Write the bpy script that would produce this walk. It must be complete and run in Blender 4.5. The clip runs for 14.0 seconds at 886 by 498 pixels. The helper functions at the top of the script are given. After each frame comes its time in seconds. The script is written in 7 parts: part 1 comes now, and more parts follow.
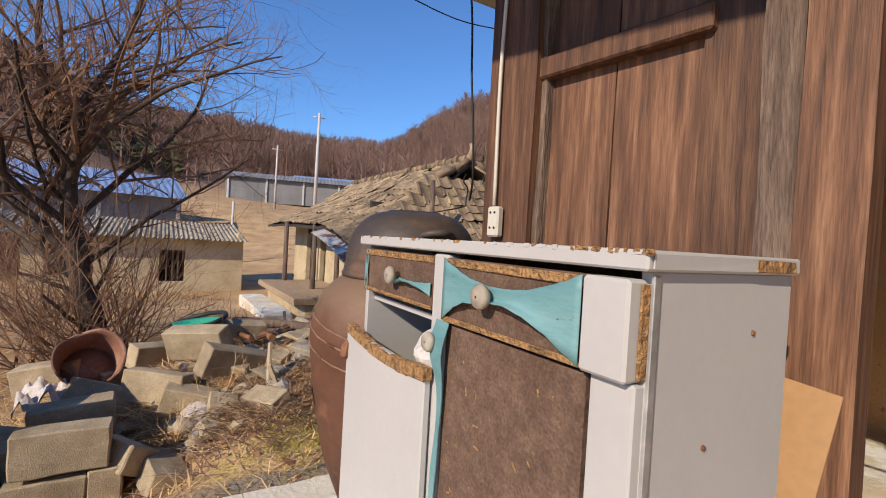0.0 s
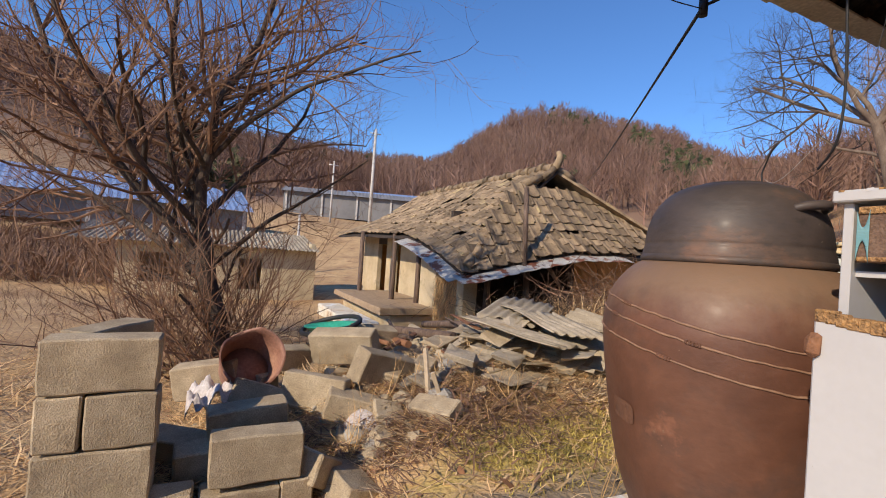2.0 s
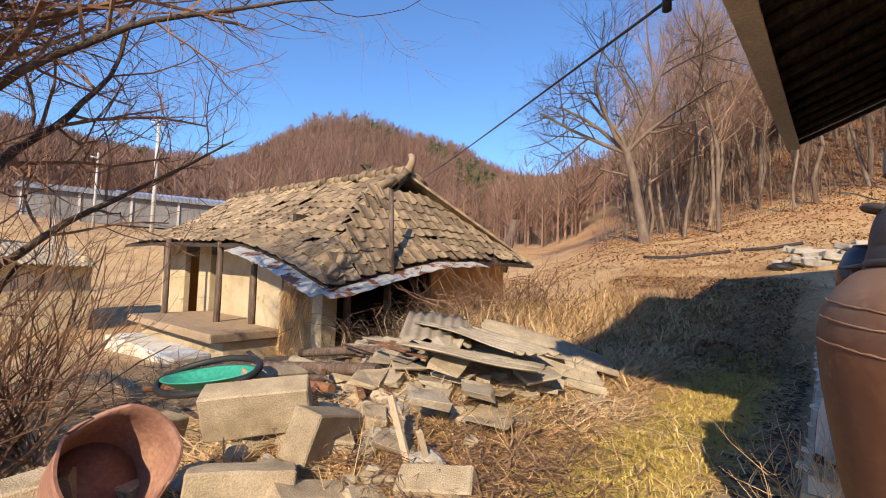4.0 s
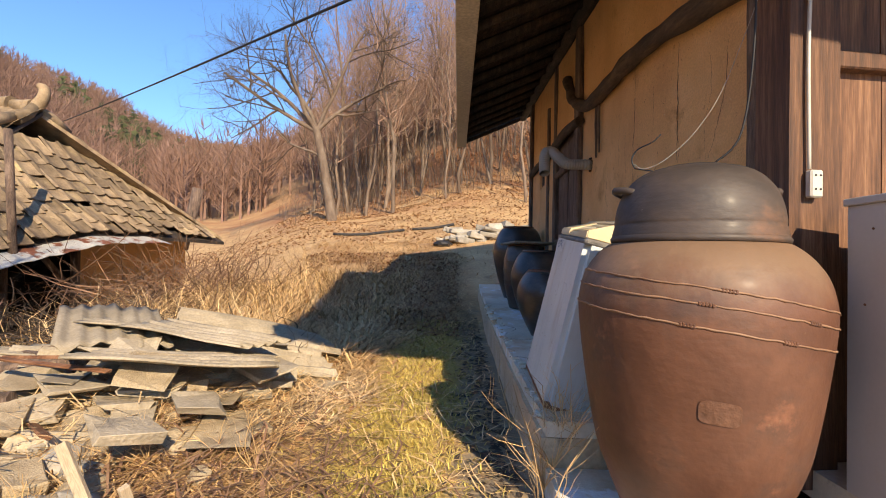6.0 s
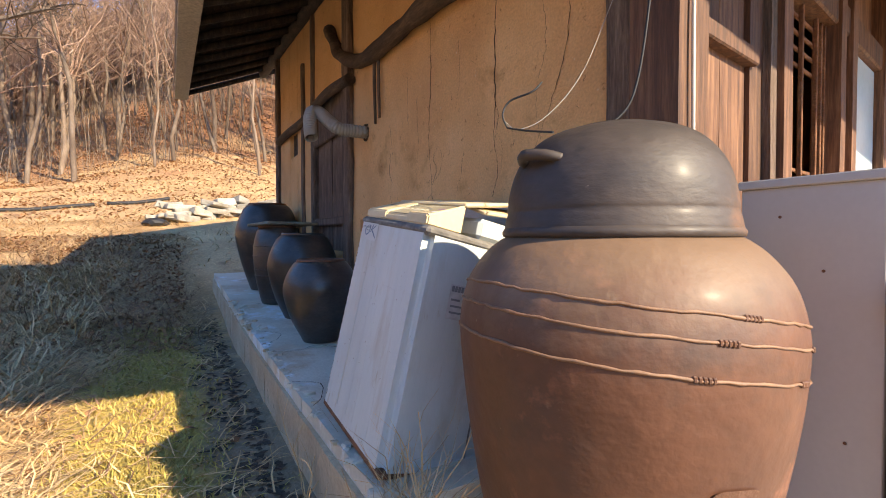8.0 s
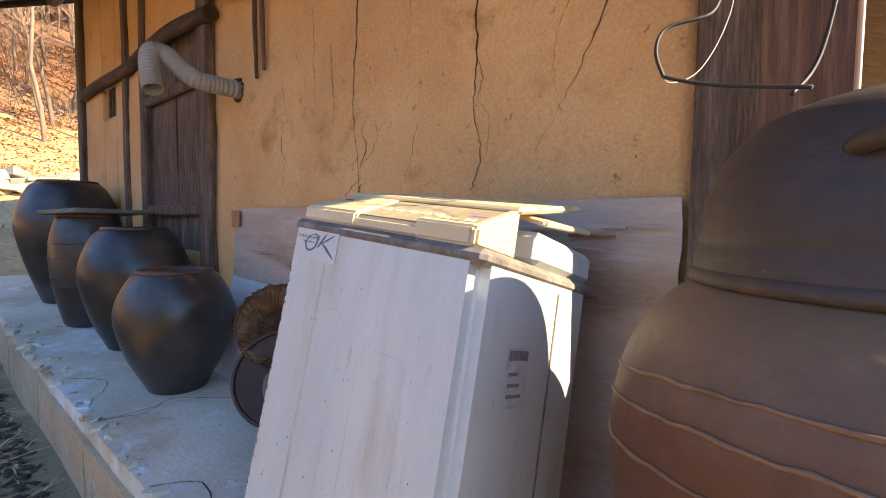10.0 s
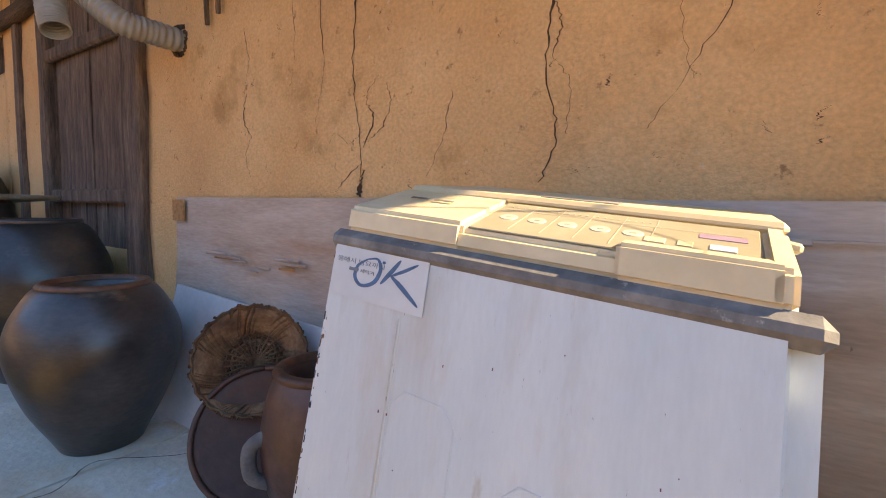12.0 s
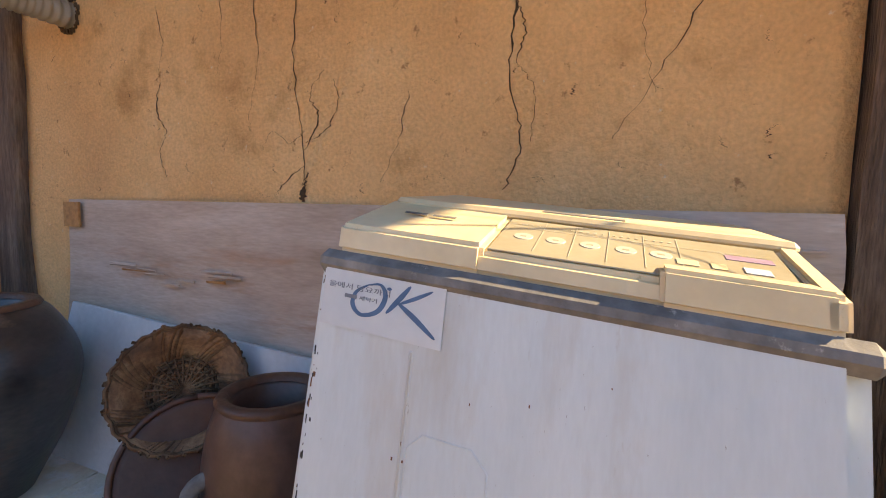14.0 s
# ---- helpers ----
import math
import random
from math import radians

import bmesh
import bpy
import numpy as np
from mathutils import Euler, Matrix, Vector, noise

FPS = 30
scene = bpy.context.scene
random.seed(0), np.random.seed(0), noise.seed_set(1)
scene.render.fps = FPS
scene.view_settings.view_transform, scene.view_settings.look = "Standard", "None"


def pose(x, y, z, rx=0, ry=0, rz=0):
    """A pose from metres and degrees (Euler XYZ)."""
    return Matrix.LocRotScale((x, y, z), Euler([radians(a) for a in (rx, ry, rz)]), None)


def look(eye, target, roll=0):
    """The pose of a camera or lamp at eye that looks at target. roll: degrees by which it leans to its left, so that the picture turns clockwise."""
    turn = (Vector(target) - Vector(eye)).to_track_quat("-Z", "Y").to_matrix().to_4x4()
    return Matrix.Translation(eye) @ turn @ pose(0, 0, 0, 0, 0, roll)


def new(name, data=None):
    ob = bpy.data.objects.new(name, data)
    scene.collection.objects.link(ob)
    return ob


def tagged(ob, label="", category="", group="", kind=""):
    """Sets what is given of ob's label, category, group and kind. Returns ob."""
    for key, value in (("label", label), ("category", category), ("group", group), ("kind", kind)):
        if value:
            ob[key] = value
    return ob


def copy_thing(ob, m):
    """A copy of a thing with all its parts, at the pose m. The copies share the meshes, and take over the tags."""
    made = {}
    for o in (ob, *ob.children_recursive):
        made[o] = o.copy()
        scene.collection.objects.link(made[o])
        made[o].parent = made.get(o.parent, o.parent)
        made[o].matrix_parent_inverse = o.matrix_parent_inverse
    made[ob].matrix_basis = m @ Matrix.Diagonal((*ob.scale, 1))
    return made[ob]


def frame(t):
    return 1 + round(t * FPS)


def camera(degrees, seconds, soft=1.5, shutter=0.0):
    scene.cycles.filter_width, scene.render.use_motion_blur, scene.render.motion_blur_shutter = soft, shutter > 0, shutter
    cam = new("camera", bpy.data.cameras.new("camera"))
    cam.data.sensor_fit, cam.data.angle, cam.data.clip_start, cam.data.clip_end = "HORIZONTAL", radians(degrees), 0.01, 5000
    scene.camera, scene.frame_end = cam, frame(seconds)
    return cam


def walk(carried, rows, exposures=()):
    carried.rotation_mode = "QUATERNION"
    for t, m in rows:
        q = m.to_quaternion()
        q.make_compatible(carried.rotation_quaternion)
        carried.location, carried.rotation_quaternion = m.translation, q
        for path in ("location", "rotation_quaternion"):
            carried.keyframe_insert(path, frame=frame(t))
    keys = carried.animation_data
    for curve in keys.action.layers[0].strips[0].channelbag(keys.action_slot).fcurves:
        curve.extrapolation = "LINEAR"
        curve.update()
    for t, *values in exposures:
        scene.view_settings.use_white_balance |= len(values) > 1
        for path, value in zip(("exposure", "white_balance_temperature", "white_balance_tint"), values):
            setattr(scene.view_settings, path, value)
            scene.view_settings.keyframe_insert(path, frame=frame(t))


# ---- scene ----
cam = camera(87.6, 14.0, soft=1.0)
PATH = [
    (0, (0.063, 0.006, 1.43), (-1.643, 1.048, 1.398), 3.3),
    (0.5, (0.055, -0.176, 1.414), (-1.711, 0.762, 1.413), 3.6),
    (1, (-0.186, -0.254, 1.26), (-1.996, 0.596, 1.268), 3.8),
    (1.5, (-0.405, -0.426, 1.25), (-2.227, 0.4, 1.256), 4.0),
    (2, (-0.649, -0.655, 1.246), (-2.445, 0.223, 1.271), 4.0),
    (2.2, (-0.773, -0.725, 1.23), (-2.549, 0.193, 1.272), 4.4),
    (4.3, (-2.075, -0.988, 1.215), (-3.193, 0.668, 1.308), 1.7),
    (4.5, (-2.128, -0.985, 1.214), (-3.121, 0.749, 1.3), 1.6),
    (5, (-2.278, -1.035, 1.219), (-2.942, 0.851, 1.282), 1.3),
    (5.5, (-2.371, -0.979, 1.214), (-2.717, 0.99, 1.263), 1.2),
    (6, (-2.435, -0.761, 1.206), (-2.498, 1.237, 1.247), 1.3),
    (6.5, (-2.512, -0.58, 1.213), (-2.329, 1.411, 1.241), 1.1),
    (7, (-2.62, -0.391, 1.237), (-2.165, 1.557, 1.25), 1.0),
    (7.5, (-2.633, -0.203, 1.245), (-1.898, 1.658, 1.236), 0.8),
    (8, (-2.56, 0.102, 1.276), (-1.548, 1.826, 1.227), -0.1),
    (8.2, (-2.541, 0.195, 1.277), (-1.424, 1.852, 1.198), -0.4),
    (10.3, (-2.505, 1.097, 1.366), (-0.961, 2.364, 1.261), 0.9),
    (10.5, (-2.514, 1.183, 1.366), (-0.955, 2.431, 1.26), 1.1),
    (11, (-2.534, 1.36, 1.392), (-0.929, 2.547, 1.264), 1.3),
    (11.5, (-2.451, 1.459, 1.389), (-0.809, 2.591, 1.24), 1.3),
    (12, (-2.335, 1.52, 1.404), (-0.659, 2.598, 1.234), 1.2),
    (12.5, (-2.289, 1.578, 1.406), (-0.581, 2.602, 1.227), 1.1),
    (13, (-2.28, 1.622, 1.421), (-0.53, 2.574, 1.244), 1.2),
    (13.5, (-2.313, 1.639, 1.428), (-0.512, 2.49, 1.251), 1.2),
    (14, (-2.341, 1.666, 1.43), (-0.493, 2.41, 1.254), 1.2),
]
walk(cam, [(t, look(eye, target, roll)) for t, eye, target, roll in PATH],
     [(0, -0.05, 6900, 11), (2.2, -0.05, 6950, 12), (4.3, 0.45, 7700, 11), (6, 0.6, 8000, 10), (8, 1.15, 7600, 8), (10.3, 1.76, 9200, 10), (12, 1.84, 9700, 10), (14, 1.74, 10200, 9)])

# ---- world and sun ----
SUN_AZ, SUN_EL = radians(-67.5), radians(31)
world = bpy.data.worlds.new("sky")
scene.world = world
world.use_nodes = True
wn = world.node_tree
wn.nodes.clear()
sky = wn.nodes.new("ShaderNodeTexSky")
sky.sky_type, sky.sun_disc = "NISHITA", False
sky.sun_elevation, sky.sun_rotation = SUN_EL, math.pi / 2 - SUN_AZ
sky.air_density, sky.dust_density, sky.ozone_density = 1.15, 0.0, 6.0
bg = wn.nodes.new("ShaderNodeBackground")
bg.inputs["Strength"].default_value = 0.142
wout = wn.nodes.new("ShaderNodeOutputWorld")
tint = wn.nodes.new("ShaderNodeVectorMath")
tint.operation = "MULTIPLY"
tint.inputs[1].default_value = (0.7, 0.98, 1.3)
wn.links.new(sky.outputs[0], tint.inputs[0])
wn.links.new(tint.outputs[0], bg.inputs["Color"])
wn.links.new(bg.outputs[0], wout.inputs["Surface"])
sun_data = bpy.data.lights.new("sun", "SUN")
sun_data.energy, sun_data.angle, sun_data.color = 4.9, radians(0.53), (1.0, 0.88, 0.72)
sun = new("sun", sun_data)
sun.matrix_world = look((30 * math.cos(SUN_AZ), 30 * math.sin(SUN_AZ), 30 * math.tan(SUN_EL)), (0, 0, 0))


# ---- materials ----
def mat(name, cols, scale=3.0, fine=40.0, rough=0.85, bump=0.25, metal=0.0, stretch=(1, 1, 1), grain=0.25,
        spots=None, rnd=0.0, island=0.0, coat=0.0, dist=0.02):
    """Two noises: a broad one through the colours, a fine one for grain and relief. spots: (colour, scale, threshold, softness)."""
    m = bpy.data.materials.new(name)
    m.use_nodes = True
    t = m.node_tree
    n, l = t.nodes, t.links
    b = n["Principled BSDF"]
    co = n.new("ShaderNodeTexCoord")
    mp = n.new("ShaderNodeMapping")
    mp.inputs["Scale"].default_value = stretch
    l.new(co.outputs["Object"], mp.inputs["Vector"])
    info = n.new("ShaderNodeObjectInfo")
    if rnd:
        off = n.new("ShaderNodeVectorMath")
        off.operation = "MULTIPLY"
        off.inputs[1].default_value = (37, 19, 53)
        l.new(info.outputs["Random"], off.inputs[0])
        l.new(off.outputs[0], mp.inputs["Location"])
    a = n.new("ShaderNodeTexNoise")
    a.inputs["Scale"].default_value, a.inputs["Detail"].default_value = scale, 6
    a.inputs["Roughness"].default_value = 0.62
    l.new(mp.outputs[0], a.inputs["Vector"])
    f = n.new("ShaderNodeTexNoise")
    f.inputs["Scale"].default_value, f.inputs["Detail"].default_value = fine, 5
    l.new(mp.outputs[0], f.inputs["Vector"])
    ramp = n.new("ShaderNodeValToRGB")
    r = ramp.color_ramp
    while len(r.elements) < len(cols):
        r.elements.new(0.5)
    for k, c in enumerate(cols):
        r.elements[k].position = 0.3 + 0.4 * k / max(1, len(cols) - 1)
        r.elements[k].color = (*c, 1)
    l.new(a.outputs["Fac"], ramp.inputs["Fac"])
    colour = ramp.outputs["Color"]
    if spots:
        for c, sc, th, so in spots:
            sp = n.new("ShaderNodeTexNoise")
            sp.inputs["Scale"].default_value, sp.inputs["Detail"].default_value = sc, 7
            sp.inputs["Roughness"].default_value = 0.65
            l.new(mp.outputs[0], sp.inputs["Vector"])
            mr = n.new("ShaderNodeMapRange")
            mr.inputs["From Min"].default_value, mr.inputs["From Max"].default_value = th, th + so
            l.new(sp.outputs["Fac"], mr.inputs["Value"])
            mx = n.new("ShaderNodeMix")
            mx.data_type = "RGBA"
            l.new(mr.outputs[0], mx.inputs["Factor"])
            l.new(colour, mx.inputs["A"])
            mx.inputs["B"].default_value = (*c, 1)
            colour = mx.outputs["Result"]
    gr = n.new("ShaderNodeMapRange")
    gr.inputs["From Min"].default_value, gr.inputs["From Max"].default_value = 0.25, 0.75
    gr.inputs["To Min"].default_value, gr.inputs["To Max"].default_value = 1 - grain, 1 + grain
    l.new(f.outputs["Fac"], gr.inputs["Value"])
    value = gr.outputs[0]
    for amount, source in ((rnd, info.outputs["Random"]), (island, None)):
        if amount:
            if source is None:
                geo = n.new("ShaderNodeNewGeometry")
                source = geo.outputs["Random Per Island"]
            rr = n.new("ShaderNodeMapRange")
            rr.inputs["To Min"].default_value, rr.inputs["To Max"].default_value = 1 - amount, 1 + amount
            l.new(source, rr.inputs["Value"])
            mm = n.new("ShaderNodeMath")
            mm.operation = "MULTIPLY"
            l.new(value, mm.inputs[0])
            l.new(rr.outputs[0], mm.inputs[1])
            value = mm.outputs[0]
    vm = n.new("ShaderNodeVectorMath")
    vm.operation = "SCALE"
    l.new(colour, vm.inputs[0])
    l.new(value, vm.inputs["Scale"])
    l.new(vm.outputs[0], b.inputs["Base Color"])
    b.inputs["Metallic"].default_value = metal
    rm = n.new("ShaderNodeMapRange")
    rm.inputs["To Min"].default_value, rm.inputs["To Max"].default_value = max(0.03, rough - 0.12), min(1, rough + 0.12)
    l.new(a.outputs["Fac"], rm.inputs["Value"])
    l.new(rm.outputs[0], b.inputs["Roughness"])
    b.inputs["Coat Weight"].default_value = coat
    b.inputs["Coat Roughness"].default_value = 0.25
    if bump:
        h = n.new("ShaderNodeMath")
        h.operation = "ADD"
        l.new(a.outputs["Fac"], h.inputs[0])
        l.new(f.outputs["Fac"], h.inputs[1])
        bp = n.new("ShaderNodeBump")
        bp.inputs["Strength"].default_value, bp.inputs["Distance"].default_value = bump, dist
        l.new(h.outputs[0], bp.inputs["Height"])
        l.new(bp.outputs[0], b.inputs["Normal"])
    return m


MUD = mat("mud_plaster", [(0.64, 0.35, 0.15), (0.73, 0.425, 0.19), (0.8, 0.5, 0.245)], 1.6, 90, 0.95, 0.35, grain=0.13,
          spots=[((0.52, 0.28, 0.11), 3.0, 0.58, 0.15), ((0.4, 0.2, 0.085), 19.0, 0.64, 0.06), ((0.74, 0.58, 0.38), 34.0, 0.66, 0.06), ((0.32, 0.16, 0.07), 55.0, 0.68, 0.05)])
CRACK = mat("crack", [(0.05, 0.03, 0.015), (0.09, 0.05, 0.025)], 20, 60, 1.0, 0.3)
POST = mat("weathered_post", [(0.06, 0.043, 0.035), (0.15, 0.1, 0.075), (0.26, 0.185, 0.14)], 5, 40, 0.88, 0.6, stretch=(5, 5, 0.5),
           spots=[((0.03, 0.025, 0.022), 2.2, 0.58, 0.12)])
BOARD = mat("brown_board", [(0.05, 0.021, 0.011), (0.135, 0.06, 0.031), (0.25, 0.128, 0.07)], 5, 30, 0.7, 0.35, stretch=(9, 9, 0.55),
            spots=[((0.3, 0.18, 0.1), 2.0, 0.67, 0.12), ((0.05, 0.026, 0.016), 3.0, 0.62, 0.15)], rnd=0.22, dist=0.008)
BEAM = mat("log_beam", [(0.035, 0.023, 0.017), (0.085, 0.055, 0.037), (0.17, 0.11, 0.07)], 4, 40, 0.9, 0.6, stretch=(4, 0.6, 4))
# near-black wood; its colour also carries shade for recesses and rooms
DARKWOOD = mat("shade_dark_wood", [(0.018, 0.014, 0.012), (0.045, 0.034, 0.028), (0.09, 0.065, 0.05)], 5, 40, 0.9, 0.5, stretch=(4, 1, 1))
CEMENT = mat("cement", [(0.5, 0.45, 0.36), (0.68, 0.62, 0.5), (0.78, 0.72, 0.6)], 1.6, 45, 0.92, 0.25, grain=0.07,
             spots=[((0.6, 0.46, 0.31), 1.5, 0.53, 0.1), ((0.76, 0.78, 0.78), 2.1, 0.55, 0.06), ((0.3, 0.25, 0.19), 4, 0.65, 0.08)])
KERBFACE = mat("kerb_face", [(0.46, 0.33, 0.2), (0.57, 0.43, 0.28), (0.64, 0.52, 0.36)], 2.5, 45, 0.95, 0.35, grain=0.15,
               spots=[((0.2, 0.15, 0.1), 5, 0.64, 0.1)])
ONGGI = mat("brown_onggi", [(0.078, 0.031, 0.017), (0.118, 0.048, 0.026), (0.16, 0.069, 0.038)], 3.1, 28, 0.6, 0.4, stretch=(1, 1, 1.1), grain=0.1,
            spots=[((0.07, 0.04, 0.03), 2.9, 0.52, 0.18), ((0.27, 0.11, 0.06), 4.7, 0.6, 0.12), ((0.3, 0.21, 0.13), 5.2, 0.66, 0.1), ((0.5, 0.42, 0.28), 34, 0.72, 0.04)], coat=0.04, dist=0.006)


def weathered_shoulder(m, low, high, tint, amount):
    """Dust and worn glaze lying on the upper part of a turned pot, with an uneven lower edge, and faint throwing rings."""
    n, l = m.node_tree.nodes, m.node_tree.links
    b = n["Principled BSDF"]
    colour = b.inputs["Base Color"].links[0].from_socket
    co = n.new("ShaderNodeTexCoord")
    xyz = n.new("ShaderNodeSeparateXYZ")
    l.new(co.outputs["Object"], xyz.inputs[0])
    no = n.new("ShaderNodeTexNoise")
    no.inputs["Scale"].default_value, no.inputs["Detail"].default_value, no.inputs["Roughness"].default_value = 4.5, 8, 0.7
    l.new(co.outputs["Object"], no.inputs["Vector"])
    ad = n.new("ShaderNodeMath")
    ad.operation = "MULTIPLY_ADD"
    l.new(no.outputs["Fac"], ad.inputs[0])
    ad.inputs[1].default_value = 0.34
    l.new(xyz.outputs["Z"], ad.inputs[2])
    mr = n.new("ShaderNodeMapRange")
    mr.inputs["From Min"].default_value, mr.inputs["From Max"].default_value = low + 0.17, high + 0.17
    mr.inputs["To Max"].default_value = amount
    l.new(ad.outputs[0], mr.inputs["Value"])
    mx = n.new("ShaderNodeMix")
    mx.data_type = "RGBA"
    l.new(mr.outputs[0], mx.inputs["Factor"])
    l.new(colour, mx.inputs["A"])
    mx.inputs["B"].default_value = (*tint, 1)
    l.new(mx.outputs["Result"], b.inputs["Base Color"])
    wv = n.new("ShaderNodeTexWave")
    wv.bands_direction = "Z"
    wv.inputs["Scale"].default_value, wv.inputs["Distortion"].default_value, wv.inputs["Detail"].default_value = 17, 4.0, 3
    l.new(co.outputs["Object"], wv.inputs["Vector"])
    bp = n.new("ShaderNodeBump")
    bp.inputs["Strength"].default_value, bp.inputs["Distance"].default_value = 0.02, 0.003
    l.new(wv.outputs["Fac"], bp.inputs["Height"])
    l.new(b.inputs["Normal"].links[0].from_socket, bp.inputs["Normal"])
    l.new(bp.outputs[0], b.inputs["Normal"])


weathered_shoulder(ONGGI, 0.58, 0.72, (0.27, 0.18, 0.11), 0.55)
ONGGILID = mat("lid_onggi", [(0.037, 0.03, 0.028), (0.062, 0.046, 0.039), (0.095, 0.066, 0.05)], 2.5, 30, 0.62, 0.35, stretch=(1, 1, 2), grain=0.14,
               spots=[((0.17, 0.085, 0.05), 2.6, 0.56, 0.14), ((0.02, 0.018, 0.018), 3.4, 0.6, 0.1), ((0.3, 0.25, 0.19), 22, 0.7, 0.05)], coat=0.05, dist=0.006)
ONGGIDARK = mat("black_onggi", [(0.024, 0.022, 0.022), (0.044, 0.039, 0.037), (0.085, 0.066, 0.053)], 3, 40, 0.34, 0.16, stretch=(1, 1, 2),
                spots=[((0.12, 0.095, 0.07), 3.4, 0.64, 0.08), ((0.075, 0.034, 0.02), 2.3, 0.6, 0.12), ((0.3, 0.26, 0.2), 34, 0.73, 0.04)], coat=0.2, rnd=0.2, dist=0.006)
RIMBROWN = mat("worn_rim", [(0.08, 0.036, 0.022), (0.17, 0.075, 0.042)], 6, 40, 0.5, 0.2)
ENAMEL = mat("white_enamel", [(0.51, 0.565, 0.565), (0.585, 0.63, 0.62), (0.64, 0.675, 0.655)], 2.0, 60, 0.42, 0.06, grain=0.03, stretch=(3, 3, 0.7),
             spots=[((0.5, 0.47, 0.41), 2.6, 0.54, 0.22), ((0.45, 0.4, 0.32), 7.0, 0.62, 0.1), ((0.16, 0.11, 0.07), 75, 0.68, 0.03)], coat=0.1, dist=0.004)
CREAM = mat("yellowed_plastic", [(0.64, 0.5, 0.29), (0.71, 0.57, 0.35), (0.76, 0.64, 0.43)], 3, 50, 0.5, 0.06, grain=0.05,
            spots=[((0.4, 0.31, 0.15), 20, 0.66, 0.08), ((0.12, 0.1, 0.06), 60, 0.72, 0.04)], dist=0.004)
PANELTOP = mat("control_sheet", [(0.3, 0.265, 0.185), (0.38, 0.335, 0.24)], 5, 60, 0.35, 0.03, grain=0.06)
GREYPL = mat("dirty_grey_plastic", [(0.1, 0.095, 0.09), (0.19, 0.18, 0.17), (0.32, 0.3, 0.27)], 9, 60, 0.85, 0.3, grain=0.2,
             spots=[((0.6, 0.58, 0.52), 14, 0.64, 0.08)], dist=0.006)
LAMINATE = mat("white_laminate", [(0.46, 0.445, 0.43), (0.52, 0.505, 0.49)], 2, 60, 0.5, 0.03, grain=0.025,
               spots=[((0.5, 0.46, 0.4), 4, 0.62, 0.15), ((0.3, 0.24, 0.17), 45, 0.72, 0.03)], dist=0.003)
HARDBOARD = mat("bare_hardboard", [(0.1, 0.056, 0.037), (0.14, 0.083, 0.055), (0.185, 0.115, 0.078)], 40, 190, 0.9, 0.6, grain=0.35,
                spots=[((0.085, 0.045, 0.03), 3, 0.52, 0.2), ((0.3, 0.18, 0.09), 30, 0.7, 0.04), ((0.4, 0.27, 0.14), 11, 0.73, 0.04)], dist=0.004)
CHIP = mat("swollen_chipboard", [(0.13, 0.065, 0.03), (0.45, 0.25, 0.1), (0.2, 0.1, 0.045)], 30, 130, 0.95, 0.8, grain=0.35)
TEAL = mat("teal_vinyl", [(0.1, 0.24, 0.255), (0.145, 0.31, 0.325), (0.21, 0.38, 0.39)], 3, 60, 0.55, 0.1, grain=0.06,
           spots=[((0.3, 0.22, 0.13), 11, 0.66, 0.06), ((0.09, 0.14, 0.13), 14, 0.64, 0.03)], stretch=(1, 1, 4))
FIBREBOARD = mat("tan_board", [(0.36, 0.2, 0.09), (0.44, 0.26, 0.125)], 3, 60, 0.85, 0.1, grain=0.08, spots=[((0.26, 0.13, 0.06), 4, 0.64, 0.1)])
BLOCK = mat("concrete_block", [(0.27, 0.205, 0.13), (0.4, 0.315, 0.205), (0.52, 0.42, 0.285)], 5, 150, 0.97, 0.45, grain=0.3,
            spots=[((0.13, 0.12, 0.1), 3, 0.6, 0.15), ((0.42, 0.36, 0.2), 2.3, 0.64, 0.12)], rnd=0.16)
TILE = mat("roof_tile", [(0.14, 0.1, 0.062), (0.24, 0.172, 0.105), (0.35, 0.26, 0.16)], 5, 60, 0.95, 0.4, grain=0.2,
           spots=[((0.42, 0.33, 0.15), 2, 0.58, 0.15), ((0.09, 0.08, 0.065), 4, 0.64, 0.12)], rnd=0.35, island=0.3)
SLATE = mat("asbestos_slate", [(0.25, 0.21, 0.15), (0.36, 0.3, 0.215), (0.47, 0.395, 0.29)], 4, 60, 0.95, 0.4, grain=0.2,
            spots=[((0.12, 0.11, 0.1), 3, 0.6, 0.15)], rnd=0.18)
RUST = mat("painted_rust_sheet", [(0.4, 0.4, 0.37), (0.48, 0.47, 0.43), (0.56, 0.53, 0.47)], 4, 60, 0.7, 0.2, metal=0.2,
           spots=[((0.21, 0.075, 0.04), 3.2, 0.52, 0.05), ((0.3, 0.13, 0.06), 7, 0.62, 0.06)])
RUSTBROWN = mat("rusty_iron", [(0.1, 0.04, 0.02), (0.2, 0.085, 0.04), (0.3, 0.15, 0.08)], 7, 70, 0.9, 0.4)
PLASTER = mat("old_plaster", [(0.4, 0.31, 0.19), (0.52, 0.42, 0.27), (0.6, 0.5, 0.34)], 1.5, 40, 0.95, 0.3, grain=0.12,
              spots=[((0.25, 0.19, 0.12), 2.2, 0.6, 0.15)])
PLY = mat("grey_plywood", [(0.38, 0.27, 0.2), (0.5, 0.385, 0.31), (0.6, 0.5, 0.43)], 3, 50, 0.85, 0.15, stretch=(1, 0.5, 3), grain=0.12,
          spots=[((0.42, 0.22, 0.12), 1.3, 0.58, 0.12), ((0.66, 0.6, 0.55), 3, 0.63, 0.1)], dist=0.005)
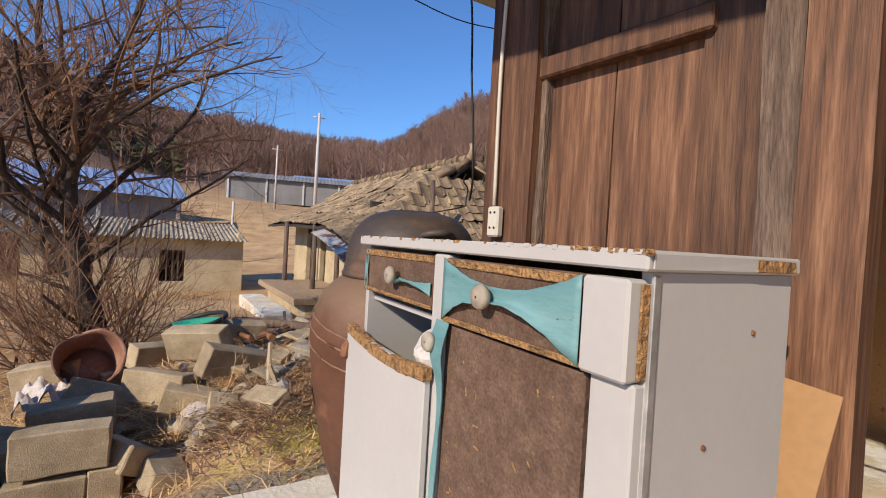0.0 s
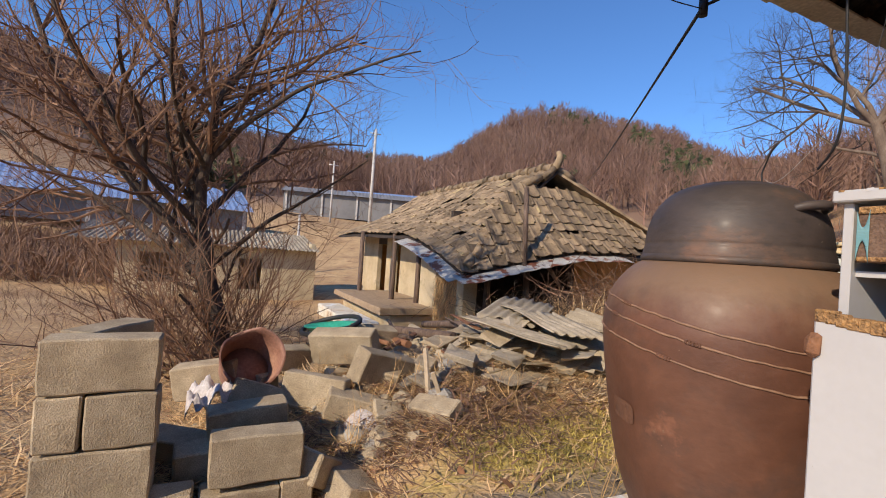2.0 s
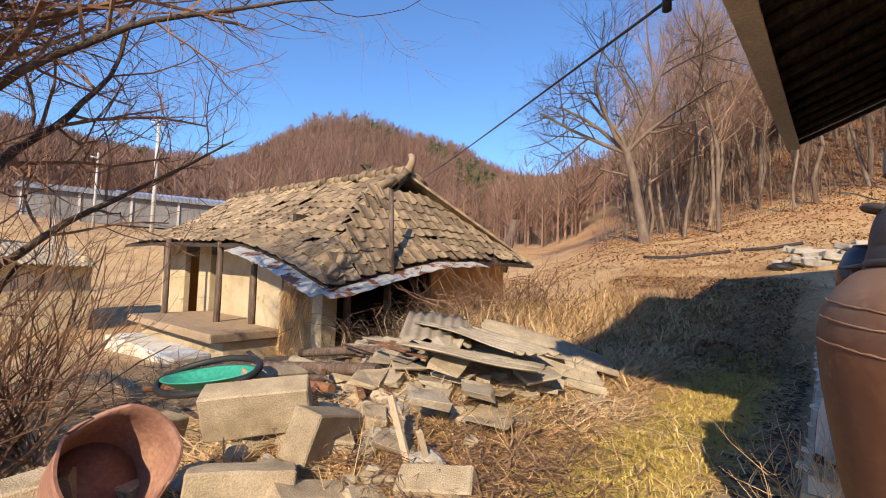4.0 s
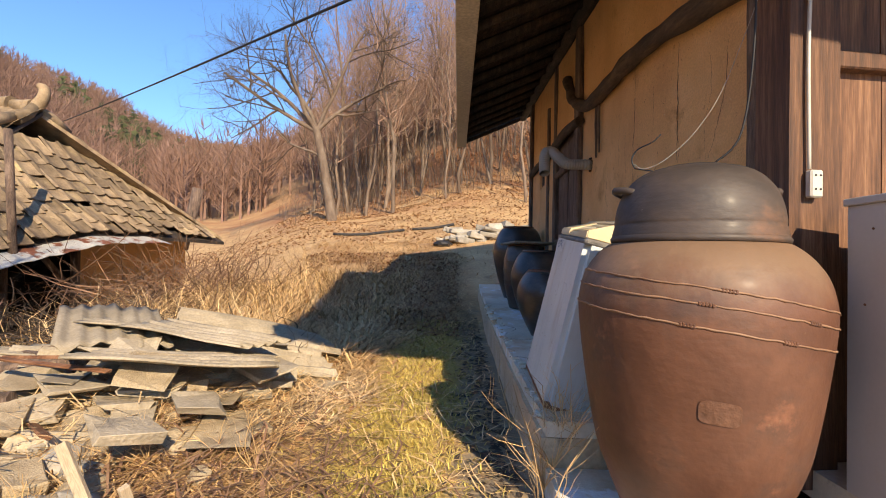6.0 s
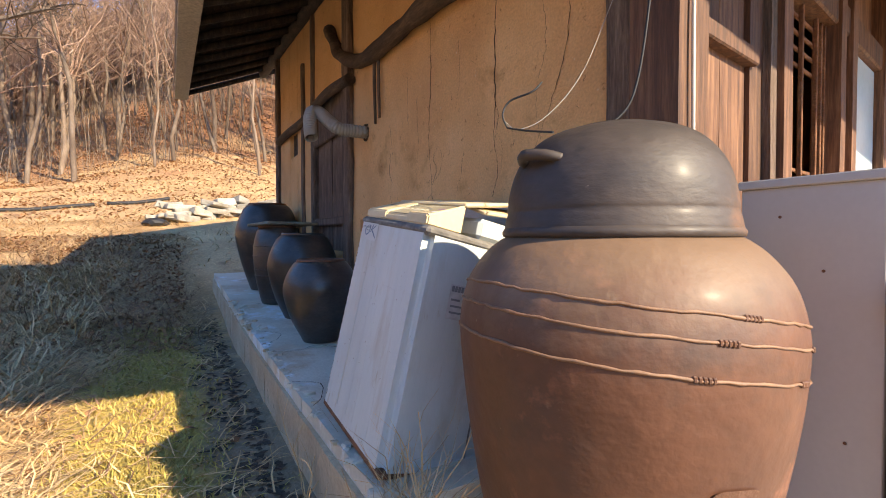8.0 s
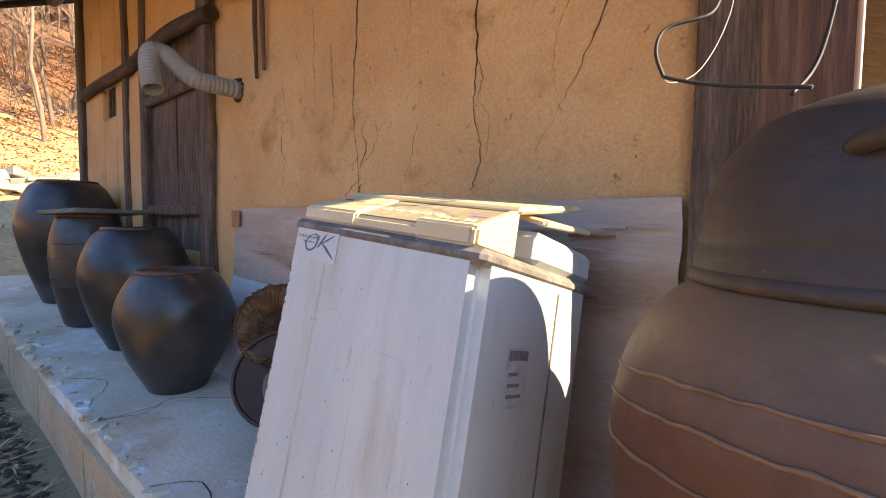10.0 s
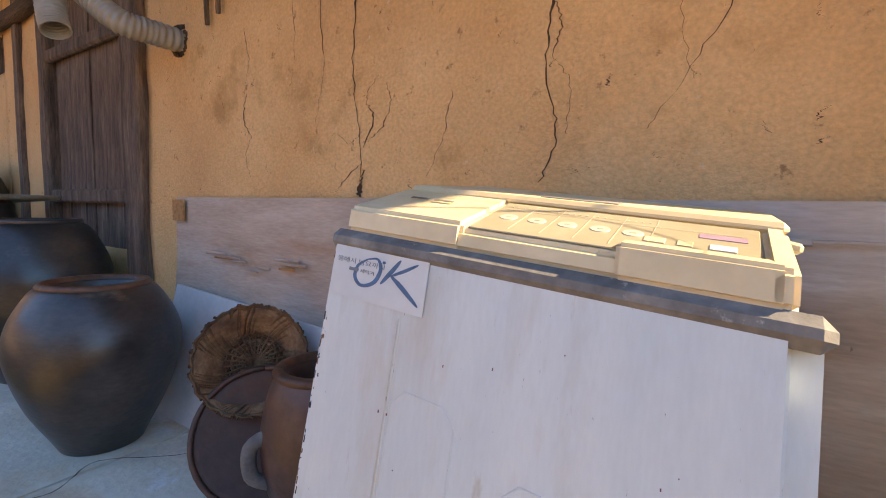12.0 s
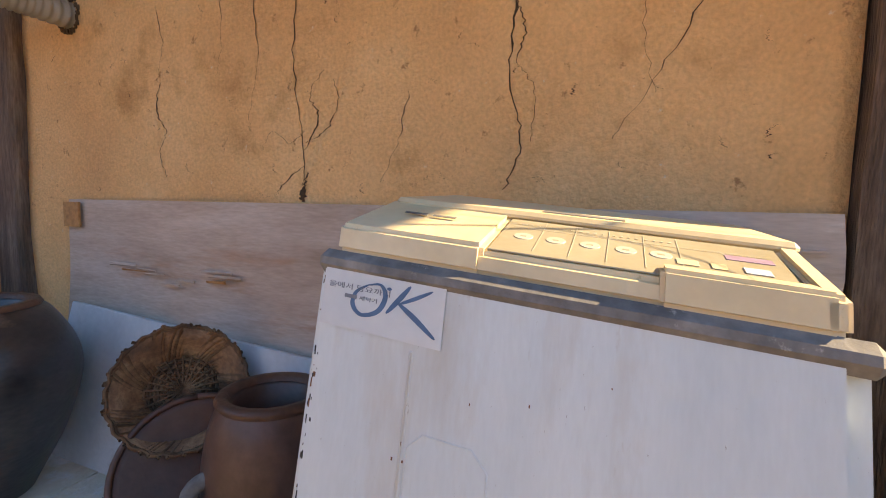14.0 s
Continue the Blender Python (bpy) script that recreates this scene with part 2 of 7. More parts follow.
PATCH = mat("orange_patch", [(0.4, 0.19, 0.07), (0.5, 0.25, 0.1)], 6, 60, 0.8, 0.15)
PALEBOARD = mat("pale_board", [(0.5, 0.52, 0.53), (0.6, 0.61, 0.61), (0.67, 0.67, 0.66)], 2.5, 50, 0.75, 0.1, grain=0.05,
                spots=[((0.38, 0.34, 0.29), 4, 0.62, 0.15)])
WICKER = mat("wicker", [(0.08, 0.036, 0.019), (0.18, 0.09, 0.045), (0.32, 0.18, 0.095)], 12, 80, 0.75, 0.3, island=0.3)
DUCT = mat("grey_duct", [(0.3, 0.28, 0.255), (0.38, 0.36, 0.33)], 4, 40, 0.5, 0.05, grain=0.06, spots=[((0.2, 0.16, 0.12), 4, 0.62, 0.15)])
WHITEPL = mat("white_plastic", [(0.54, 0.5, 0.43), (0.64, 0.6, 0.53)], 4, 50, 0.45, 0.03, grain=0.04)
BLACK = mat("black_rubber", [(0.012, 0.012, 0.013), (0.025, 0.025, 0.027)], 6, 50, 0.6, 0.05)
STEEL = mat("aluminium", [(0.5, 0.5, 0.5), (0.62, 0.62, 0.61)], 5, 50, 0.45, 0.05, metal=0.7)
INK = mat("blue_ink", [(0.05, 0.11, 0.2), (0.08, 0.16, 0.28)], 10, 60, 0.5, 0.0)
INKGREY = mat("grey_ink", [(0.16, 0.17, 0.19), (0.2, 0.21, 0.23)], 10, 60, 0.5, 0.0)
STICKER = mat("sticker_paper", [(0.57, 0.59, 0.58), (0.63, 0.64, 0.62)], 4, 60, 0.5, 0.02, grain=0.03)
BARK = mat("bark", [(0.035, 0.025, 0.019), (0.07, 0.05, 0.037), (0.13, 0.092, 0.068)], 8, 60, 0.95, 0.6, stretch=(1, 1, 0.4), grain=0.25)
TWIG = mat("dry_twig", [(0.12, 0.06, 0.036), (0.21, 0.115, 0.068), (0.33, 0.2, 0.125)], 2, 30, 0.85, 0.0, island=0.3)
GREYBARK = mat("grey_bark", [(0.105, 0.072, 0.053), (0.175, 0.125, 0.09), (0.25, 0.195, 0.15)], 3, 40, 0.9, 0.2, stretch=(1, 1, 0.4), rnd=0.2)
SHOOT = mat("bare_shoots", [(0.2, 0.12, 0.085), (0.28, 0.18, 0.13), (0.36, 0.25, 0.19)], 2, 30, 0.85, 0.0, island=0.3)
LARCH = mat("bare_woods", [(0.16, 0.09, 0.066), (0.21, 0.122, 0.09), (0.27, 0.17, 0.13)], 0.05, 1.0, 0.95, 0.0, island=0.35, grain=0.1)
PINE = mat("pine_needles", [(0.035, 0.045, 0.018), (0.06, 0.07, 0.028), (0.085, 0.095, 0.04)], 0.2, 2.0, 0.9, 0.0, island=0.3)
STRAW = mat("dry_straw", [(0.42, 0.25, 0.11), (0.6, 0.395, 0.19), (0.76, 0.56, 0.33)], 0.8, 12, 0.85, 0.0, island=0.45, grain=0.15)
LEAF = mat("dead_leaf", [(0.2, 0.085, 0.036), (0.31, 0.15, 0.068), (0.42, 0.24, 0.12)], 1.0, 12, 0.85, 0.0, island=0.35)
MOSS = mat("moss_tuft", [(0.22, 0.18, 0.05), (0.47, 0.36, 0.09), (0.62, 0.47, 0.15)], 2, 20, 0.9, 0.0, island=0.3)
BLUEROOF = mat("blue_sheet_roof", [(0.22, 0.33, 0.55), (0.3, 0.42, 0.62)], 1, 20, 0.45, 0.05, metal=0.2)
GREYMETAL = mat("grey_shed", [(0.16, 0.16, 0.16), (0.26, 0.26, 0.26)], 0.6, 10, 0.8, 0.05)
CONCRETE = mat("pole_concrete", [(0.48, 0.46, 0.43), (0.58, 0.56, 0.52)], 2, 30, 0.9, 0.1)
GREENPL = mat("green_plastic", [(0.02, 0.28, 0.19), (0.03, 0.36, 0.25)], 5, 40, 0.5, 0.05)
TERRACOTTA = mat("faded_pink_plastic", [(0.22, 0.1, 0.065), (0.32, 0.16, 0.11), (0.4, 0.22, 0.15)], 4, 50, 0.75, 0.1)
STONE = mat("field_stone", [(0.22, 0.195, 0.155), (0.32, 0.29, 0.24), (0.41, 0.38, 0.33)], 4, 50, 0.95, 0.4, rnd=0.2)
GLASSBLUE = mat("frosted_pane", [(0.5, 0.66, 0.75), (0.58, 0.72, 0.8)], 1, 30, 0.25, 0.02, grain=0.03)
RAG = mat("white_rag", [(0.48, 0.42, 0.4), (0.62, 0.58, 0.55)], 8, 60, 0.9, 0.3)


def ground_material():
    m = mat("dry_ground", [(0.36, 0.215, 0.105), (0.5, 0.32, 0.155), (0.62, 0.42, 0.215)], 0.7, 28, 0.97, 0.6, grain=0.3,
            spots=[((0.28, 0.15, 0.075), 0.9, 0.57, 0.12), ((0.68, 0.49, 0.26), 5.0, 0.6, 0.12)], dist=0.04)
    t = m.node_tree
    n, l = t.nodes, t.links
    b = n["Principled BSDF"]
    colour = b.inputs["Base Color"].links[0].from_socket
    co = n.new("ShaderNodeTexCoord")

    def patch(colour, centre, size, tint, wobble, soft):
        """A growth or a bare spot with an uneven outline, centred on a place."""
        mp = n.new("ShaderNodeMapping")
        mp.vector_type = "TEXTURE"
        mp.inputs["Location"].default_value = (*centre, 0)
        mp.inputs["Scale"].default_value = (*size, 1000)
        l.new(co.outputs["Object"], mp.inputs["Vector"])
        ln = n.new("ShaderNodeVectorMath")
        ln.operation = "LENGTH"
        l.new(mp.outputs[0], ln.inputs[0])
        no = n.new("ShaderNodeTexNoise")
        no.inputs["Scale"].default_value, no.inputs["Detail"].default_value = wobble, 7
        l.new(co.outputs["Object"], no.inputs["Vector"])
        ad = n.new("ShaderNodeMath")
        ad.operation = "MULTIPLY_ADD"
        l.new(no.outputs["Fac"], ad.inputs[0])
        ad.inputs[1].default_value = 1.7
        l.new(ln.outputs["Value"], ad.inputs[2])
        mr = n.new("ShaderNodeMapRange")
        mr.inputs["From Min"].default_value, mr.inputs["From Max"].default_value = 1.85, 1.85 - soft
        l.new(ad.outputs[0], mr.inputs["Value"])
        mx = n.new("ShaderNodeMix")
        mx.data_type = "RGBA"
        l.new(mr.outputs[0], mx.inputs["Factor"])
        l.new(colour, mx.inputs["A"])
        mx.inputs["B"].default_value = (*tint, 1)
        return mx.outputs["Result"]

    colour = patch(colour, (-2.75, 3.2), (0.75, 3.2), (0.5, 0.365, 0.105), 3.5, 0.6)
    colour = patch(colour, (-2.2, 2.6), (0.28, 4.5), (0.26, 0.2, 0.13), 4.0, 0.4)
    colour = patch(colour, (4, 42), (40, 20), (0.36, 0.17, 0.08), 0.3, 0.6)
    ln = n.new("ShaderNodeVectorMath")
    ln.operation = "LENGTH"
    l.new(co.outputs["Object"], ln.inputs[0])
    mr = n.new("ShaderNodeMapRange")
    mr.inputs["From Min"].default_value, mr.inputs["From Max"].default_value = 45, 75
    l.new(ln.outputs["Value"], mr.inputs["Value"])
    mx = n.new("ShaderNodeMix")
    mx.data_type = "RGBA"
    l.new(mr.outputs[0], mx.inputs["Factor"])
    l.new(colour, mx.inputs["A"])
    mx.inputs["B"].default_value = (0.27, 0.165, 0.105, 1)
    colour = mx.outputs["Result"]
    l.new(colour, b.inputs["Base Color"])
    return m


GROUND = ground_material()


# ---- mesh helpers ----
def part(name, bm, material, parent, label=""):
    me = bpy.data.meshes.new(name)
    bm.to_mesh(me)
    bm.free()
    me.materials.append(material)
    ob = new(name, me)
    ob.parent = parent
    if label:
        tagged(ob, label)
    return ob


def raw(name, verts, faces, material, parent=None, smooth=False):
    me = bpy.data.meshes.new(name)
    me.from_pydata(verts, [], faces)
    if smooth:
        me.polygons.foreach_set("use_smooth", [True] * len(me.polygons))
    me.materials.append(material)
    ob = new(name, me)
    ob.parent = parent
    return ob


def thing(name, label, category, at=None, group="", kind=""):
    e = new(name)
    e.empty_display_size = 0.1
    if at is not None:
        e.matrix_basis = at
    return tagged(e, label, category, group, kind)


def box(bm, x0, x1, y0, y1, z0, z1, bevel=0.004, m=None, jit=0.0):
    vs = [bm.verts.new((x, y, z)) for x in (x0, x1) for y in (y0, y1) for z in (z0, z1)]
    fs = [bm.faces.new([vs[i] for i in f]) for f in
          ((0, 1, 3, 2), (4, 6, 7, 5), (0, 4, 5, 1), (2, 3, 7, 6), (0, 2, 6, 4), (1, 5, 7, 3))]
    if jit:
        for v in vs:
            v.co += Vector((random.uniform(-jit, jit), random.uniform(-jit, jit), random.uniform(-jit, jit)))
    if m is not None:
        for v in vs:
            v.co = m @ v.co
    if bevel:
        edges = list({e for f in fs for e in f.edges})
        bmesh.ops.bevel(bm, geom=edges, offset=bevel, segments=1, affect="EDGES", clamp_overlap=True)
    return bm


def newbox(*a, **k):
    return box(bmesh.new(), *a, **k)


def lathe(profile, segs=48, wob=0.0, cap_bottom=True, seed=0):
    """A turned body from (radius, height) pairs."""
    bm = bmesh.new()
    rings = []
    for r, z in profile:
        ring = []
        for k in range(segs):
            a = 2 * math.pi * k / segs
            w = 1 + wob * noise.noise((math.cos(a) * 1.3 + seed, math.sin(a) * 1.3, z * 2.2))
            ring.append(bm.verts.new((r * w * math.cos(a), r * w * math.sin(a), z)))
        rings.append(ring)
    for p, q in zip(rings, rings[1:]):
        for k in range(segs):
            f = bm.faces.new((p[k], p[(k + 1) % segs], q[(k + 1) % segs], q[k]))
            f.smooth = True
    if cap_bottom:
        bm.faces.new(list(reversed(rings[0])))
    return bm


def smooth_profile(points, steps=5):
    """Catmull-Rom through the profile's points."""
    out = []
    p = [points[0], *points, points[-1]]
    for i in range(1, len(p) - 2):
        for s in range(steps):
            t = s / steps
            out.append(tuple(0.5 * (2 * p[i][c] + (p[i + 1][c] - p[i - 1][c]) * t
                                    + (2 * p[i - 1][c] - 5 * p[i][c] + 4 * p[i + 1][c] - p[i + 2][c]) * t * t
                                    + (3 * p[i][c] - p[i - 1][c] - 3 * p[i + 1][c] + p[i + 2][c]) * t ** 3) for c in (0, 1)))
    return out + [points[-1]]


def tube(bm, pts, radii, segs=8, smooth=True, caps=True):
    pts = [Vector(p) for p in pts]
    if not hasattr(radii, "__len__"):
        radii = [radii] * len(pts)
    rings, side = [], None
    for i, p in enumerate(pts):
        d = (pts[min(i + 1, len(pts) - 1)] - pts[max(i - 1, 0)]).normalized()
        if side is None:
            side = d.orthogonal().normalized()
        side = (side - d * side.dot(d)).normalized()
        up = d.cross(side)
        rings.append([bm.verts.new(p + radii[i] * (math.cos(2 * math.pi * k / segs) * side + math.sin(2 * math.pi * k / segs) * up))
                      for k in range(segs)])
    for a, b in zip(rings, rings[1:]):
        for k in range(segs):
            f = bm.faces.new((a[k], a[(k + 1) % segs], b[(k + 1) % segs], b[k]))
            f.smooth = smooth
    if caps:
        bm.faces.new(list(reversed(rings[0])))
        bm.faces.new(rings[-1])
    return bm


def newtube(*a, **k):
    return tube(bmesh.new(), *a, **k)


def curve3(points, steps=6):
    """A smooth line through points in space."""
    out = []
    p = [Vector(v) for v in (points[0], *points, points[-1])]
    for i in range(1, len(p) - 2):
        for s in range(steps):
            t = s / steps
            out.append(0.5 * (2 * p[i] + (p[i + 1] - p[i - 1]) * t + (2 * p[i - 1] - 5 * p[i] + 4 * p[i + 1] - p[i + 2]) * t * t
                              + (3 * p[i] - p[i - 1] - 3 * p[i + 1] + p[i + 2]) * t ** 3))
    return out + [p[-1]]


def plank(w, t, h, cuts=8, wave=0.004, seed=0.0):
    """An upright board, x wide, y thick, z high, with slightly wandering edges."""
    bm = bmesh.new()
    prev = None
    for k in range(cuts + 1):
        z = h * k / cuts
        a = wave * noise.noise((seed, z * 3, 0)) * 2
        b = wave * noise.noise((seed, z * 3, 9)) * 2
        c = wave * noise.noise((seed, z * 2, 5))
        ring = [bm.verts.new(v) for v in ((a, c, z), (w + b, c, z), (w + b, t + c, z), (a, t + c, z))]
        if prev:
            for i in range(4):
                bm.faces.new((prev[i], prev[(i + 1) % 4], ring[(i + 1) % 4], ring[i]))
        else:
            bm.faces.new(list(reversed(ring)))
        prev = ring
    bm.faces.new(prev)
    return bm

# ---- ground: one sheet out to the hills ----
RADII = (0, 3, 5, 8, 13, 20, 30, 42, 58, 90, 180, 420)
SECTORS = {
    -60: (0.19, 0.19, 0.19, 0.2, 0.2, 0.3, 0.4, 0.6, 1, 2, 8, 16),
    40: (0.19, 0.19, 0.2, 0.5, 1.4, 3.0, 7.0, 13, 22, 34, 52, 60),
    85: (0.19, 0.19, 0.22, 0.55, 1.5, 3.1, 6.6, 12, 20, 32, 50, 60),
    106: (0.19, 0.19, 0.28, 0.5, 1.3, 2.3, 4.0, 6.5, 11, 18, 38, 50),
    119: (0.19, 0.22, 0.42, 0.3, 0.5, 1.0, 1.9, 3.2, 5.2, 10, 33, 48),
    133: (0.19, 0.24, 0.35, -0.25, -0.2, 0.2, 1.0, 2.4, 5.0, 13, 46, 52),
    143: (0.18, 0.12, 0.12, -0.35, -0.45, -0.2, 0.6, 2.4, 5.0, 13, 54, 60),
    157: (0.15, -0.03, 0.0, -0.4, -0.6, -0.2, 1.0, 3.2, 5.5, 11, 31, 40),
    178: (0.1, -0.2, -0.15, -0.3, -0.6, -0.4, 0.4, 3.0, 5.5, 11, 32, 40),
    200: (0.1, -0.22, -0.2, -0.2, -0.4, -0.2, 1.0, 4.0, 9.0, 20, 46, 55),
    240: (0.12, 0.02, 0.05, 0.1, 0, 0, 0.5, 1.5, 4, 9, 20, 30),
}
AZ = sorted(SECTORS) + [300]
TABLE = np.array([SECTORS[a] for a in sorted(SECTORS)] + [SECTORS[-60]])


def smoothstep(a, b, v):
    t = min(1.0, max(0.0, (v - a) / (b - a)))
    return t * t * (3 - 2 * t)


def ground_z(x, y):
    dx, dy = x + 2.4, y
    r = math.hypot(dx, dy)
    a = math.degrees(math.atan2(dy, dx))
    if a < -60:
        a += 360
    i = min(len(AZ) - 2, max(0, int(np.searchsorted(AZ, a, side="right")) - 1))
    s = (a - AZ[i]) / (AZ[i + 1] - AZ[i])
    s = s * s * (3 - 2 * s)
    j = min(len(RADII) - 2, max(0, int(np.searchsorted(RADII, r, side="right")) - 1))
    q = min(1.0, (r - RADII[j]) / (RADII[j + 1] - RADII[j]))
    z = (1 - s) * ((1 - q) * TABLE[i][j] + q * TABLE[i][j + 1]) + s * ((1 - q) * TABLE[i + 1][j] + q * TABLE[i + 1][j + 1])
    rough = 0.03 + 0.03 * smoothstep(4, 10, r) + 0.5 * smoothstep(15, 60, r) + 2.5 * smoothstep(60, 200, r)
    wave = 0.9 + 9 * smoothstep(15, 60, r) + 20 * smoothstep(60, 200, r)
    z += rough * noise.noise((x / wave, y / wave, 0.3))
    z += 0.012 * noise.noise((x * 4, y * 4, 2.0))
    z -= 0.3 * math.exp(-((x + 2.95) ** 2 / 0.25 + (y + 0.5) ** 2 / 0.8))
    z += 0.3 * math.exp(-((x + 4.35) ** 2 + (y - 0.35) ** 2) / 0.7) + 0.22 * math.exp(-((x + 4.6) ** 2 / 1.2 + (y - 2.0) ** 2 / 0.9))
    return z


def build_ground():
    rings = [0.0] + list(np.geomspace(0.4, 420, 150))
    seg = 240
    verts, faces = [(-2.4, 0, ground_z(-2.4, 0))], []
    for r in rings[1:]:
        for k in range(seg):
            a = 2 * math.pi * k / seg
            x, y = -2.4 + r * math.cos(a), r * math.sin(a)
            verts.append((x, y, ground_z(x, y)))
    for k in range(seg):
        faces.append((0, 1 + k, 1 + (k + 1) % seg))
    for j in range(len(rings) - 2):
        o = 1 + j * seg
        for k in range(seg):
            k2 = (k + 1) % seg
            faces.append((o + k, o + seg + k, o + seg + k2, o + k2))
    ob = raw("ground", verts, faces, GROUND, smooth=True)
    tagged(ob, "dry straw-covered yard rising to brown leaf-littered hills", "ground", kind="structure")


build_ground()

# ---- main house: mud side wall, timber front, eaves ----
WX = -1.17          # outer face of the mud wall
W0, W1 = 1.02, 7.25   # its ends along y
FRONT = pose(-1.22, 0.985, 0, 0, 0, 7.5)   # left end of the timber front


def mud_panel(y0, y1, z0, z1, parent):
    """A mud infill panel, its face slightly uneven, 14 cm thick."""
    ny, nz = max(2, int((y1 - y0) / 0.05)), max(2, int((z1 - z0) / 0.05))
    verts, faces = [], []
    for j in range(nz + 1):
        for i in range(ny + 1):
            y, z = y0 + (y1 - y0) * i / ny, z0 + (z1 - z0) * j / nz
            d = 0.012 * noise.noise((y * 1.6, z * 1.6, 3)) + 0.005 * noise.noise((y * 7, z * 7, 1))
            verts.append((WX - d, y, z))
    n = len(verts)
    verts += [(WX + 0.14, v[1], v[2]) for v in verts]
    for j in range(nz):
        for i in range(ny):
            a = j * (ny + 1) + i
            faces.append((a, a + ny + 1, a + ny + 2, a + 1))
            faces.append((n + a, n + a + 1, n + a + ny + 2, n + a + ny + 1))
    for i in range(ny):
        t = nz * (ny + 1) + i
        faces += [(i, i + 1, n + i + 1, n + i), (t, n + t, n + t + 1, t + 1)]
    for j in range(nz):
        a, b = j * (ny + 1), j * (ny + 1) + ny
        faces += [(a, n + a, n + a + ny + 1, a + ny + 1), (b, b + ny + 1, n + b + ny + 1, n + b)]
    ob = raw("mud_panel", verts, faces, MUD, parent, smooth=True)
    return ob


wall_side = thing("wall_west", "ochre mud-plastered side wall with dark timber studs", "wall", kind="structure")
mud_panel(1.26, 4.03, 0.45, 4.1, wall_side)
mud_panel(4.03, 5.28, 0.45, 1.15, wall_side)
mud_panel(4.03, 5.28, 2.72, 4.3, wall_side)
mud_panel(5.28, 6.08, 0.45, 4.3, wall_side)
mud_panel(6.08, 6.5, 0.45, 2.33, wall_side)
mud_panel(6.08, 6.5, 2.62, 4.3, wall_side)
mud_panel(6.5, 7.16, 0.45, 4.3, wall_side)


def upright(name, y, w, z0, z1, parent, material=POST, out=0.035, lean=0.0, thick=0.16, seed=0):
    """A rough timber stud standing slightly proud of the mud."""
    bm = bmesh.new()
    prev = None
    n = 14
    for k in range(n + 1):
        z = z0 + (z1 - z0) * k / n
        dy = 0.012 * noise.noise((seed + 3.1, z * 1.7, 0)) + lean * (z - z0)
        hw = w / 2 * (1 + 0.12 * noise.noise((seed + 8.7, z * 2.3, 0)))
        o = out + 0.008 * noise.noise((seed, z * 3, 4))
        ring = [bm.verts.new(v) for v in ((WX - o, y + dy - hw * 0.85, z), (WX - o, y + dy + hw * 0.85, z), (WX - o + 0.015, y + dy + hw, z),
                                          (WX - o + thick, y + dy + hw, z), (WX - o + thick, y + dy - hw, z), (WX - o + 0.015, y + dy - hw, z))]
        if prev:
            for i in range(6):
                bm.faces.new((prev[i], ring[i], ring[(i + 1) % 6], prev[(i + 1) % 6]))
        else:
            bm.faces.new(ring)
        prev = ring
    bm.faces.new(list(reversed(prev)))
    return part(name, bm, material, parent)


upright("corner_post", 1.13, 0.24, 0.45, 4.1, wall_side, POST, 0.05, thick=0.2, seed=1)
upright("stud", 4.11, 0.17, 0.47, 4.2, wall_side, POST, 0.05, seed=2)
upright("stud", 5.31, 0.1, 0.47, 4.2, wall_side, POST, 0.03, seed=3)
upright("stud", 5.76, 0.09, 0.47, 3.35, wall_side, POST, 0.03, seed=4)
upright("stud", 7.2, 0.15, 0.47, 4.2, wall_side, POST, 0.05, seed=5)

bm = tube(bmesh.new(), curve3([(WX - 0.04, 1.25, 2.43), (WX - 0.07, 1.9, 2.56), (WX - 0.07, 2.5, 2.64), (WX - 0.06, 3.0, 2.66), (WX - 0.05, 3.6, 2.69),
                               (WX - 0.05, 4.0, 2.82), (WX - 0.04, 4.3, 3.0), (WX - 0.03, 4.6, 3.3)]),
          [0.06 + 0.022 * noise.noise((k * 0.35, 2, 0)) for k in range(43)], 10)
part("crooked_beam", bm, BEAM, wall_side, "crooked dark log set into the mud")
part("crooked_beam", newtube(curve3([(WX - 0.03, 7.1, 2.66), (WX - 0.05, 6.4, 2.65), (WX - 0.04, 5.6, 2.64), (WX - 0.05, 5.1, 2.67), (WX - 0.06, 4.5, 2.68), (WX - 0.05, 3.95, 2.64)]), 0.05, 9), BEAM, wall_side)


def crack(points, width, parent):
    """A narrow fissure that forks and wanders, standing open in the plaster."""
    verts, faces = [], []
    line = curve3(points, 10)
    for i, p in enumerate(line):
        t = i / (len(line) - 1)
        w = width * (0.35 + 0.65 * math.sin(math.pi * min(1, t * 1.4 + 0.1)) ** 2) * random.uniform(0.5, 1.4)
        jy = random.uniform(-0.006, 0.006)
        d = 0.012 * noise.noise((p.y * 1.6, p.z * 1.6, 3)) + 0.005 * noise.noise((p.y * 7, p.z * 7, 1))
        verts += [(WX - d - 0.0015, p.y + jy - w, p.z), (WX - d - 0.0015, p.y + jy + w, p.z)]
        if i:
            k = 2 * i
            faces.append((k - 2, k - 1, k + 1, k))
    raw("crack", verts, faces, CRACK, parent)


def wl(y, z):
    return (WX, y, z)


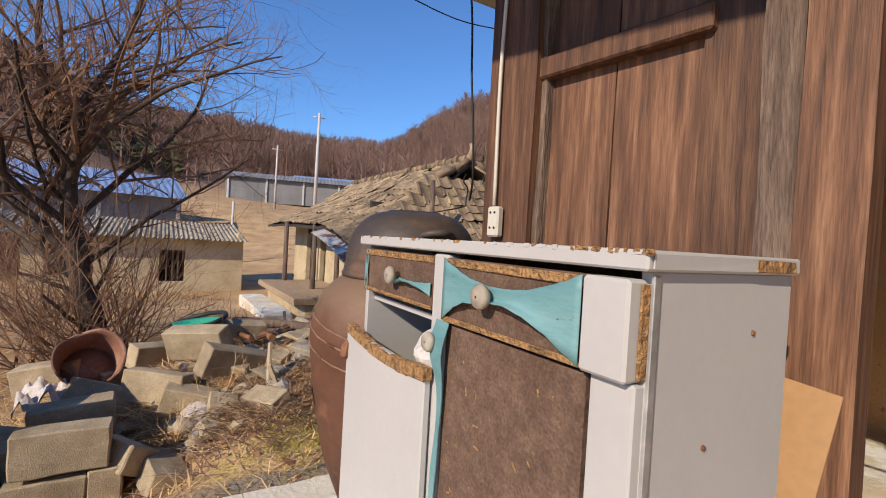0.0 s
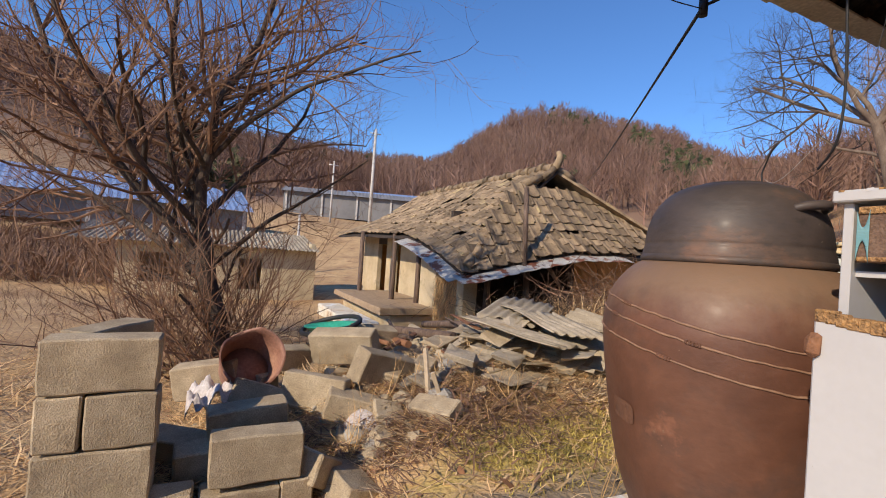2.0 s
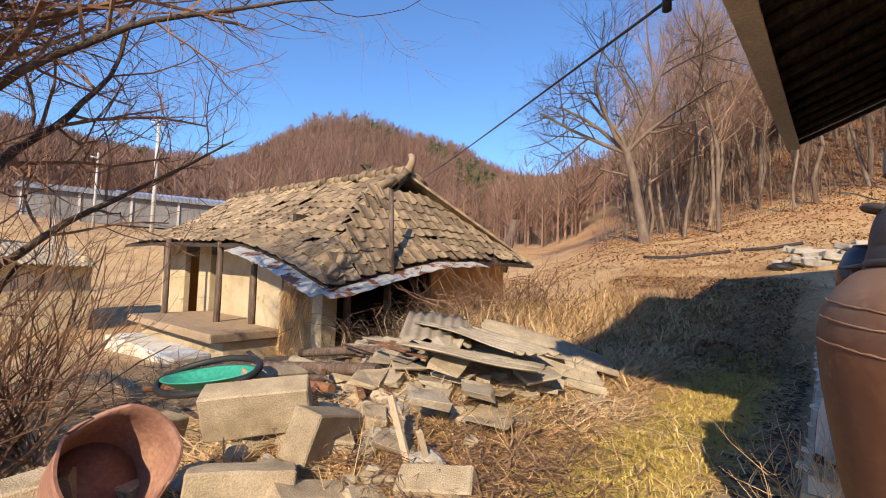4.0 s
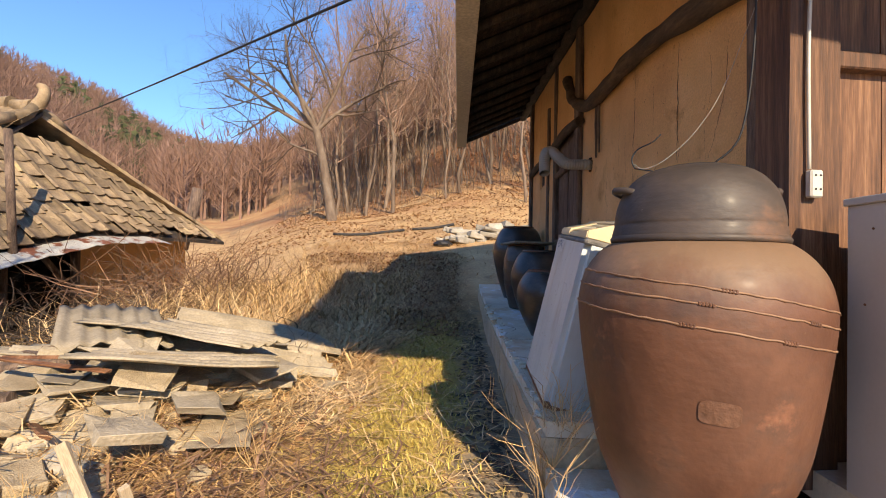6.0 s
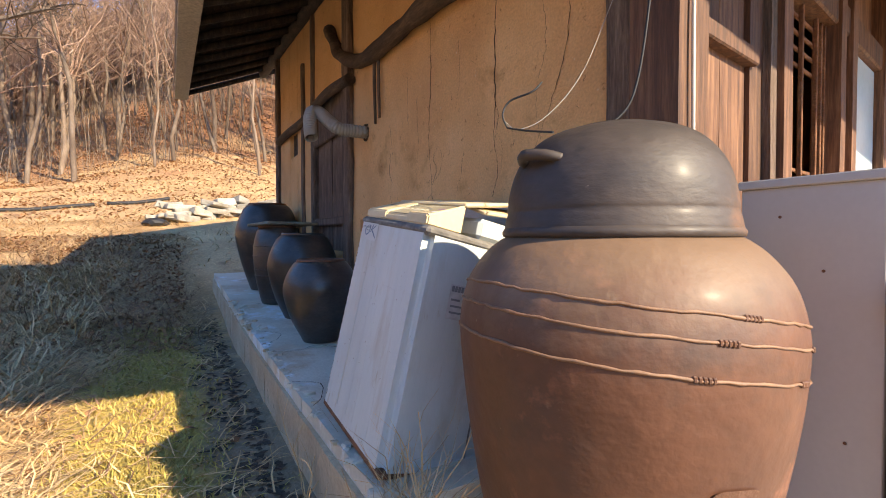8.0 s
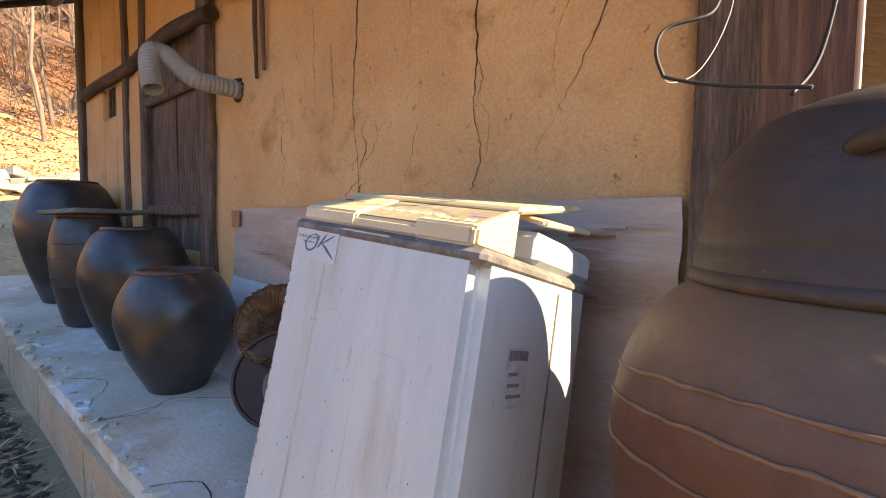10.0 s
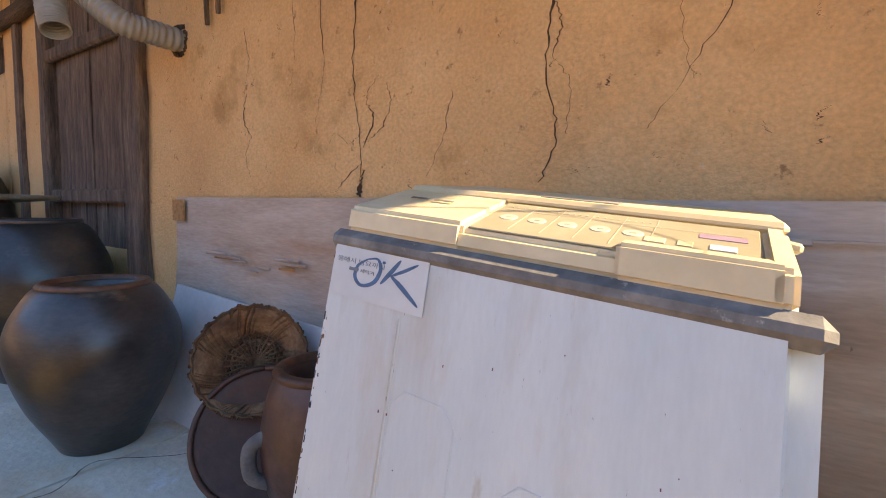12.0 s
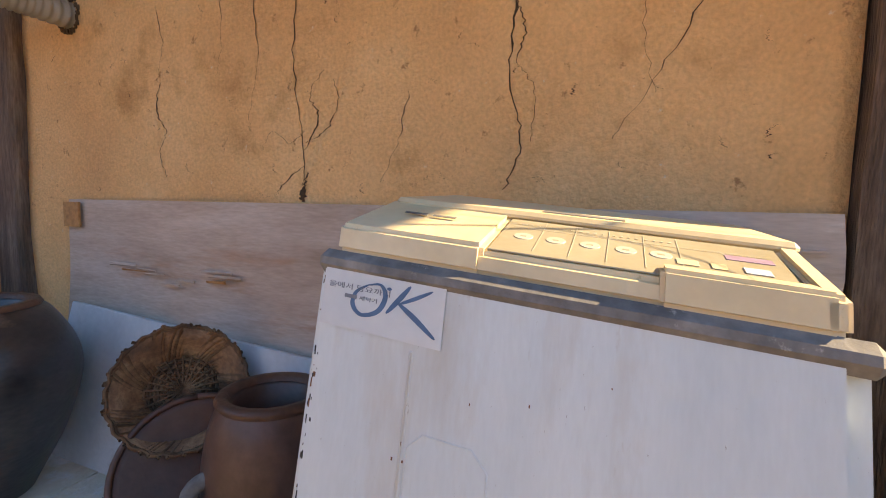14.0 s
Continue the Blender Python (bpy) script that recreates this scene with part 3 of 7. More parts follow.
crack([wl(1.95, 2.5), wl(1.96, 2.2), wl(1.955, 1.95), wl(1.965, 1.75), wl(1.93, 1.6), wl(1.97, 1.48)], 0.0042, wall_side)
crack([wl(2.62, 2.6), wl(2.61, 2.2), wl(2.64, 1.9), wl(2.61, 1.62), wl(2.6, 1.44)], 0.004, wall_side)
crack([wl(2.6, 1.6), wl(2.55, 1.7), wl(2.58, 1.76), wl(2.53, 1.83)], 0.003, wall_side)
crack([wl(2.61, 1.44), wl(2.6, 1.49), wl(2.59, 1.53)], 0.01, wall_side)
crack([wl(2.8, 2.2), wl(2.78, 1.9), wl(2.82, 1.7)], 0.0016, wall_side)
crack([wl(3.22, 1.85), wl(3.24, 1.75), wl(3.2, 1.68), wl(3.23, 1.6), wl(3.2, 1.52)], 0.003, wall_side)
crack([wl(2.25, 1.75), wl(2.28, 1.62), wl(2.33, 1.5)], 0.0016, wall_side)
crack([wl(2.95, 2.4), wl(2.93, 2.0), wl(2.96, 1.85)], 0.0012, wall_side)
crack([wl(1.45, 2.3), wl(1.5, 2.0), wl(1.62, 1.75), wl(1.72, 1.6)], 0.0022, wall_side)
for path, w in (([(1.955, 1.95), (1.93, 1.88), (1.945, 1.8), (1.9, 1.72), (1.91, 1.6)], 0.0018), ([(2.6, 1.62), (2.52, 1.66), (2.48, 1.74), (2.5, 1.8)], 0.0026), ([(2.6, 1.55), (2.68, 1.5), (2.72, 1.46), (2.8, 1.45)], 0.003),
                ([(2.6, 1.66), (2.66, 1.62), (2.72, 1.66), (2.77, 1.6)], 0.0016), ([(3.22, 2.1), (3.2, 1.98), (3.23, 1.85)], 0.0016), ([(1.62, 2.3), (1.6, 2.1), (1.66, 1.9), (1.63, 1.7)], 0.0014), ([(2.3, 2.4), (2.28, 2.2), (2.32, 2.0)], 0.0012)):
    crack([wl(*q) for q in path], w, wall_side)
for k in range(70):
    y, z = random.uniform(1.35, 3.9), random.uniform(1.45, 2.4)
    a = random.uniform(0, 3.14)
    crack([wl(y, z), wl(y + 0.015 * math.cos(a), z + 0.015 * math.sin(a)), wl(y + 0.03 * math.cos(a + 0.4), z + 0.03 * math.sin(a + 0.4))],
          random.uniform(0.0008, 0.0026), wall_side)

# plank door high in the side wall
door = thing("door_1", "weathered plank door with two battens", "door", pose(WX + 0.03, 5.24, 1.15, 0, 0, -90), kind="structure")
xs = 0.0
for k, w in enumerate((0.24, 0.27, 0.22, 0.28)):
    ob = part("plank", plank(w - 0.008, 0.03, 1.55, 8, 0.004, k * 3.7), POST, door)
    ob.location = (xs, -0.005 * (k % 2), 0)
    xs += w
for z in (0.25, 1.12):
    part("batten", newbox(-0.03, 0.98, -0.05, -0.008, z, z + 0.08, 0.012), POST, door)

# small barred vent
vent = thing("window_1", "small barred opening in the mud wall", "window", kind="structure")
# near-black sheet closes the opening and stands in for the darkness inside
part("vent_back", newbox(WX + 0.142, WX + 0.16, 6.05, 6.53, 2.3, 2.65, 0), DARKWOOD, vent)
for y in (6.18, 6.28, 6.38):
    part("bar", newbox(WX + 0.02, WX + 0.045, y - 0.012, y + 0.012, 2.33, 2.62, 0.003), POST, vent)

# timber front, built in its own frame: u along the wall, y out of it is negative
front = thing("wall_front", "dark brown timber front with boarded panel", "wall", FRONT, kind="structure")
ob = part("corner_board", plank(0.2, 0.16, 3.7, 14, 0.006, 1), BOARD, front)
ob.location = (-0.02, -0.03, 0.4)
for k, (u0, u1) in enumerate(((0.185, 0.42), (0.425, 0.655))):
    ob = part("panel_board", plank(u1 - u0, 0.03, 1.57, 8, 0.002, k + 4), BOARD, front)
    ob.location = (u0, 0.03, 0.4)
    ob = part("panel_board", plank(u1 - u0, 0.03, 1.6, 8, 0.002, k + 7), BOARD, front)
    ob.location = (u0, 0.034, 2.02)
part("rail", newbox(0.165, 0.685, -0.015, 0.06, 1.955, 2.02, 0.006), BOARD, front)
ob = part("wide_board", plank(0.13, 0.045, 3.6, 12, 0.003, 11), BOARD, front)
ob.location = (0.66, 0.012, 0.4)
ob = part("stud", plank(0.07, 0.1, 3.6, 12, 0.004, 12), POST, front)
ob.location = (0.793, -0.02, 0.4)
ob = part("stud", plank(0.11, 0.13, 3.6, 12, 0.004, 13), BOARD, front)
ob.location = (0.868, -0.045, 0.4)
for k, (u, w) in enumerate(((1.77, 0.1), (2.02, 0.105), (2.905, 0.11))):
    ob = part("stud", plank(w, 0.13, 3.6, 12, 0.004, 21 + k), BOARD, front)
    ob.location = (u, -0.045, 0.4)
part("lintel", newbox(0.97, 3.01, -0.03, 0.09, 2.42, 2.58, 0.01), BOARD, front)
part("sill", newbox(0.985, 1.765, -0.02, 0.08, 0.4, 0.56, 0.01), BOARD, front)
for u in (1.02, 1.36, 1.6, 1.68, 1.74):
    part("lattice", newbox(u, u + 0.018, 0.02, 0.04, 1.58, 2.42, 0.003), RUSTBROWN, front)
for z in (1.6, 2.12, 2.2, 2.28, 2.36):
    part("lattice", newbox(0.985, 1.765, 0.042, 0.056, z, z + 0.018, 0.003), RUSTBROWN, front)
part("window_board", newbox(1.875, 2.015, 0.0, 0.04, 0.4, 2.41, 0.004), BOARD, front)
part("window_board", newbox(2.13, 2.9, 0.0, 0.04, 0.4, 1.55, 0.004), BOARD, front)
part("frosted_pane", newbox(2.13, 2.9, 0.01, 0.025, 1.553, 2.415, 0.003), GLASSBLUE, front, "pale blue frosted window pane")
part("front_infill", newbox(3.02, 8, 0.0, 0.12, 0.4, 3.9, 0.0), MUD, front)
part("gable_infill", newbox(0.19, 3.015, 0.02, 0.1, 3.62, 4.05, 0.0), MUD, front)
part("transom", newbox(0.97, 3.015, 0.03, 0.06, 2.583, 3.6, 0.0), BOARD, front)

# dark rooms behind
rooms = thing("wall_inner", "plain mud walls closing the dark rooms behind", "wall", kind="structure")
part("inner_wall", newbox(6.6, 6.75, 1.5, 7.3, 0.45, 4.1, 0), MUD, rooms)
part("inner_wall", newbox(-1.02, 6.6, 7.2, 7.34, 0.45, 4.1, 0), MUD, rooms)
part("inner_wall", newbox(-1.02, 6.6, 3.6, 3.74, 0.45, 4.1, 0), MUD, rooms)
inner_floor = part("floor", newbox(-1.02, 6.6, 1.3, 7.2, 0.42, 0.47, 0), CEMENT, None)
tagged(inner_floor, "bare cement floor inside the house", "floor", kind="structure")
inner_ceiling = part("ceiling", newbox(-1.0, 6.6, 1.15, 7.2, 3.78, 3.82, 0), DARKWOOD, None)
tagged(inner_ceiling, "near-black board ceiling of the dark rooms", "ceiling", kind="structure")

# roof with deep eaves: hipped, clad underneath with corrugated sheet and near-black rafters
EX, EY0, EY1, EZ = -2.46, -0.5, 8.45, 3.02
EAVE = 0.066      # the eave climbs a little along the wall


def eave_z(y):
    return EZ + EAVE * y


def corrugated(name, w, l, parent, material, pitch=0.075, amp=0.011, m=None):
    """A sheet, corrugated across x, w wide and l long in y, a few millimetres thick."""
    n = max(4, int(w / pitch * 4))
    verts, faces = [], []
    for s in (0, 1):
        for i in range(n + 1):
            x = w * i / n
            z = amp * math.sin(2 * math.pi * x / pitch) - 0.006 * s
            verts += [(x, 0, z), (x, l, z)]
    o = 2 * (n + 1)
    for i in range(n):
        a = 2 * i
        faces += [(a, a + 2, a + 3, a + 1), (o + a, o + a + 1, o + a + 3, o + a + 2), (a, o + a, o + a + 2, a + 2), (a + 1, a + 3, o + a + 3, o + a + 1)]
    faces += [(0, 1, o + 1, o), (2 * n, o + 2 * n, o + 2 * n + 1, 2 * n + 1)]
    ob = raw(name, [tuple(m @ Vector(v)) for v in verts] if m else verts, faces, material, parent)
    return ob


roof = thing("roof", "low tiled roof with deep dark eaves", "roof", kind="structure")
RISE = 0.55
slope = math.degrees(math.atan2(RISE, 1.29))
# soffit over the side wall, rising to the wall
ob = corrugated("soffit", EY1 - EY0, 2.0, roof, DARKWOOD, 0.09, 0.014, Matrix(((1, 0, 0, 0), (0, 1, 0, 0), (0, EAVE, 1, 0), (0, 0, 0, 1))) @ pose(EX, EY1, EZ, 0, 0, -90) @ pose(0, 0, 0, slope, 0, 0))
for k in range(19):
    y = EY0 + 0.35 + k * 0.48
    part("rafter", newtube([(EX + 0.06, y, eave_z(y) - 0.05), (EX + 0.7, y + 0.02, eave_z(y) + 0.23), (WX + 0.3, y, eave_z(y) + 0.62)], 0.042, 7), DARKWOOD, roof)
part("purlin", newtube([(WX - 0.03, EY0 + 0.9, eave_z(EY0) + 0.5), (WX - 0.05, 4, eave_z(4) + 0.43), (WX - 0.03, EY1 - 0.1, eave_z(EY1) + 0.44)], 0.07, 9), DARKWOOD, roof)
bm = bmesh.new()
for k in range(31):
    y = EY0 + k * 0.3
    box(bm, EX - 0.02, EX + 0.02, y, y + 0.296, eave_z(y) - 0.09, eave_z(y) + 0.06, 0.006)
part("fascia", bm, FIBREBOARD, roof, "pale boxed gutter along the eave")
bm = bmesh.new()
for k in range(30):
    y = EY0 + k * 0.3
    box(bm, EX - 0.03, EX + 0.15, y, y + 0.294, eave_z(y) - 0.11, eave_z(y) - 0.092, 0.004)
part("soffit_board", bm, mat("pale_eave_board", [(0.5, 0.43, 0.34), (0.6, 0.53, 0.43)], 3, 40, 0.8, 0.1), roof, "pale boarding under the eave edge")
part("roof_slab", newbox(0, EY1 - EY0, 0, 5.2, 0, 0.1, 0, m=Matrix(((1, 0, 0, 0), (0, 1, 0, 0), (0, EAVE, 1, 0), (0, 0, 0, 1))) @ pose(EX, EY1 + 0.02, EZ + 0.05, 0, 0, -90) @ pose(0, 0, 0, slope, 0, 0)), TILE, roof)
# front eave
fs = math.degrees(math.atan2(0.75, 1.9))
part("front_soffit", newbox(EX, 8, 0, 4.6, 0, 0.06, 0, m=pose(0, EY0, EZ - 0.02, fs, 0, 0)), DARKWOOD, roof)
part("front_tiles", newbox(EX, 8, 0, 4.6, 0.07, 0.16, 0, m=pose(0, EY0, EZ - 0.02, fs, 0, 0)), TILE, roof)

# platform
plat = thing("platform", "cracked cement platform along the foot of the house", "platform", kind="structure")


def rise(y):
    """How far the platform has climbed at y."""
    return 0.0065 * max(0.0, y - 1.4) ** 2


def slab(x0, x1, y0, y1, z0, z1, seed):
    bm = newbox(x0, x1, y0, y1, z0, z1, 0.0)
    bmesh.ops.subdivide_edges(bm, edges=bm.edges[:], cuts=5, use_grid_fill=True)
    for v in bm.verts:
        v.co += Vector((0.008 * noise.noise((v.co.x * 3, v.co.y * 3, v.co.z * 3 + seed)), 0.004 * noise.noise((v.co.x * 3 + 7, v.co.y * 3, seed)),
                        (0.007 * noise.noise((v.co.x * 2, v.co.y * 2, 4 + seed)) if v.co.z > z0 + 0.05 else 0) + rise(v.co.y)))
    return bm


PZ = 0.5
ys = (1.3, 2.35, 3.28, 4.25, 5.3, 6.4, 7.7)
for k in range(len(ys) - 1):
    part("slab", slab(-2.03, -1.14, ys[k] + 0.004, ys[k + 1] - 0.005, PZ - 0.07, PZ, k), CEMENT, plat)
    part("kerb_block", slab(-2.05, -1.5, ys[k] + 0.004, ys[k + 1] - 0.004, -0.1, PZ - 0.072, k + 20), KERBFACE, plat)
part("slab", slab(-1.72, 8, -0.22, 0.296, PZ - 0.13, PZ - 0.03, 31), CEMENT, plat)
part("step", slab(-2.03, -1.14, 0.42, 1.295, -0.1, 0.3, 30), CEMENT, plat)
part("slab", slab(-1.72, -1.14, 0.3, 0.415, PZ - 0.13, PZ - 0.03, 34), CEMENT, plat)
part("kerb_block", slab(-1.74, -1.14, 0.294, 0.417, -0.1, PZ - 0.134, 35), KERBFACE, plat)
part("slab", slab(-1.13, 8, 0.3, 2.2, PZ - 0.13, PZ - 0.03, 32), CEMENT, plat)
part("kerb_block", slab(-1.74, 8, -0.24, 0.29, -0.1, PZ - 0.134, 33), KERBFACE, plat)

pc = random.Random(41)


def slab_crack(points, w):
    """A wandering open crack across the platform top."""
    line = curve3([(x, y, 0) for x, y in points], 8)
    verts, faces = [], []
    for i, p in enumerate(line):
        d = (line[min(i + 1, len(line) - 1)] - line[max(i - 1, 0)]).normalized()
        h = w * pc.uniform(0.4, 1.3)
        j = pc.uniform(-0.003, 0.003)
        for sgn in (-1, 1):
            x, y = p.x - d.y * (h * sgn + j), p.y + d.x * (h * sgn + j)
            verts.append((x, y, PZ + rise(y) + 0.0065))
        if i:
            faces.append((2 * i - 2, 2 * i - 1, 2 * i + 1, 2 * i))
    raw("crack", verts, faces, CRACK, plat)


slab_crack([(-2.02, 3.3), (-1.85, 3.22), (-1.7, 3.3), (-1.5, 3.12), (-1.3, 3.16)], 0.0025)
slab_crack([(-2.0, 3.95), (-1.86, 3.8), (-1.9, 3.62), (-2.03, 3.5)], 0.0025)
slab_crack([(-2.02, 2.6), (-1.9, 2.5), (-1.95, 2.3), (-2.02, 2.2)], 0.0025)
for k in range(70):
    y = pc.uniform(1.35, 5.5)
    x = -2.045 + abs(pc.gauss(0, 0.05))
    r = pc.uniform(0.008, 0.03)
    part("crumb", newbox(-r, r * pc.uniform(0.6, 1.4), -r, r, -0.01, r * 0.6, r * 0.2, m=pose(x, y, PZ + rise(y) - 0.002, 0, 0, pc.uniform(0, 90)), jit=r * 0.4), CEMENT if k % 4 else KERBFACE, plat)

# ---- big jar with a bowl for a lid ----
jar = thing("onggi_jar", "huge brown glazed earthenware jar with tool-marked bands", "jar", pose(-1.608, 0.88, PZ))
prof = smooth_profile([(0.205, -0.2), (0.225, -0.15), (0.275, -0.03), (0.322, 0.1), (0.352, 0.25), (0.374, 0.4), (0.385, 0.53), (0.381, 0.6), (0.36, 0.675), (0.32, 0.735),
                       (0.28, 0.77), (0.25, 0.785), (0.245, 0.8)], 5)
prof += [(0.225, 0.8), (0.23, 0.77), (0.3, 0.7), (0.34, 0.5), (0.2, -0.15), (0.01, -0.16)]
bm = lathe(prof, 72, 0.018, seed=2)
part("body", bm, ONGGI, jar)
outer = prof[:56]
hs, rs = [q[1] for q in outer], [q[0] for q in outer]


def on_jar(a, z, lift=0.0):
    """A place on the jar's skin; the bands dip towards the house."""
    z -= 0.06 * math.cos(a) - 0.004 * math.sin(3 * a)
    r = (float(np.interp(z, hs, rs)) + lift) * (1 + 0.018 * noise.noise((math.cos(a) * 1.3 + 2, math.sin(a) * 1.3, z * 2.2)))
    return (r * math.cos(a), r * math.sin(a), z)


# band colour is paler for wear and for light painted on the ridges
WORNLITBAND = mat("worn_lit_band", [(0.2, 0.105, 0.06), (0.3, 0.175, 0.105)], 9, 40, 0.6, 0.2)
for z in (0.618, 0.572, 0.507):
    pts = [on_jar(a, z + 0.002 * random.uniform(-1, 1), 0.001) for a in np.linspace(0, 2 * math.pi, 97)]
    part("band", newtube(pts, [0.0034 * random.uniform(0.7, 1.2) for _ in pts], 6, caps=False), WORNLITBAND, jar)
for a, z in ((-2.0, 0.572), (-2.12, 0.507), (-1.85, 0.618), (-1.25, 0.572), (-1.45, 0.507)):
    for k in range(5):
        q = on_jar(a + k * 0.022, z, 0.002)
        part("tool_mark", newbox(-0.003, 0.003, -0.004, 0.004, -0.006, 0.006, 0.002, m=pose(*q, 0, 0, math.degrees(a + k * 0.022))), RIMBROWN, jar)
bm = bmesh.new()
ring = [bm.verts.new(on_jar(-1.85 + 0.15 * math.copysign(abs(math.cos(t)) ** 0.45, math.cos(t)), 0.278 + 0.034 * math.copysign(abs(math.sin(t)) ** 0.45, math.sin(t)) + 0.006 * math.cos(t), 0.0035)) for t in np.linspace(0, 2 * math.pi, 25)[:-1]]
mid = bm.verts.new(on_jar(-1.85, 0.278, 0.004))
for k in range(24):
    bm.faces.new((ring[k], ring[(k + 1) % 24], mid))
part("stain", bm, mat("scraped_glaze", [(0.105, 0.046, 0.026), (0.14, 0.064, 0.036)], 12, 40, 0.65, 0.3), jar, "dull scraped patch in the glaze")

lid = thing("jar_lid", "upturned dark glazed bowl used as jar lid", "lid", pose(-1.608, 0.88, PZ + 0.775))
lprof = smooth_profile([(0.268, 0.0), (0.272, 0.02), (0.268, 0.045), (0.264, 0.06), (0.264, 0.075), (0.256, 0.125), (0.235, 0.18), (0.198, 0.226), (0.155, 0.252), (0.11, 0.263)], 5)
lprof += [(0.104, 0.268), (0.095, 0.268), (0.09, 0.262), (0.003, 0.262)]
part("bowl", lathe(lprof, 72, 0.012, cap_bottom=False, seed=5), ONGGILID, lid)
part("rim_band", lathe([(0.262, 0.0), (0.276, 0.003), (0.278, 0.014), (0.272, 0.024), (0.264, 0.028)], 72, 0.01, cap_bottom=False, seed=5), ONGGILID, lid)
ha = radians(176)
for s in (0, 1):
    b = ha + s * math.pi
    d = Vector((math.cos(b), math.sin(b), 0))
    side = Vector((-d.y, d.x, 0))
    pts = [d * 0.222 + side * 0.062 + Vector((0, 0, 0.172)), d * 0.25 + side * 0.04 + Vector((0, 0, 0.18)), d * 0.268 + Vector((0, 0, 0.184)),
           d * 0.25 - side * 0.04 + Vector((0, 0, 0.18)), d * 0.222 - side * 0.062 + Vector((0, 0, 0.172))]
    part("handle", newtube(curve3(pts, 5), [0.011 + 0.003 * math.sin(math.pi * k / 20) for k in range(21)], 8), ONGGILID, lid)

# ---- washing machine, leaning back a little ----
wm = thing("washing_machine", "old white top-loading washing machine with yellowed controls", "washing machine", pose(-2.015, 1.445, PZ + 0.012, 0, 13.5, 1))
WW, WD, WH = 0.605, 0.5, 0.805
bm = newbox(0, WD, 0, WW, 0.02, WH, 0.0)
ed = [e for e in bm.edges if abs(e.verts[0].co.z - e.verts[1].co.z) > 0.3]
bmesh.ops.bevel(bm, geom=[e for e in ed if e.verts[0].co.y < 0.1], offset=0.03, segments=7, affect="EDGES")
bmesh.ops.bevel(bm, geom=[e for e in bm.edges if abs(e.verts[0].co.z - e.verts[1].co.z) > 0.3 and e.verts[0].co.y > WW - 0.01], offset=0.01, segments=2, affect="EDGES")
part("cabinet_body", bm, ENAMEL, wm)
for z0, z1, y0, y1 in ((0.06, 0.63, 0.35, 0.45), (0.06, 0.58, 0.14, 0.28), (0.06, 0.72, 0.455, 0.458)):
    c = 0.02 if y1 - y0 > 0.05 else 0.001
    loop = [(0.0008, y0, z0), (0.0008, y0, z1 - c), (0.0008, y0 + c, z1), (0.0008, y1 - c, z1), (0.0008, y1, z1 - c), (0.0008, y1, z0)]
    part("pressed_rib", newtube(loop, 0.0018, 8), ENAMEL, wm)
chips = random.Random(23)
for k in range(70):
    z, w = chips.uniform(0.03, WH - 0.01), abs(chips.gauss(0, 0.001)) + 0.0005
    y = WW - 0.0095 - abs(chips.gauss(0, 0.003))
    part("rust_chip", newbox(-0.0006, 0.003, y - w, y, z, z + chips.uniform(0.001, 0.012), 0.0, jit=0.0005), BLACK if k % 3 else RUSTBROWN, wm)
for k in range(26):
    y, z = chips.uniform(0.05, WW - 0.05), chips.uniform(0.2, WH - 0.06)
    part("rust_chip", newbox(-0.0008, 0.003, y, y + chips.uniform(0.001, 0.002), z, z + chips.uniform(0.001, 0.004), 0.0), RUSTBROWN, wm)
bm = newbox(-0.006, WD + 0.004, -0.006, WW + 0.006, WH - 0.01, WH + 0.024, 0.012)
part("top_collar", bm, GREYPL, wm, "dirty grey collar")
bm = newbox(0.2, WD, 0.0, WW, WH + 0.024, WH + 0.1, 0.015)
part("top_shell", bm, ENAMEL, wm)
# sloping control console
def wedge(x0, x1, y0, y1, zb, zf, zr, bevel=0.006):
    bm = bmesh.new()
    v = [bm.verts.new(p) for p in ((x0, y0, zb), (x1, y0, zb), (x1, y1, zb), (x0, y1, zb), (x0, y0, zf), (x1, y0, zr), (x1, y1, zr), (x0, y1, zf))]
    for f in ((3, 2, 1, 0), (4, 5, 6, 7), (0, 1, 5, 4), (1, 2, 6, 5), (2, 3, 7, 6), (3, 0, 4, 7)):
        bm.faces.new([v[i] for i in f])
    bmesh.ops.bevel(bm, geom=bm.edges[:], offset=bevel, segments=2, affect="EDGES")
    return bm
ZB = WH + 0.023
part("console", wedge(0.006, 0.14, 0.035, WW - 0.025, ZB, ZB + 0.028, ZB + 0.098), CREAM, wm, "yellowed sloping control console")
part("console_cover", wedge(0.002, 0.15, WW - 0.225, WW - 0.02, ZB, ZB + 0.037, ZB + 0.109, 0.006), CREAM, wm)
part("console_lip", wedge(0.0, 0.034, 0.03, 0.185, ZB, ZB + 0.04, ZB + 0.05, 0.005), CREAM, wm)
part("console_end", wedge(0.0, 0.145, 0.022, 0.048, ZB, ZB + 0.037, ZB + 0.107, 0.006), CREAM, wm)
SL = math.degrees(math.atan2(0.07, 0.134))
con = pose(0.006, 0, ZB + 0.028, 0, -SL, 0)
part("control_sheet", newbox(0.008, 0.148, 0.05, WW - 0.228, 0.0005, 0.003, 0.001, m=con), PANELTOP, wm, "faded grey control sheet")
BUTTON = mat("pale_button", [(0.5, 0.46, 0.36), (0.56, 0.52, 0.42)], 8, 60, 0.45, 0.02, grain=0.04)
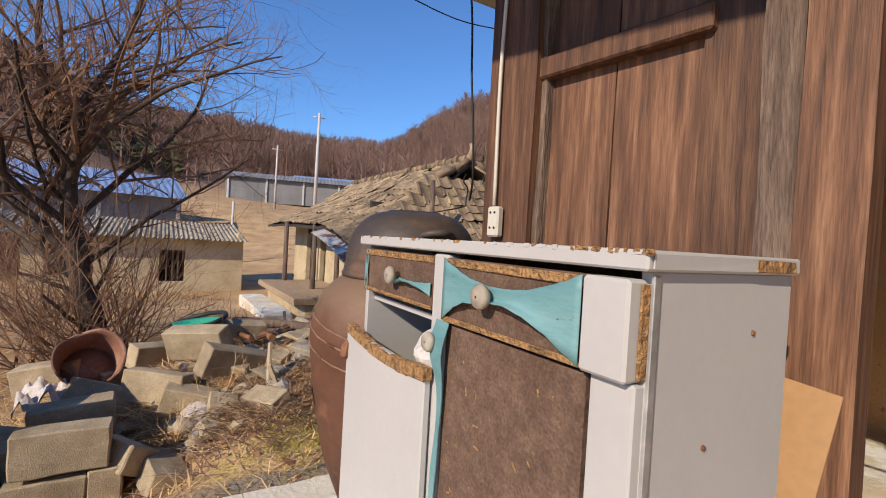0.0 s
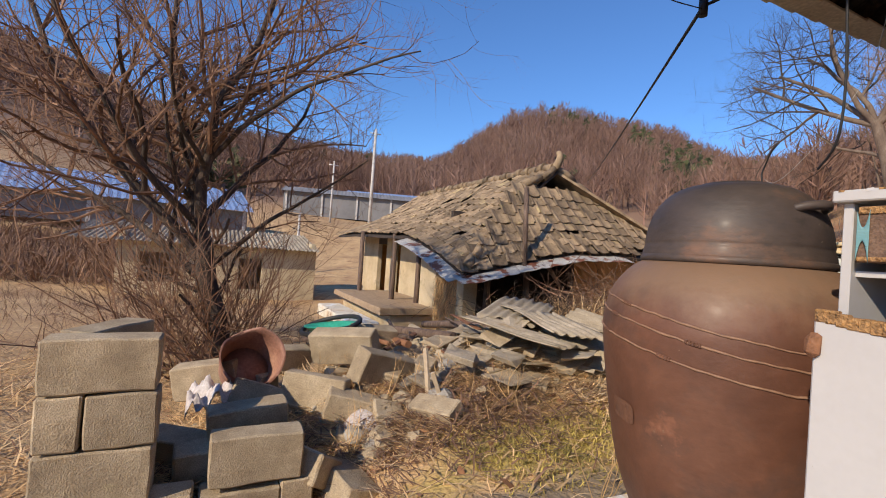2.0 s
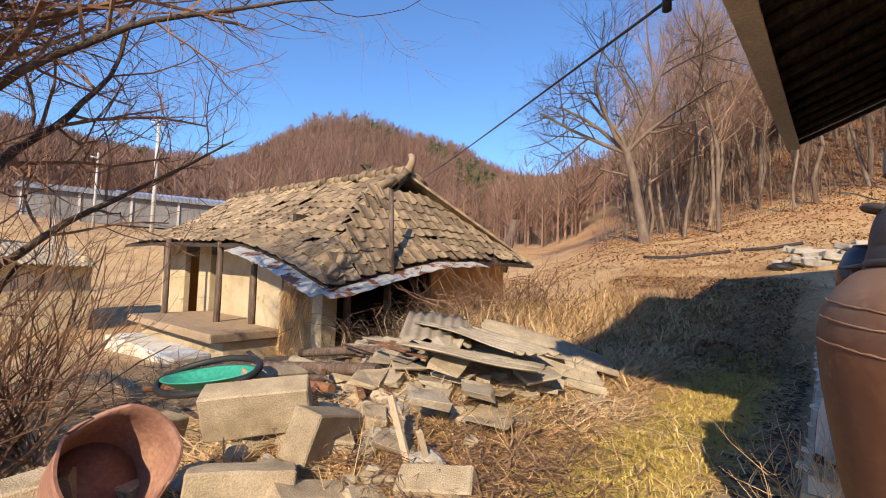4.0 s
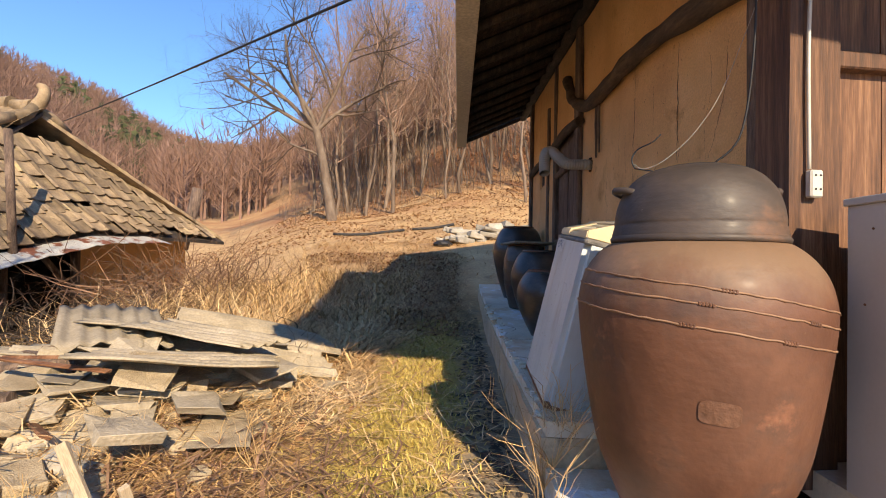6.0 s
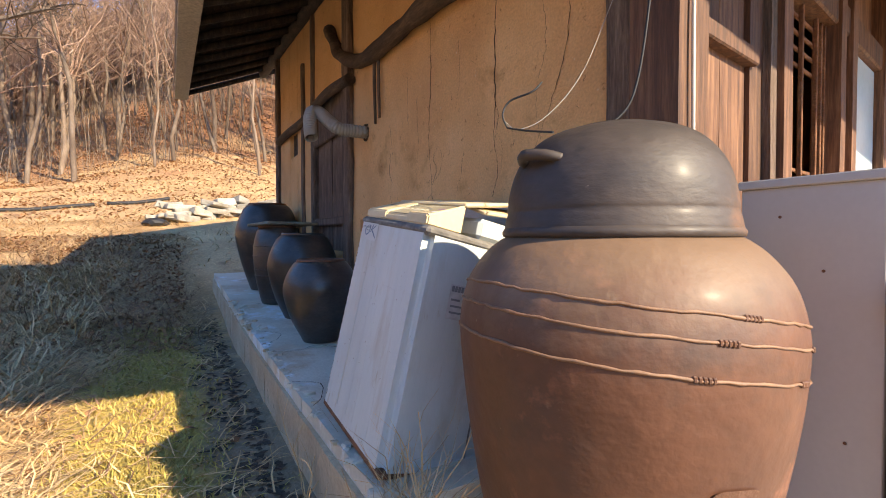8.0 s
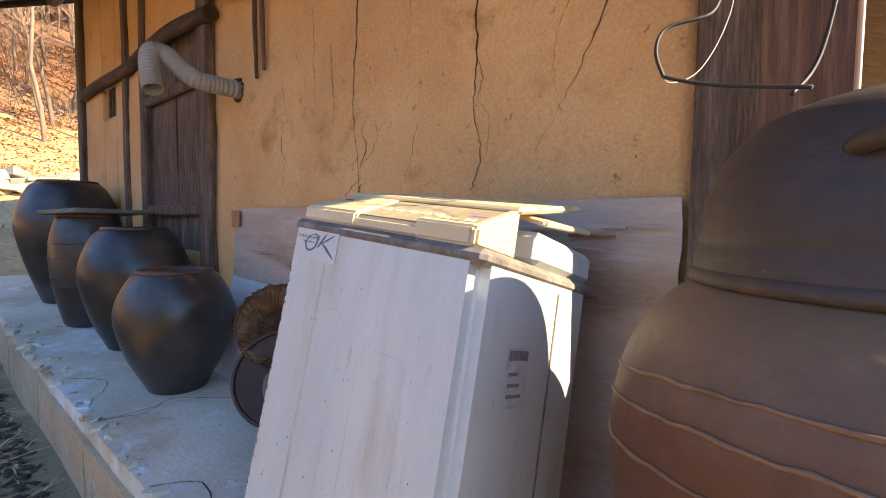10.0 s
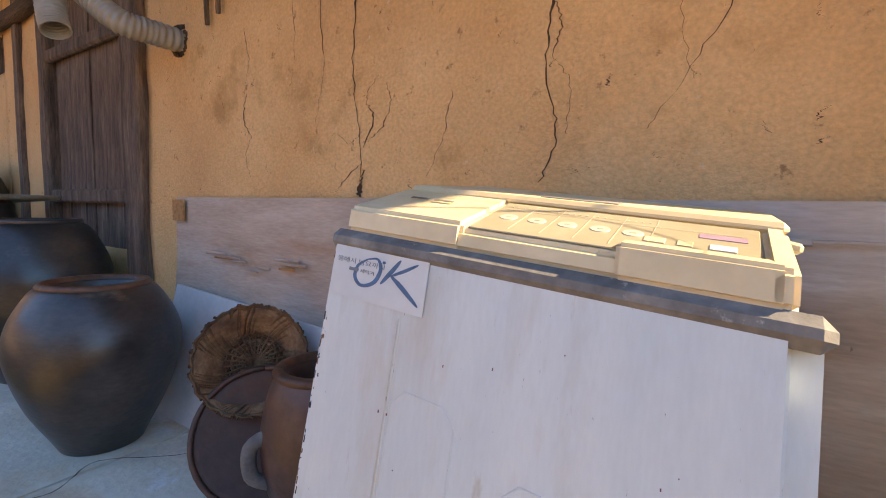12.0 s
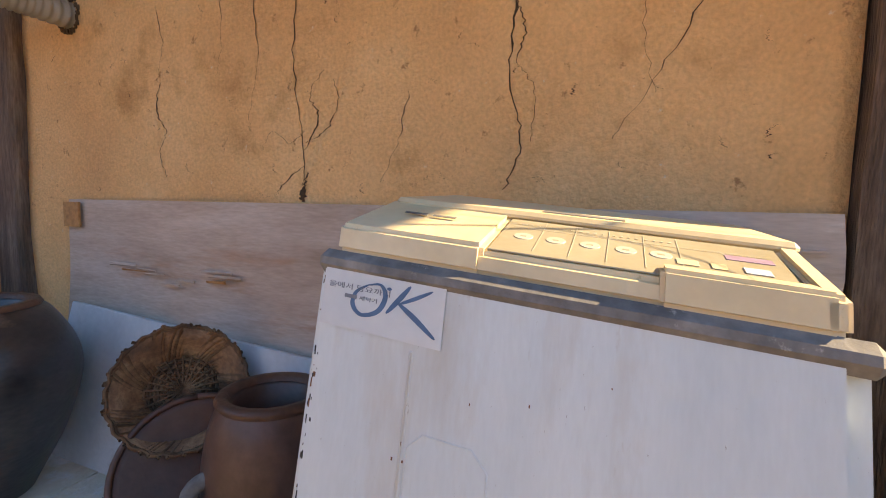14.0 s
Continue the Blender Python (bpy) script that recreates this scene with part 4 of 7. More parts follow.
for k, y in enumerate((0.345, 0.303, 0.261, 0.219, 0.18)):
    bm = bmesh.new()
    bmesh.ops.create_cone(bm, cap_ends=True, segments=20, radius1=0.0125, radius2=0.012, depth=0.001, matrix=con @ Matrix.Translation((0.072, y, 0.0034)))
    part("button", bm, BUTTON, wm)
    part("button_mark", newbox(0.07, 0.0745, y - 0.004, y + 0.004, 0.0037, 0.0042, 0.0, m=con), PANELTOP, wm)
    for j in range(4):
        part("indicator", newbox(0.122, 0.1245, y - 0.014 + j * 0.009, y - 0.0115 + j * 0.009, 0.0036, 0.0041, 0, m=con), BUTTON, wm)
    part("divider", newbox(0.02, 0.142, y - 0.0215, y - 0.0208, 0.0036, 0.0039, 0, m=con), BUTTON, wm)
for y0, y1, mt in ((0.142, 0.165, CREAM), (0.114, 0.13, CREAM), (0.072, 0.098, PALEBOARD)):
    part("key", newbox(0.048, 0.066, y0, y1, 0.0032, 0.0042, 0.0015, m=con), mt, wm)
part("sheet_line", newbox(0.108, 0.1088, 0.065, WW - 0.24, 0.0036, 0.0039, 0, m=con), BUTTON, wm)
part("display", newbox(0.088, 0.104, 0.062, 0.11, 0.0032, 0.0038, 0, m=con), mat("faded_violet", [(0.3, 0.2, 0.3), (0.36, 0.25, 0.34)], 4, 40, 0.5, 0), wm)
# logo bars on the cover
for k in range(2):
    part("logo_bar", newbox(0.085, 0.092, WW - 0.16 + k * 0.045, WW - 0.125 + k * 0.045, 0.0105, 0.0115, 0.0, m=con), GREYPL, wm)
# lid behind the console, half open
bm = newbox(0, 0.31, 0.02, WW - 0.03, 0, 0.016, 0.006, m=pose(0.142, 0, ZB + 0.097, 0, -16, 0))
part("lid", bm, CREAM, wm, "yellowed washer lid")
part("lid_grip", newbox(0.03, 0.07, 0.22, 0.34, 0.0155, 0.0175, 0.001, m=pose(0.142, 0, ZB + 0.097, 0, -16, 0)), GREYPL, wm)
part("lid_flap", newbox(0, 0.26, 0.0, 0.15, 0, 0.014, 0.004, m=pose(0.21, 0.0, ZB + 0.09, 10, -8, 0)), CREAM, wm)
part("base_frame", newbox(0.0, WD, 0.0, WW, 0.0, 0.025, 0.004), RUSTBROWN, wm)
# sticker on the front, writing in reading direction when seen from the front (-x)
st = pose(-0.0015, WW - 0.013, WH - 0.075, 90, 0, -90) @ Matrix.Diagonal((1.12, 0.7, 1, 1))
part("sticker", newbox(0.0, 0.155, 0.0, 0.105, 0, 0.001, 0.0, m=st), STICKER, wm, "paper sticker with blue lettering")


def lettering(text, size, m, material, parent, name="lettering", shear=0.0, extrude=0.0004):
    cu = bpy.data.curves.new(name, "FONT")
    cu.body, cu.size, cu.extrude, cu.shear = text, size, extrude, shear
    tmp = new(name + "_tmp", cu)
    dg = bpy.context.evaluated_depsgraph_get()
    dg.update()
    me = bpy.data.meshes.new_from_object(tmp.evaluated_get(dg))
    bpy.data.objects.remove(tmp)
    bpy.data.curves.remove(cu)
    me.transform(m)
    me.materials.clear()
    me.materials.append(material)
    ob = new(name, me)
    ob.parent = parent
    return ob


def stroke(points, w, m, material, parent, name="stroke"):
    """A tapered pen stroke laid flat on a sticker."""
    line = curve3([(x, y, 0) for x, y in points], 6)
    verts, faces = [], []
    for i, p in enumerate(line):
        d = (line[min(i + 1, len(line) - 1)] - line[max(i - 1, 0)]).normalized()
        t = i / (len(line) - 1)
        h = w * (0.25 + 0.75 * math.sin(math.pi * t) ** 0.7)
        verts += [tuple(m @ (p + Vector((-d.y * h, d.x * h, 0.0016)))), tuple(m @ (p - Vector((-d.y * h, d.x * h, -0.0016))))]
        if i:
            faces.append((2 * i - 2, 2 * i - 1, 2 * i + 1, 2 * i))
    return raw(name, verts, faces, material, parent)


stroke([(0.062, 0.088), (0.045, 0.07), (0.042, 0.045), (0.055, 0.03), (0.075, 0.042), (0.083, 0.07), (0.076, 0.09), (0.06, 0.086)], 0.0035, st, INK, wm)
stroke([(0.085, 0.088), (0.089, 0.084)], 0.003, st, INK, wm)
stroke([(0.113, 0.098), (0.1, 0.07), (0.086, 0.042)], 0.0035, st, INK, wm)
stroke([(0.14, 0.096), (0.12, 0.078), (0.1, 0.062)], 0.003, st, INK, wm)
stroke([(0.1, 0.064), (0.12, 0.045), (0.147, 0.016)], 0.0042, st, INK, wm)
lettering("울에서 담요까지", 0.0125, st @ pose(0.006, 0.072, 0.0012), INKGREY, wm)
part("print_bar", newbox(0.03, 0.046, 0.056, 0.063, 0.0011, 0.0017, 0, m=st), INKGREY, wm)
lettering("세탁기", 0.009, st @ pose(0.049, 0.056, 0.0012), INKGREY, wm)
# rating plate on the side facing the jar
rp = pose(0.13, -0.0015, WH - 0.27, 90, 0, 0)
part("rating_plate", newbox(0.0, 0.085, 0, 0.12, 0, 0.001, 0, m=rp), mat("silver_label", [(0.5, 0.5, 0.5), (0.58, 0.58, 0.58)], 6, 40, 0.45, 0), wm, "silver rating plate")
for k in range(6):
    part("plate_print", newbox(0.005 + k * 0.013, 0.016 + k * 0.013, 0.095, 0.115, 0.0011, 0.0018, 0, m=rp), INKGREY, wm)
for k in range(3):
    part("plate_print", newbox(0.01, 0.07 - 0.012 * k, 0.02 + 0.022 * k, 0.027 + 0.022 * k, 0.0011, 0.0018, 0, m=rp), INKGREY, wm)
part("side_seam", newbox(0.32, 0.326, -0.003, 0.004, 0.05, WH - 0.02, 0.001), GREYPL, wm)

# the tired cabinet stands askew: everything on it rises a little towards one side
for o in wm.children:
    if o.data.users == 1:
        o.data.transform(Matrix(((1, 0, 0, 0), (0, 1, 0, 0), (0, 0.095, 1, 0), (0, 0, 0, 1))))

# ---- kitchen cabinet by the timber front ----
cab = thing("kitchen_cabinet", "broken white kitchen cabinet with peeling teal drawer fronts", "cabinet", pose(-1.145, 0.5, PZ - 0.03, 0, 0, -1.5))
CW, CD, CH = 0.89, 0.32, 0.97
rr_chip = random.Random(17)
part("top_end_edge", newbox(CW + 0.0085, CW + 0.011, -0.012, CD - 0.01, CH - 0.027, CH - 0.009, 0.0, jit=0.0012), LAMINATE, cab)
part("rusty_end", newbox(CW + 0.0115, CW + 0.0128, 0.2, CD - 0.02, CH - 0.026, CH - 0.011, 0.0, jit=0.0015), CHIP, cab, "rust-stained end of the top")
part("side_panel", newbox(0, 0.018, 0, CD, 0, CH - 0.03, 0.002), LAMINATE, cab)
part("side_panel", newbox(CW - 0.018, CW, 0.005, CD, 0, CH - 0.03, 0.002), LAMINATE, cab)
part("back_panel", newbox(0.018, CW - 0.018, CD - 0.012, CD, 0, CH - 0.03, 0), HARDBOARD, cab)
part("shelf", newbox(0.018, CW - 0.018, 0.02, CD - 0.012, 0.06, 0.08, 0), LAMINATE, cab)
part("shelf", newbox(0.018, CW - 0.018, 0.02, CD - 0.012, 0.79, 0.802, 0), LAMINATE, cab)
bm = newbox(-0.012, CW + 0.008, -0.02, CD + 0.005, CH - 0.03, CH - 0.006, 0.003)
part("top", bm, LAMINATE, cab, "white laminate top with crumbling edge")
for k in range(60):
    x = rr_chip.uniform(-0.01, CW + 0.004) if k < 34 else CW + 0.006 - 0.3 * rr_chip.random() ** 2
    part("edge_chip", newbox(x, x + rr_chip.uniform(0.003, 0.012), -0.0207, -0.0185, CH - 0.009 - rr_chip.random() * 0.003, CH - 0.0055, 0.0, jit=0.0008), CHIP if k % 3 else LAMINATE, cab)
part("stile", newbox(0.41, 0.466, -0.014, 0.012, 0.0, CH - 0.035, 0.003), LAMINATE, cab)
part("stile", newbox(0.82, 0.885, -0.012, 0.012, 0.0, 0.81, 0.003), LAMINATE, cab)
part("drawer_end", newbox(0.815, 0.884, -0.03, 0.005, 0.812, CH - 0.04, 0.004), LAMINATE, cab)
part("drawer_edge", newbox(0.885, 0.888, -0.012, 0.003, 0.816, CH - 0.045, 0.001), CHIP, cab)
part("edge_strip", newbox(CW - 0.001, CW + 0.004, 0.0, 0.012, 0.0, CH - 0.035, 0.001), STEEL, cab)


def drawer(x0, x1, z0, z1, y):
    d = part("drawer_front", newbox(x0, x1, y, y + 0.018, z0, z1, 0.003), HARDBOARD, cab, "drawer front of bare brown hardboard")
    part("swollen_edge", newbox(x0 + 0.002, x1 - 0.002, y - 0.004, y - 0.0005, z1 - 0.015, z1 - 0.002, 0.001, jit=0.0015), CHIP, d)
    part("swollen_edge", newbox(x0 + 0.002, x1 - 0.002, y - 0.004, y - 0.0005, z0 + 0.002, z0 + 0.011, 0.001, jit=0.0015), CHIP, d)
    return d


def vinyl(x0, x1, zc, h0, h1, y, parent, curl, name="vinyl_skin"):
    """A torn sheet of vinyl with a ragged, curling lower edge."""
    n = 26
    verts, faces = [], []
    for i in range(n + 1):
        t = i / n
        x = x0 + (x1 - x0) * t
        sag = abs(2 * t - 1) ** 2
        top = zc + h0 * (0.35 + 0.65 * sag) + 0.003 * noise.noise((x * 40, 1, 0))
        bot = zc - h1 * (0.15 + 0.85 * sag) + 0.006 * noise.noise((x * 30, 4, 0))
        for j in range(7):
            s = j / 6
            z = top + (bot - top) * s
            o = curl * max(0, s - 0.6) ** 2 * 6 * (1 - sag) * (0.6 + 0.6 * noise.noise((x * 9, 2, 1)))
            verts.append((x, y - 0.001 - o, z + o * 0.5))
    for i in range(n):
        for j in range(6):
            a = i * 7 + j
            faces.append((a, a + 1, a + 8, a + 7))
    ob = raw(name, verts, faces, TEAL, parent, smooth=True)
    sol = ob.modifiers.new("thick", "SOLIDIFY")
    sol.thickness = 0.0012
    return tagged(ob, "torn teal vinyl skin")


d1 = drawer(0.03, 0.408, 0.818, CH - 0.04, -0.012)
vinyl(0.22, 0.405, 0.866, 0.01, 0.018, -0.017, d1, 0.03)
d2 = drawer(0.468, 0.813, 0.81, CH - 0.04, -0.02)
vinyl(0.47, 0.812, 0.872, 0.058, 0.058, -0.0255, d2, 0.03)
vinyl(0.032, 0.052, 0.87, 0.052, 0.05, -0.017, d1, 0.0)
for x, dd, y in ((0.238, d1, -0.012), (0.62, d2, -0.022)):
    bm = lathe([(0.008, 0), (0.008, 0.012), (0.019, 0.016), (0.021, 0.024), (0.017, 0.03), (0.002, 0.031)], 20)
    bm.transform(pose(x, y, 0.876, 90, 0, 0))
    part("knob", bm, mat("worn_knob", [(0.3, 0.25, 0.19), (0.42, 0.37, 0.3)], 12, 50, 0.6, 0.1), dd, "worn round knob")
bm = lathe([(0.008, 0), (0.008, 0.012), (0.018, 0.015), (0.02, 0.022), (0.016, 0.028), (0.002, 0.029)], 20)
bm.transform(pose(0.44, -0.014, 0.765, 90, 0, 0))
part("knob", bm, mat("grey_knob", [(0.36, 0.32, 0.26), (0.46, 0.42, 0.35)], 12, 50, 0.6, 0.1), cab, "worn round knob")
for k in range(60):
    x, z = rr_chip.uniform(0.48, 0.8), rr_chip.uniform(0.04, 0.8) if k < 45 else rr_chip.uniform(0.5, 0.6)
    L = rr_chip.uniform(0.002, 0.009)
    part("flake", newbox(-L, L, -0.0007, 0.0004, -0.0014, 0.0014, 0, m=pose(x, -0.0121, z, 0, rr_chip.uniform(0, 180), 0)), CHIP, cab)
for y, z in ((0.12, 0.72), (0.25, 0.62), (0.07, 0.3), (0.22, 0.86)):
    bm = bmesh.new()
    bmesh.ops.create_cone(bm, cap_ends=True, segments=10, radius1=0.0045, radius2=0.003, depth=0.004, matrix=pose(CW + 0.001, y, z, 0, 90, 0))
    part("screw_hole", bm, RUSTBROWN, cab)
    bm = bmesh.new()
    bmesh.ops.create_cone(bm, cap_ends=True, segments=10, radius1=0.0035, radius2=0.0045, depth=0.004, matrix=pose(-0.0005, y, z, 0, 90, 0))
    part("screw_hole", bm, RUSTBROWN, cab)
part("brown_door", newbox(0.468, 0.813, -0.012, 0.006, 0.02, 0.805, 0.003), HARDBOARD, cab, "cabinet door stripped to brown hardboard")
bm = bmesh.new()
pts = curve3([(0.466, -0.018, 0.81), (0.464, -0.03, 0.75), (0.472, -0.02, 0.66), (0.463, -0.022, 0.45), (0.467, -0.018, 0.2), (0.466, -0.018, 0.02)], 6)
for i, p in enumerate(pts):
    w = 0.012 * (1 + 0.7 * noise.noise((p.z * 9, 1, 1))) + 0.016 * smoothstep(0.66, 0.79, p.z)
    a, b = bm.verts.new(p + Vector((-w, 0, 0))), bm.verts.new(p + Vector((w, -0.004, 0)))
    if i:
        bm.faces.new((pa, a, b, pb))
    pa, pb = a, b
ob = part("torn_strip", bm, TEAL, cab, "torn teal vinyl strip")
ob.modifiers.new("thick", "SOLIDIFY").thickness = 0.0015
part("torn_strip", newbox(0.802, 0.814, -0.0155, -0.0135, 0.02, 0.6, 0, jit=0.002), TEAL, cab)
# hanging white door, dropped and sticking out
ld = part("left_door", newbox(0.0, 0.455, -0.04, -0.022, 0.0, 0.7, 0.004, m=pose(-0.022, 0.0, 0.0, 0, 0, 0.5)), LAMINATE, cab, "dropped white cabinet door")
bm = bmesh.new()
for i in range(25):
    t = i / 24
    z = 0.715 - 0.02 * math.sin(math.pi * t * 0.9) + 0.004 * noise.noise((t * 14, 3, 0))
    box(bm, -0.02 + 0.44 * t, -0.02 + 0.44 * (t + 0.045), -0.043, -0.02, z - 0.022, z + 0.005 * noise.noise((t * 20, 5, 0)) + 0.004, 0.002)
part("broken_edge", bm, CHIP, ld, "crumbling chipboard edge")
part("hinge", newbox(-0.035, -0.005, -0.055, -0.01, 0.62, 0.67, 0.01, jit=0.006), RUSTBROWN, ld)
bm = bmesh.new()
bmesh.ops.create_icosphere(bm, subdivisions=3, radius=0.06)
for v in bm.verts:
    v.co *= 1 + 0.5 * noise.noise(v.co * 14)
    v.co.z *= 0.7
rag = part("rag", bm, RAG, None)
rag.matrix_basis = pose(-0.78, 0.53, PZ + 0.7)
tagged(rag, "crumpled white rag in the cabinet gap", "rag")

leaning = thing("leaning_board", "thin tan fibreboard leaning on the timber front", "board", pose(-0.31, 0.84, PZ - 0.03, -8, 7, 4))
part("sheet", newbox(-0.5, 0.0, 0, 0.006, 0, 0.76, 0.001), FIBREBOARD, leaning)

# socket and conduit
sock = thing("wall_socket", "white double wall socket on the corner post", "socket", FRONT @ pose(0.03, -0.065, 1.455))
part("plate", newbox(0.006, 0.056, 0, 0.03, 0, 0.1, 0.006), WHITEPL, sock)
for z in (0.03, 0.08):
    for x in (0.023, 0.042):
        bm = bmesh.new()
        bmesh.ops.create_cone(bm, cap_ends=True, segments=10, radius1=0.004, radius2=0.004, depth=0.003, matrix=pose(x, -0.0005, z, 90))
        part("pin_hole", bm, BLACK, sock)
conduit = thing("white_cable", "white cable stapled up the corner post", "cable", FRONT)
pts = [(0.045 + 0.022 * noise.noise((z * 1.4, 3, 0)), -0.044, z) for z in np.linspace(1.56, 3.6, 30)]
part("cable", newtube(pts, 0.0065, 8), WHITEPL, conduit)

# ---- on the platform ----
def pot(profile, at, label, material, name="onggi_pot", seed=0.0, rim=RIMBROWN, tilt=0):
    """A glazed pot from its outer profile, hollow, with a rolled rim."""
    th = thing(name, label, "pot", at @ pose(0, 0, 0, tilt, 0, 0), group="pots on the platform")
    outer = smooth_profile(profile, 5)
    r, h = profile[-1]
    inner = [(r - 0.028, h - 0.01), (max(p[0] for p in profile) - 0.03, h * 0.6), (profile[0][0] - 0.02, 0.03), (0.004, 0.03)]
    part("body", lathe(outer + inner, 56, 0.015, seed=seed), material, th)
    part("rim", lathe([(r - 0.022, h - 0.004), (r - 0.014, h + 0.012), (r + 0.006, h + 0.012), (r + 0.014, h), (r + 0.004, h - 0.014)], 56, 0.01, cap_bottom=False, seed=seed), rim, th)
    return th


pot([(0.13, 0), (0.15, 0.04), (0.22, 0.18), (0.265, 0.35), (0.25, 0.46), (0.195, 0.56), (0.16, 0.585)], pose(-1.62, 3.47, PZ + 0.027),
    "squat black glazed pot with wide open mouth", ONGGIDARK, seed=1)
pot([(0.16, 0), (0.18, 0.04), (0.25, 0.2), (0.305, 0.42), (0.295, 0.55), (0.23, 0.7), (0.175, 0.75)], pose(-1.53, 4.38, PZ + 0.058),
    "round dark grey pot with chalky stains", ONGGIDARK, seed=2, rim=ONGGIDARK)
potc = pot([(0.15, 0), (0.17, 0.04), (0.215, 0.25), (0.24, 0.46), (0.235, 0.62), (0.2, 0.76), (0.18, 0.8)], pose(-1.6, 5.18, PZ + 0.093),
           "tall dark pot covered with a flat slab", ONGGIDARK, seed=3)
pot([(0.2, 0), (0.22, 0.05), (0.3, 0.3), (0.372, 0.62), (0.36, 0.78), (0.28, 0.98), (0.21, 1.04)], pose(-1.53, 6.15, PZ + 0.147),
    "large black jar at the end of the row", ONGGIDARK, seed=4)
cov = thing("slab_cover", "grey broken slab laid over a pot", "slab", pose(-1.56, 5.16, PZ + 0.907, 0, 0, 20))
part("slab_piece", newbox(-0.28, 0.3, -0.22, 0.2, 0, 0.022, 0.005, jit=0.02), SLATE, cov)
pot([(0.1, 0), (0.115, 0.03), (0.155, 0.15), (0.168, 0.27), (0.15, 0.39), (0.122, 0.455)], pose(-1.455, 2.475, PZ),
    "small reddish brown pot with open mouth", mat("red_onggi", [(0.07, 0.035, 0.026), (0.11, 0.055, 0.04), (0.16, 0.085, 0.06)], 4, 30, 0.45, 0.1, coat=0.1), seed=6)
lug = [o for o in scene.objects if o.name.startswith("onggi_pot") and o.parent is None][-1]
part("lug", newtube(curve3([(-0.13, 0.06, 0.3), (-0.17, 0.09, 0.27), (-0.175, 0.08, 0.2), (-0.14, 0.06, 0.17)], 5), 0.02, 8), GREYPL, lug)

biglid = thing("clay_lid", "round brown earthenware lid leaning behind a pot", "lid", pose(-1.545, 2.63, PZ + 0.022) @ pose(0, 0, 0, 0, 0, 50) @ pose(0, 0, 0, 0, -62, 0))
bm = lathe([(0.002, -0.03), (0.11, -0.026), (0.18, -0.008), (0.2, 0.006), (0.194, 0.012), (0.175, 0.008), (0.11, -0.01), (0.002, -0.014)], 56, 0.01)
bm.transform(pose(0.208, 0, 0))
LIDGLAZE = mat("clay_lid_glaze", [(0.075, 0.034, 0.022), (0.12, 0.055, 0.036)], 4, 30, 0.5, 0.1)
part("disc", bm, LIDGLAZE, biglid)
bm = bmesh.new()
ring = [Vector((0.2 * math.cos(k / 40 * math.tau), 0.2 * math.sin(k / 40 * math.tau), 0.014)) for k in range(41)]
bm = newtube(ring, 0.0085, 8)
bm.transform(pose(0.208, 0, 0))
part("rim", bm, LIDGLAZE, biglid)

# wicker tray
tray = thing("wicker_basket", "round deep brown wicker basket leaning on a pale board", "basket", pose(-1.455, 2.8, PZ + 0.24) @ pose(0, 0, 0, 0, 0, 47) @ pose(0, 0, 0, 0, -66, 0) @ pose(0.16, 0, 0))
def wall_at(a, t):
    """A place on the basket's flaring side, t from the base to the rim."""
    r = 0.098 + 0.072 * t
    return Vector((r * math.cos(a), r * math.sin(a), 0.095 * t ** 1.2 + 0.004 * math.sin(a * 7)))


bm = bmesh.new()
for k in range(11):
    r = 0.012 + k * 0.0085
    pts = [(r * math.cos(a), r * math.sin(a), 0.0045 * math.sin(a * 13 + k * math.pi)) for a in np.linspace(0, 2 * math.pi, 57)]
    tube(bm, pts, 0.0042, 5, caps=False)
part("weave", bm, WICKER, tray)
for k in range(26):
    a = 2 * math.pi * k / 26
    part("spoke", newtube([(0, 0, 0.003), (0.05 * math.cos(a), 0.05 * math.sin(a), 0.006), (0.1 * math.cos(a), 0.1 * math.sin(a), 0.004)], 0.0032, 5), WICKER, tray)
part("lining", lathe([(0.002, -0.006), (0.096, -0.006), (0.13, 0.038), (0.164, 0.09), (0.162, 0.092), (0.127, 0.04), (0.094, -0.002), (0.002, -0.002)], 48, cap_bottom=False), WICKER, tray)
wr = random.Random(31)
bm = bmesh.new()
for k in range(150):
    a, sl = 2 * math.pi * k / 150 + wr.uniform(-0.02, 0.02), (0.42 if k % 2 else -0.3) + wr.uniform(-0.08, 0.08)
    o = 0.003 if k % 2 else -0.003
    pts = [wall_at(a + sl * t, t) * (1 + o / 0.15) for t in (0, 0.33, 0.66, 1.0 + wr.uniform(-0.04, 0.05))]
    tube(bm, pts, 0.0046, 5, caps=False)
part("side", bm, WICKER, tray, "slanting woven wicker side")
bm = bmesh.new()
for t in (0.0, 0.94, 1.0):
    tube(bm, [wall_at(a, t) * (1 + 0.02 * math.sin(a * 20 + t * 9)) for a in np.linspace(0, 2 * math.pi, 81)], 0.005, 5, caps=False)
part("rim", bm, WICKER, tray)

pale = thing("pale_board", "long whitewashed board leaning on the wall", "board", pose(-1.4, 3.62, PZ + 0.0, 3.2, 13, -90))
part("sheet", newbox(0.0, 1.45, -0.0, 0.02, 0.0, 0.55, 0.003, m=pose(0, 0, 0, -13)), PALEBOARD, pale)
pale.matrix_basis = pose(-1.4, 3.62, PZ + 0.02, 0, 0, -90) @ pose(0, 0, 0, 0, 3.5, 0)

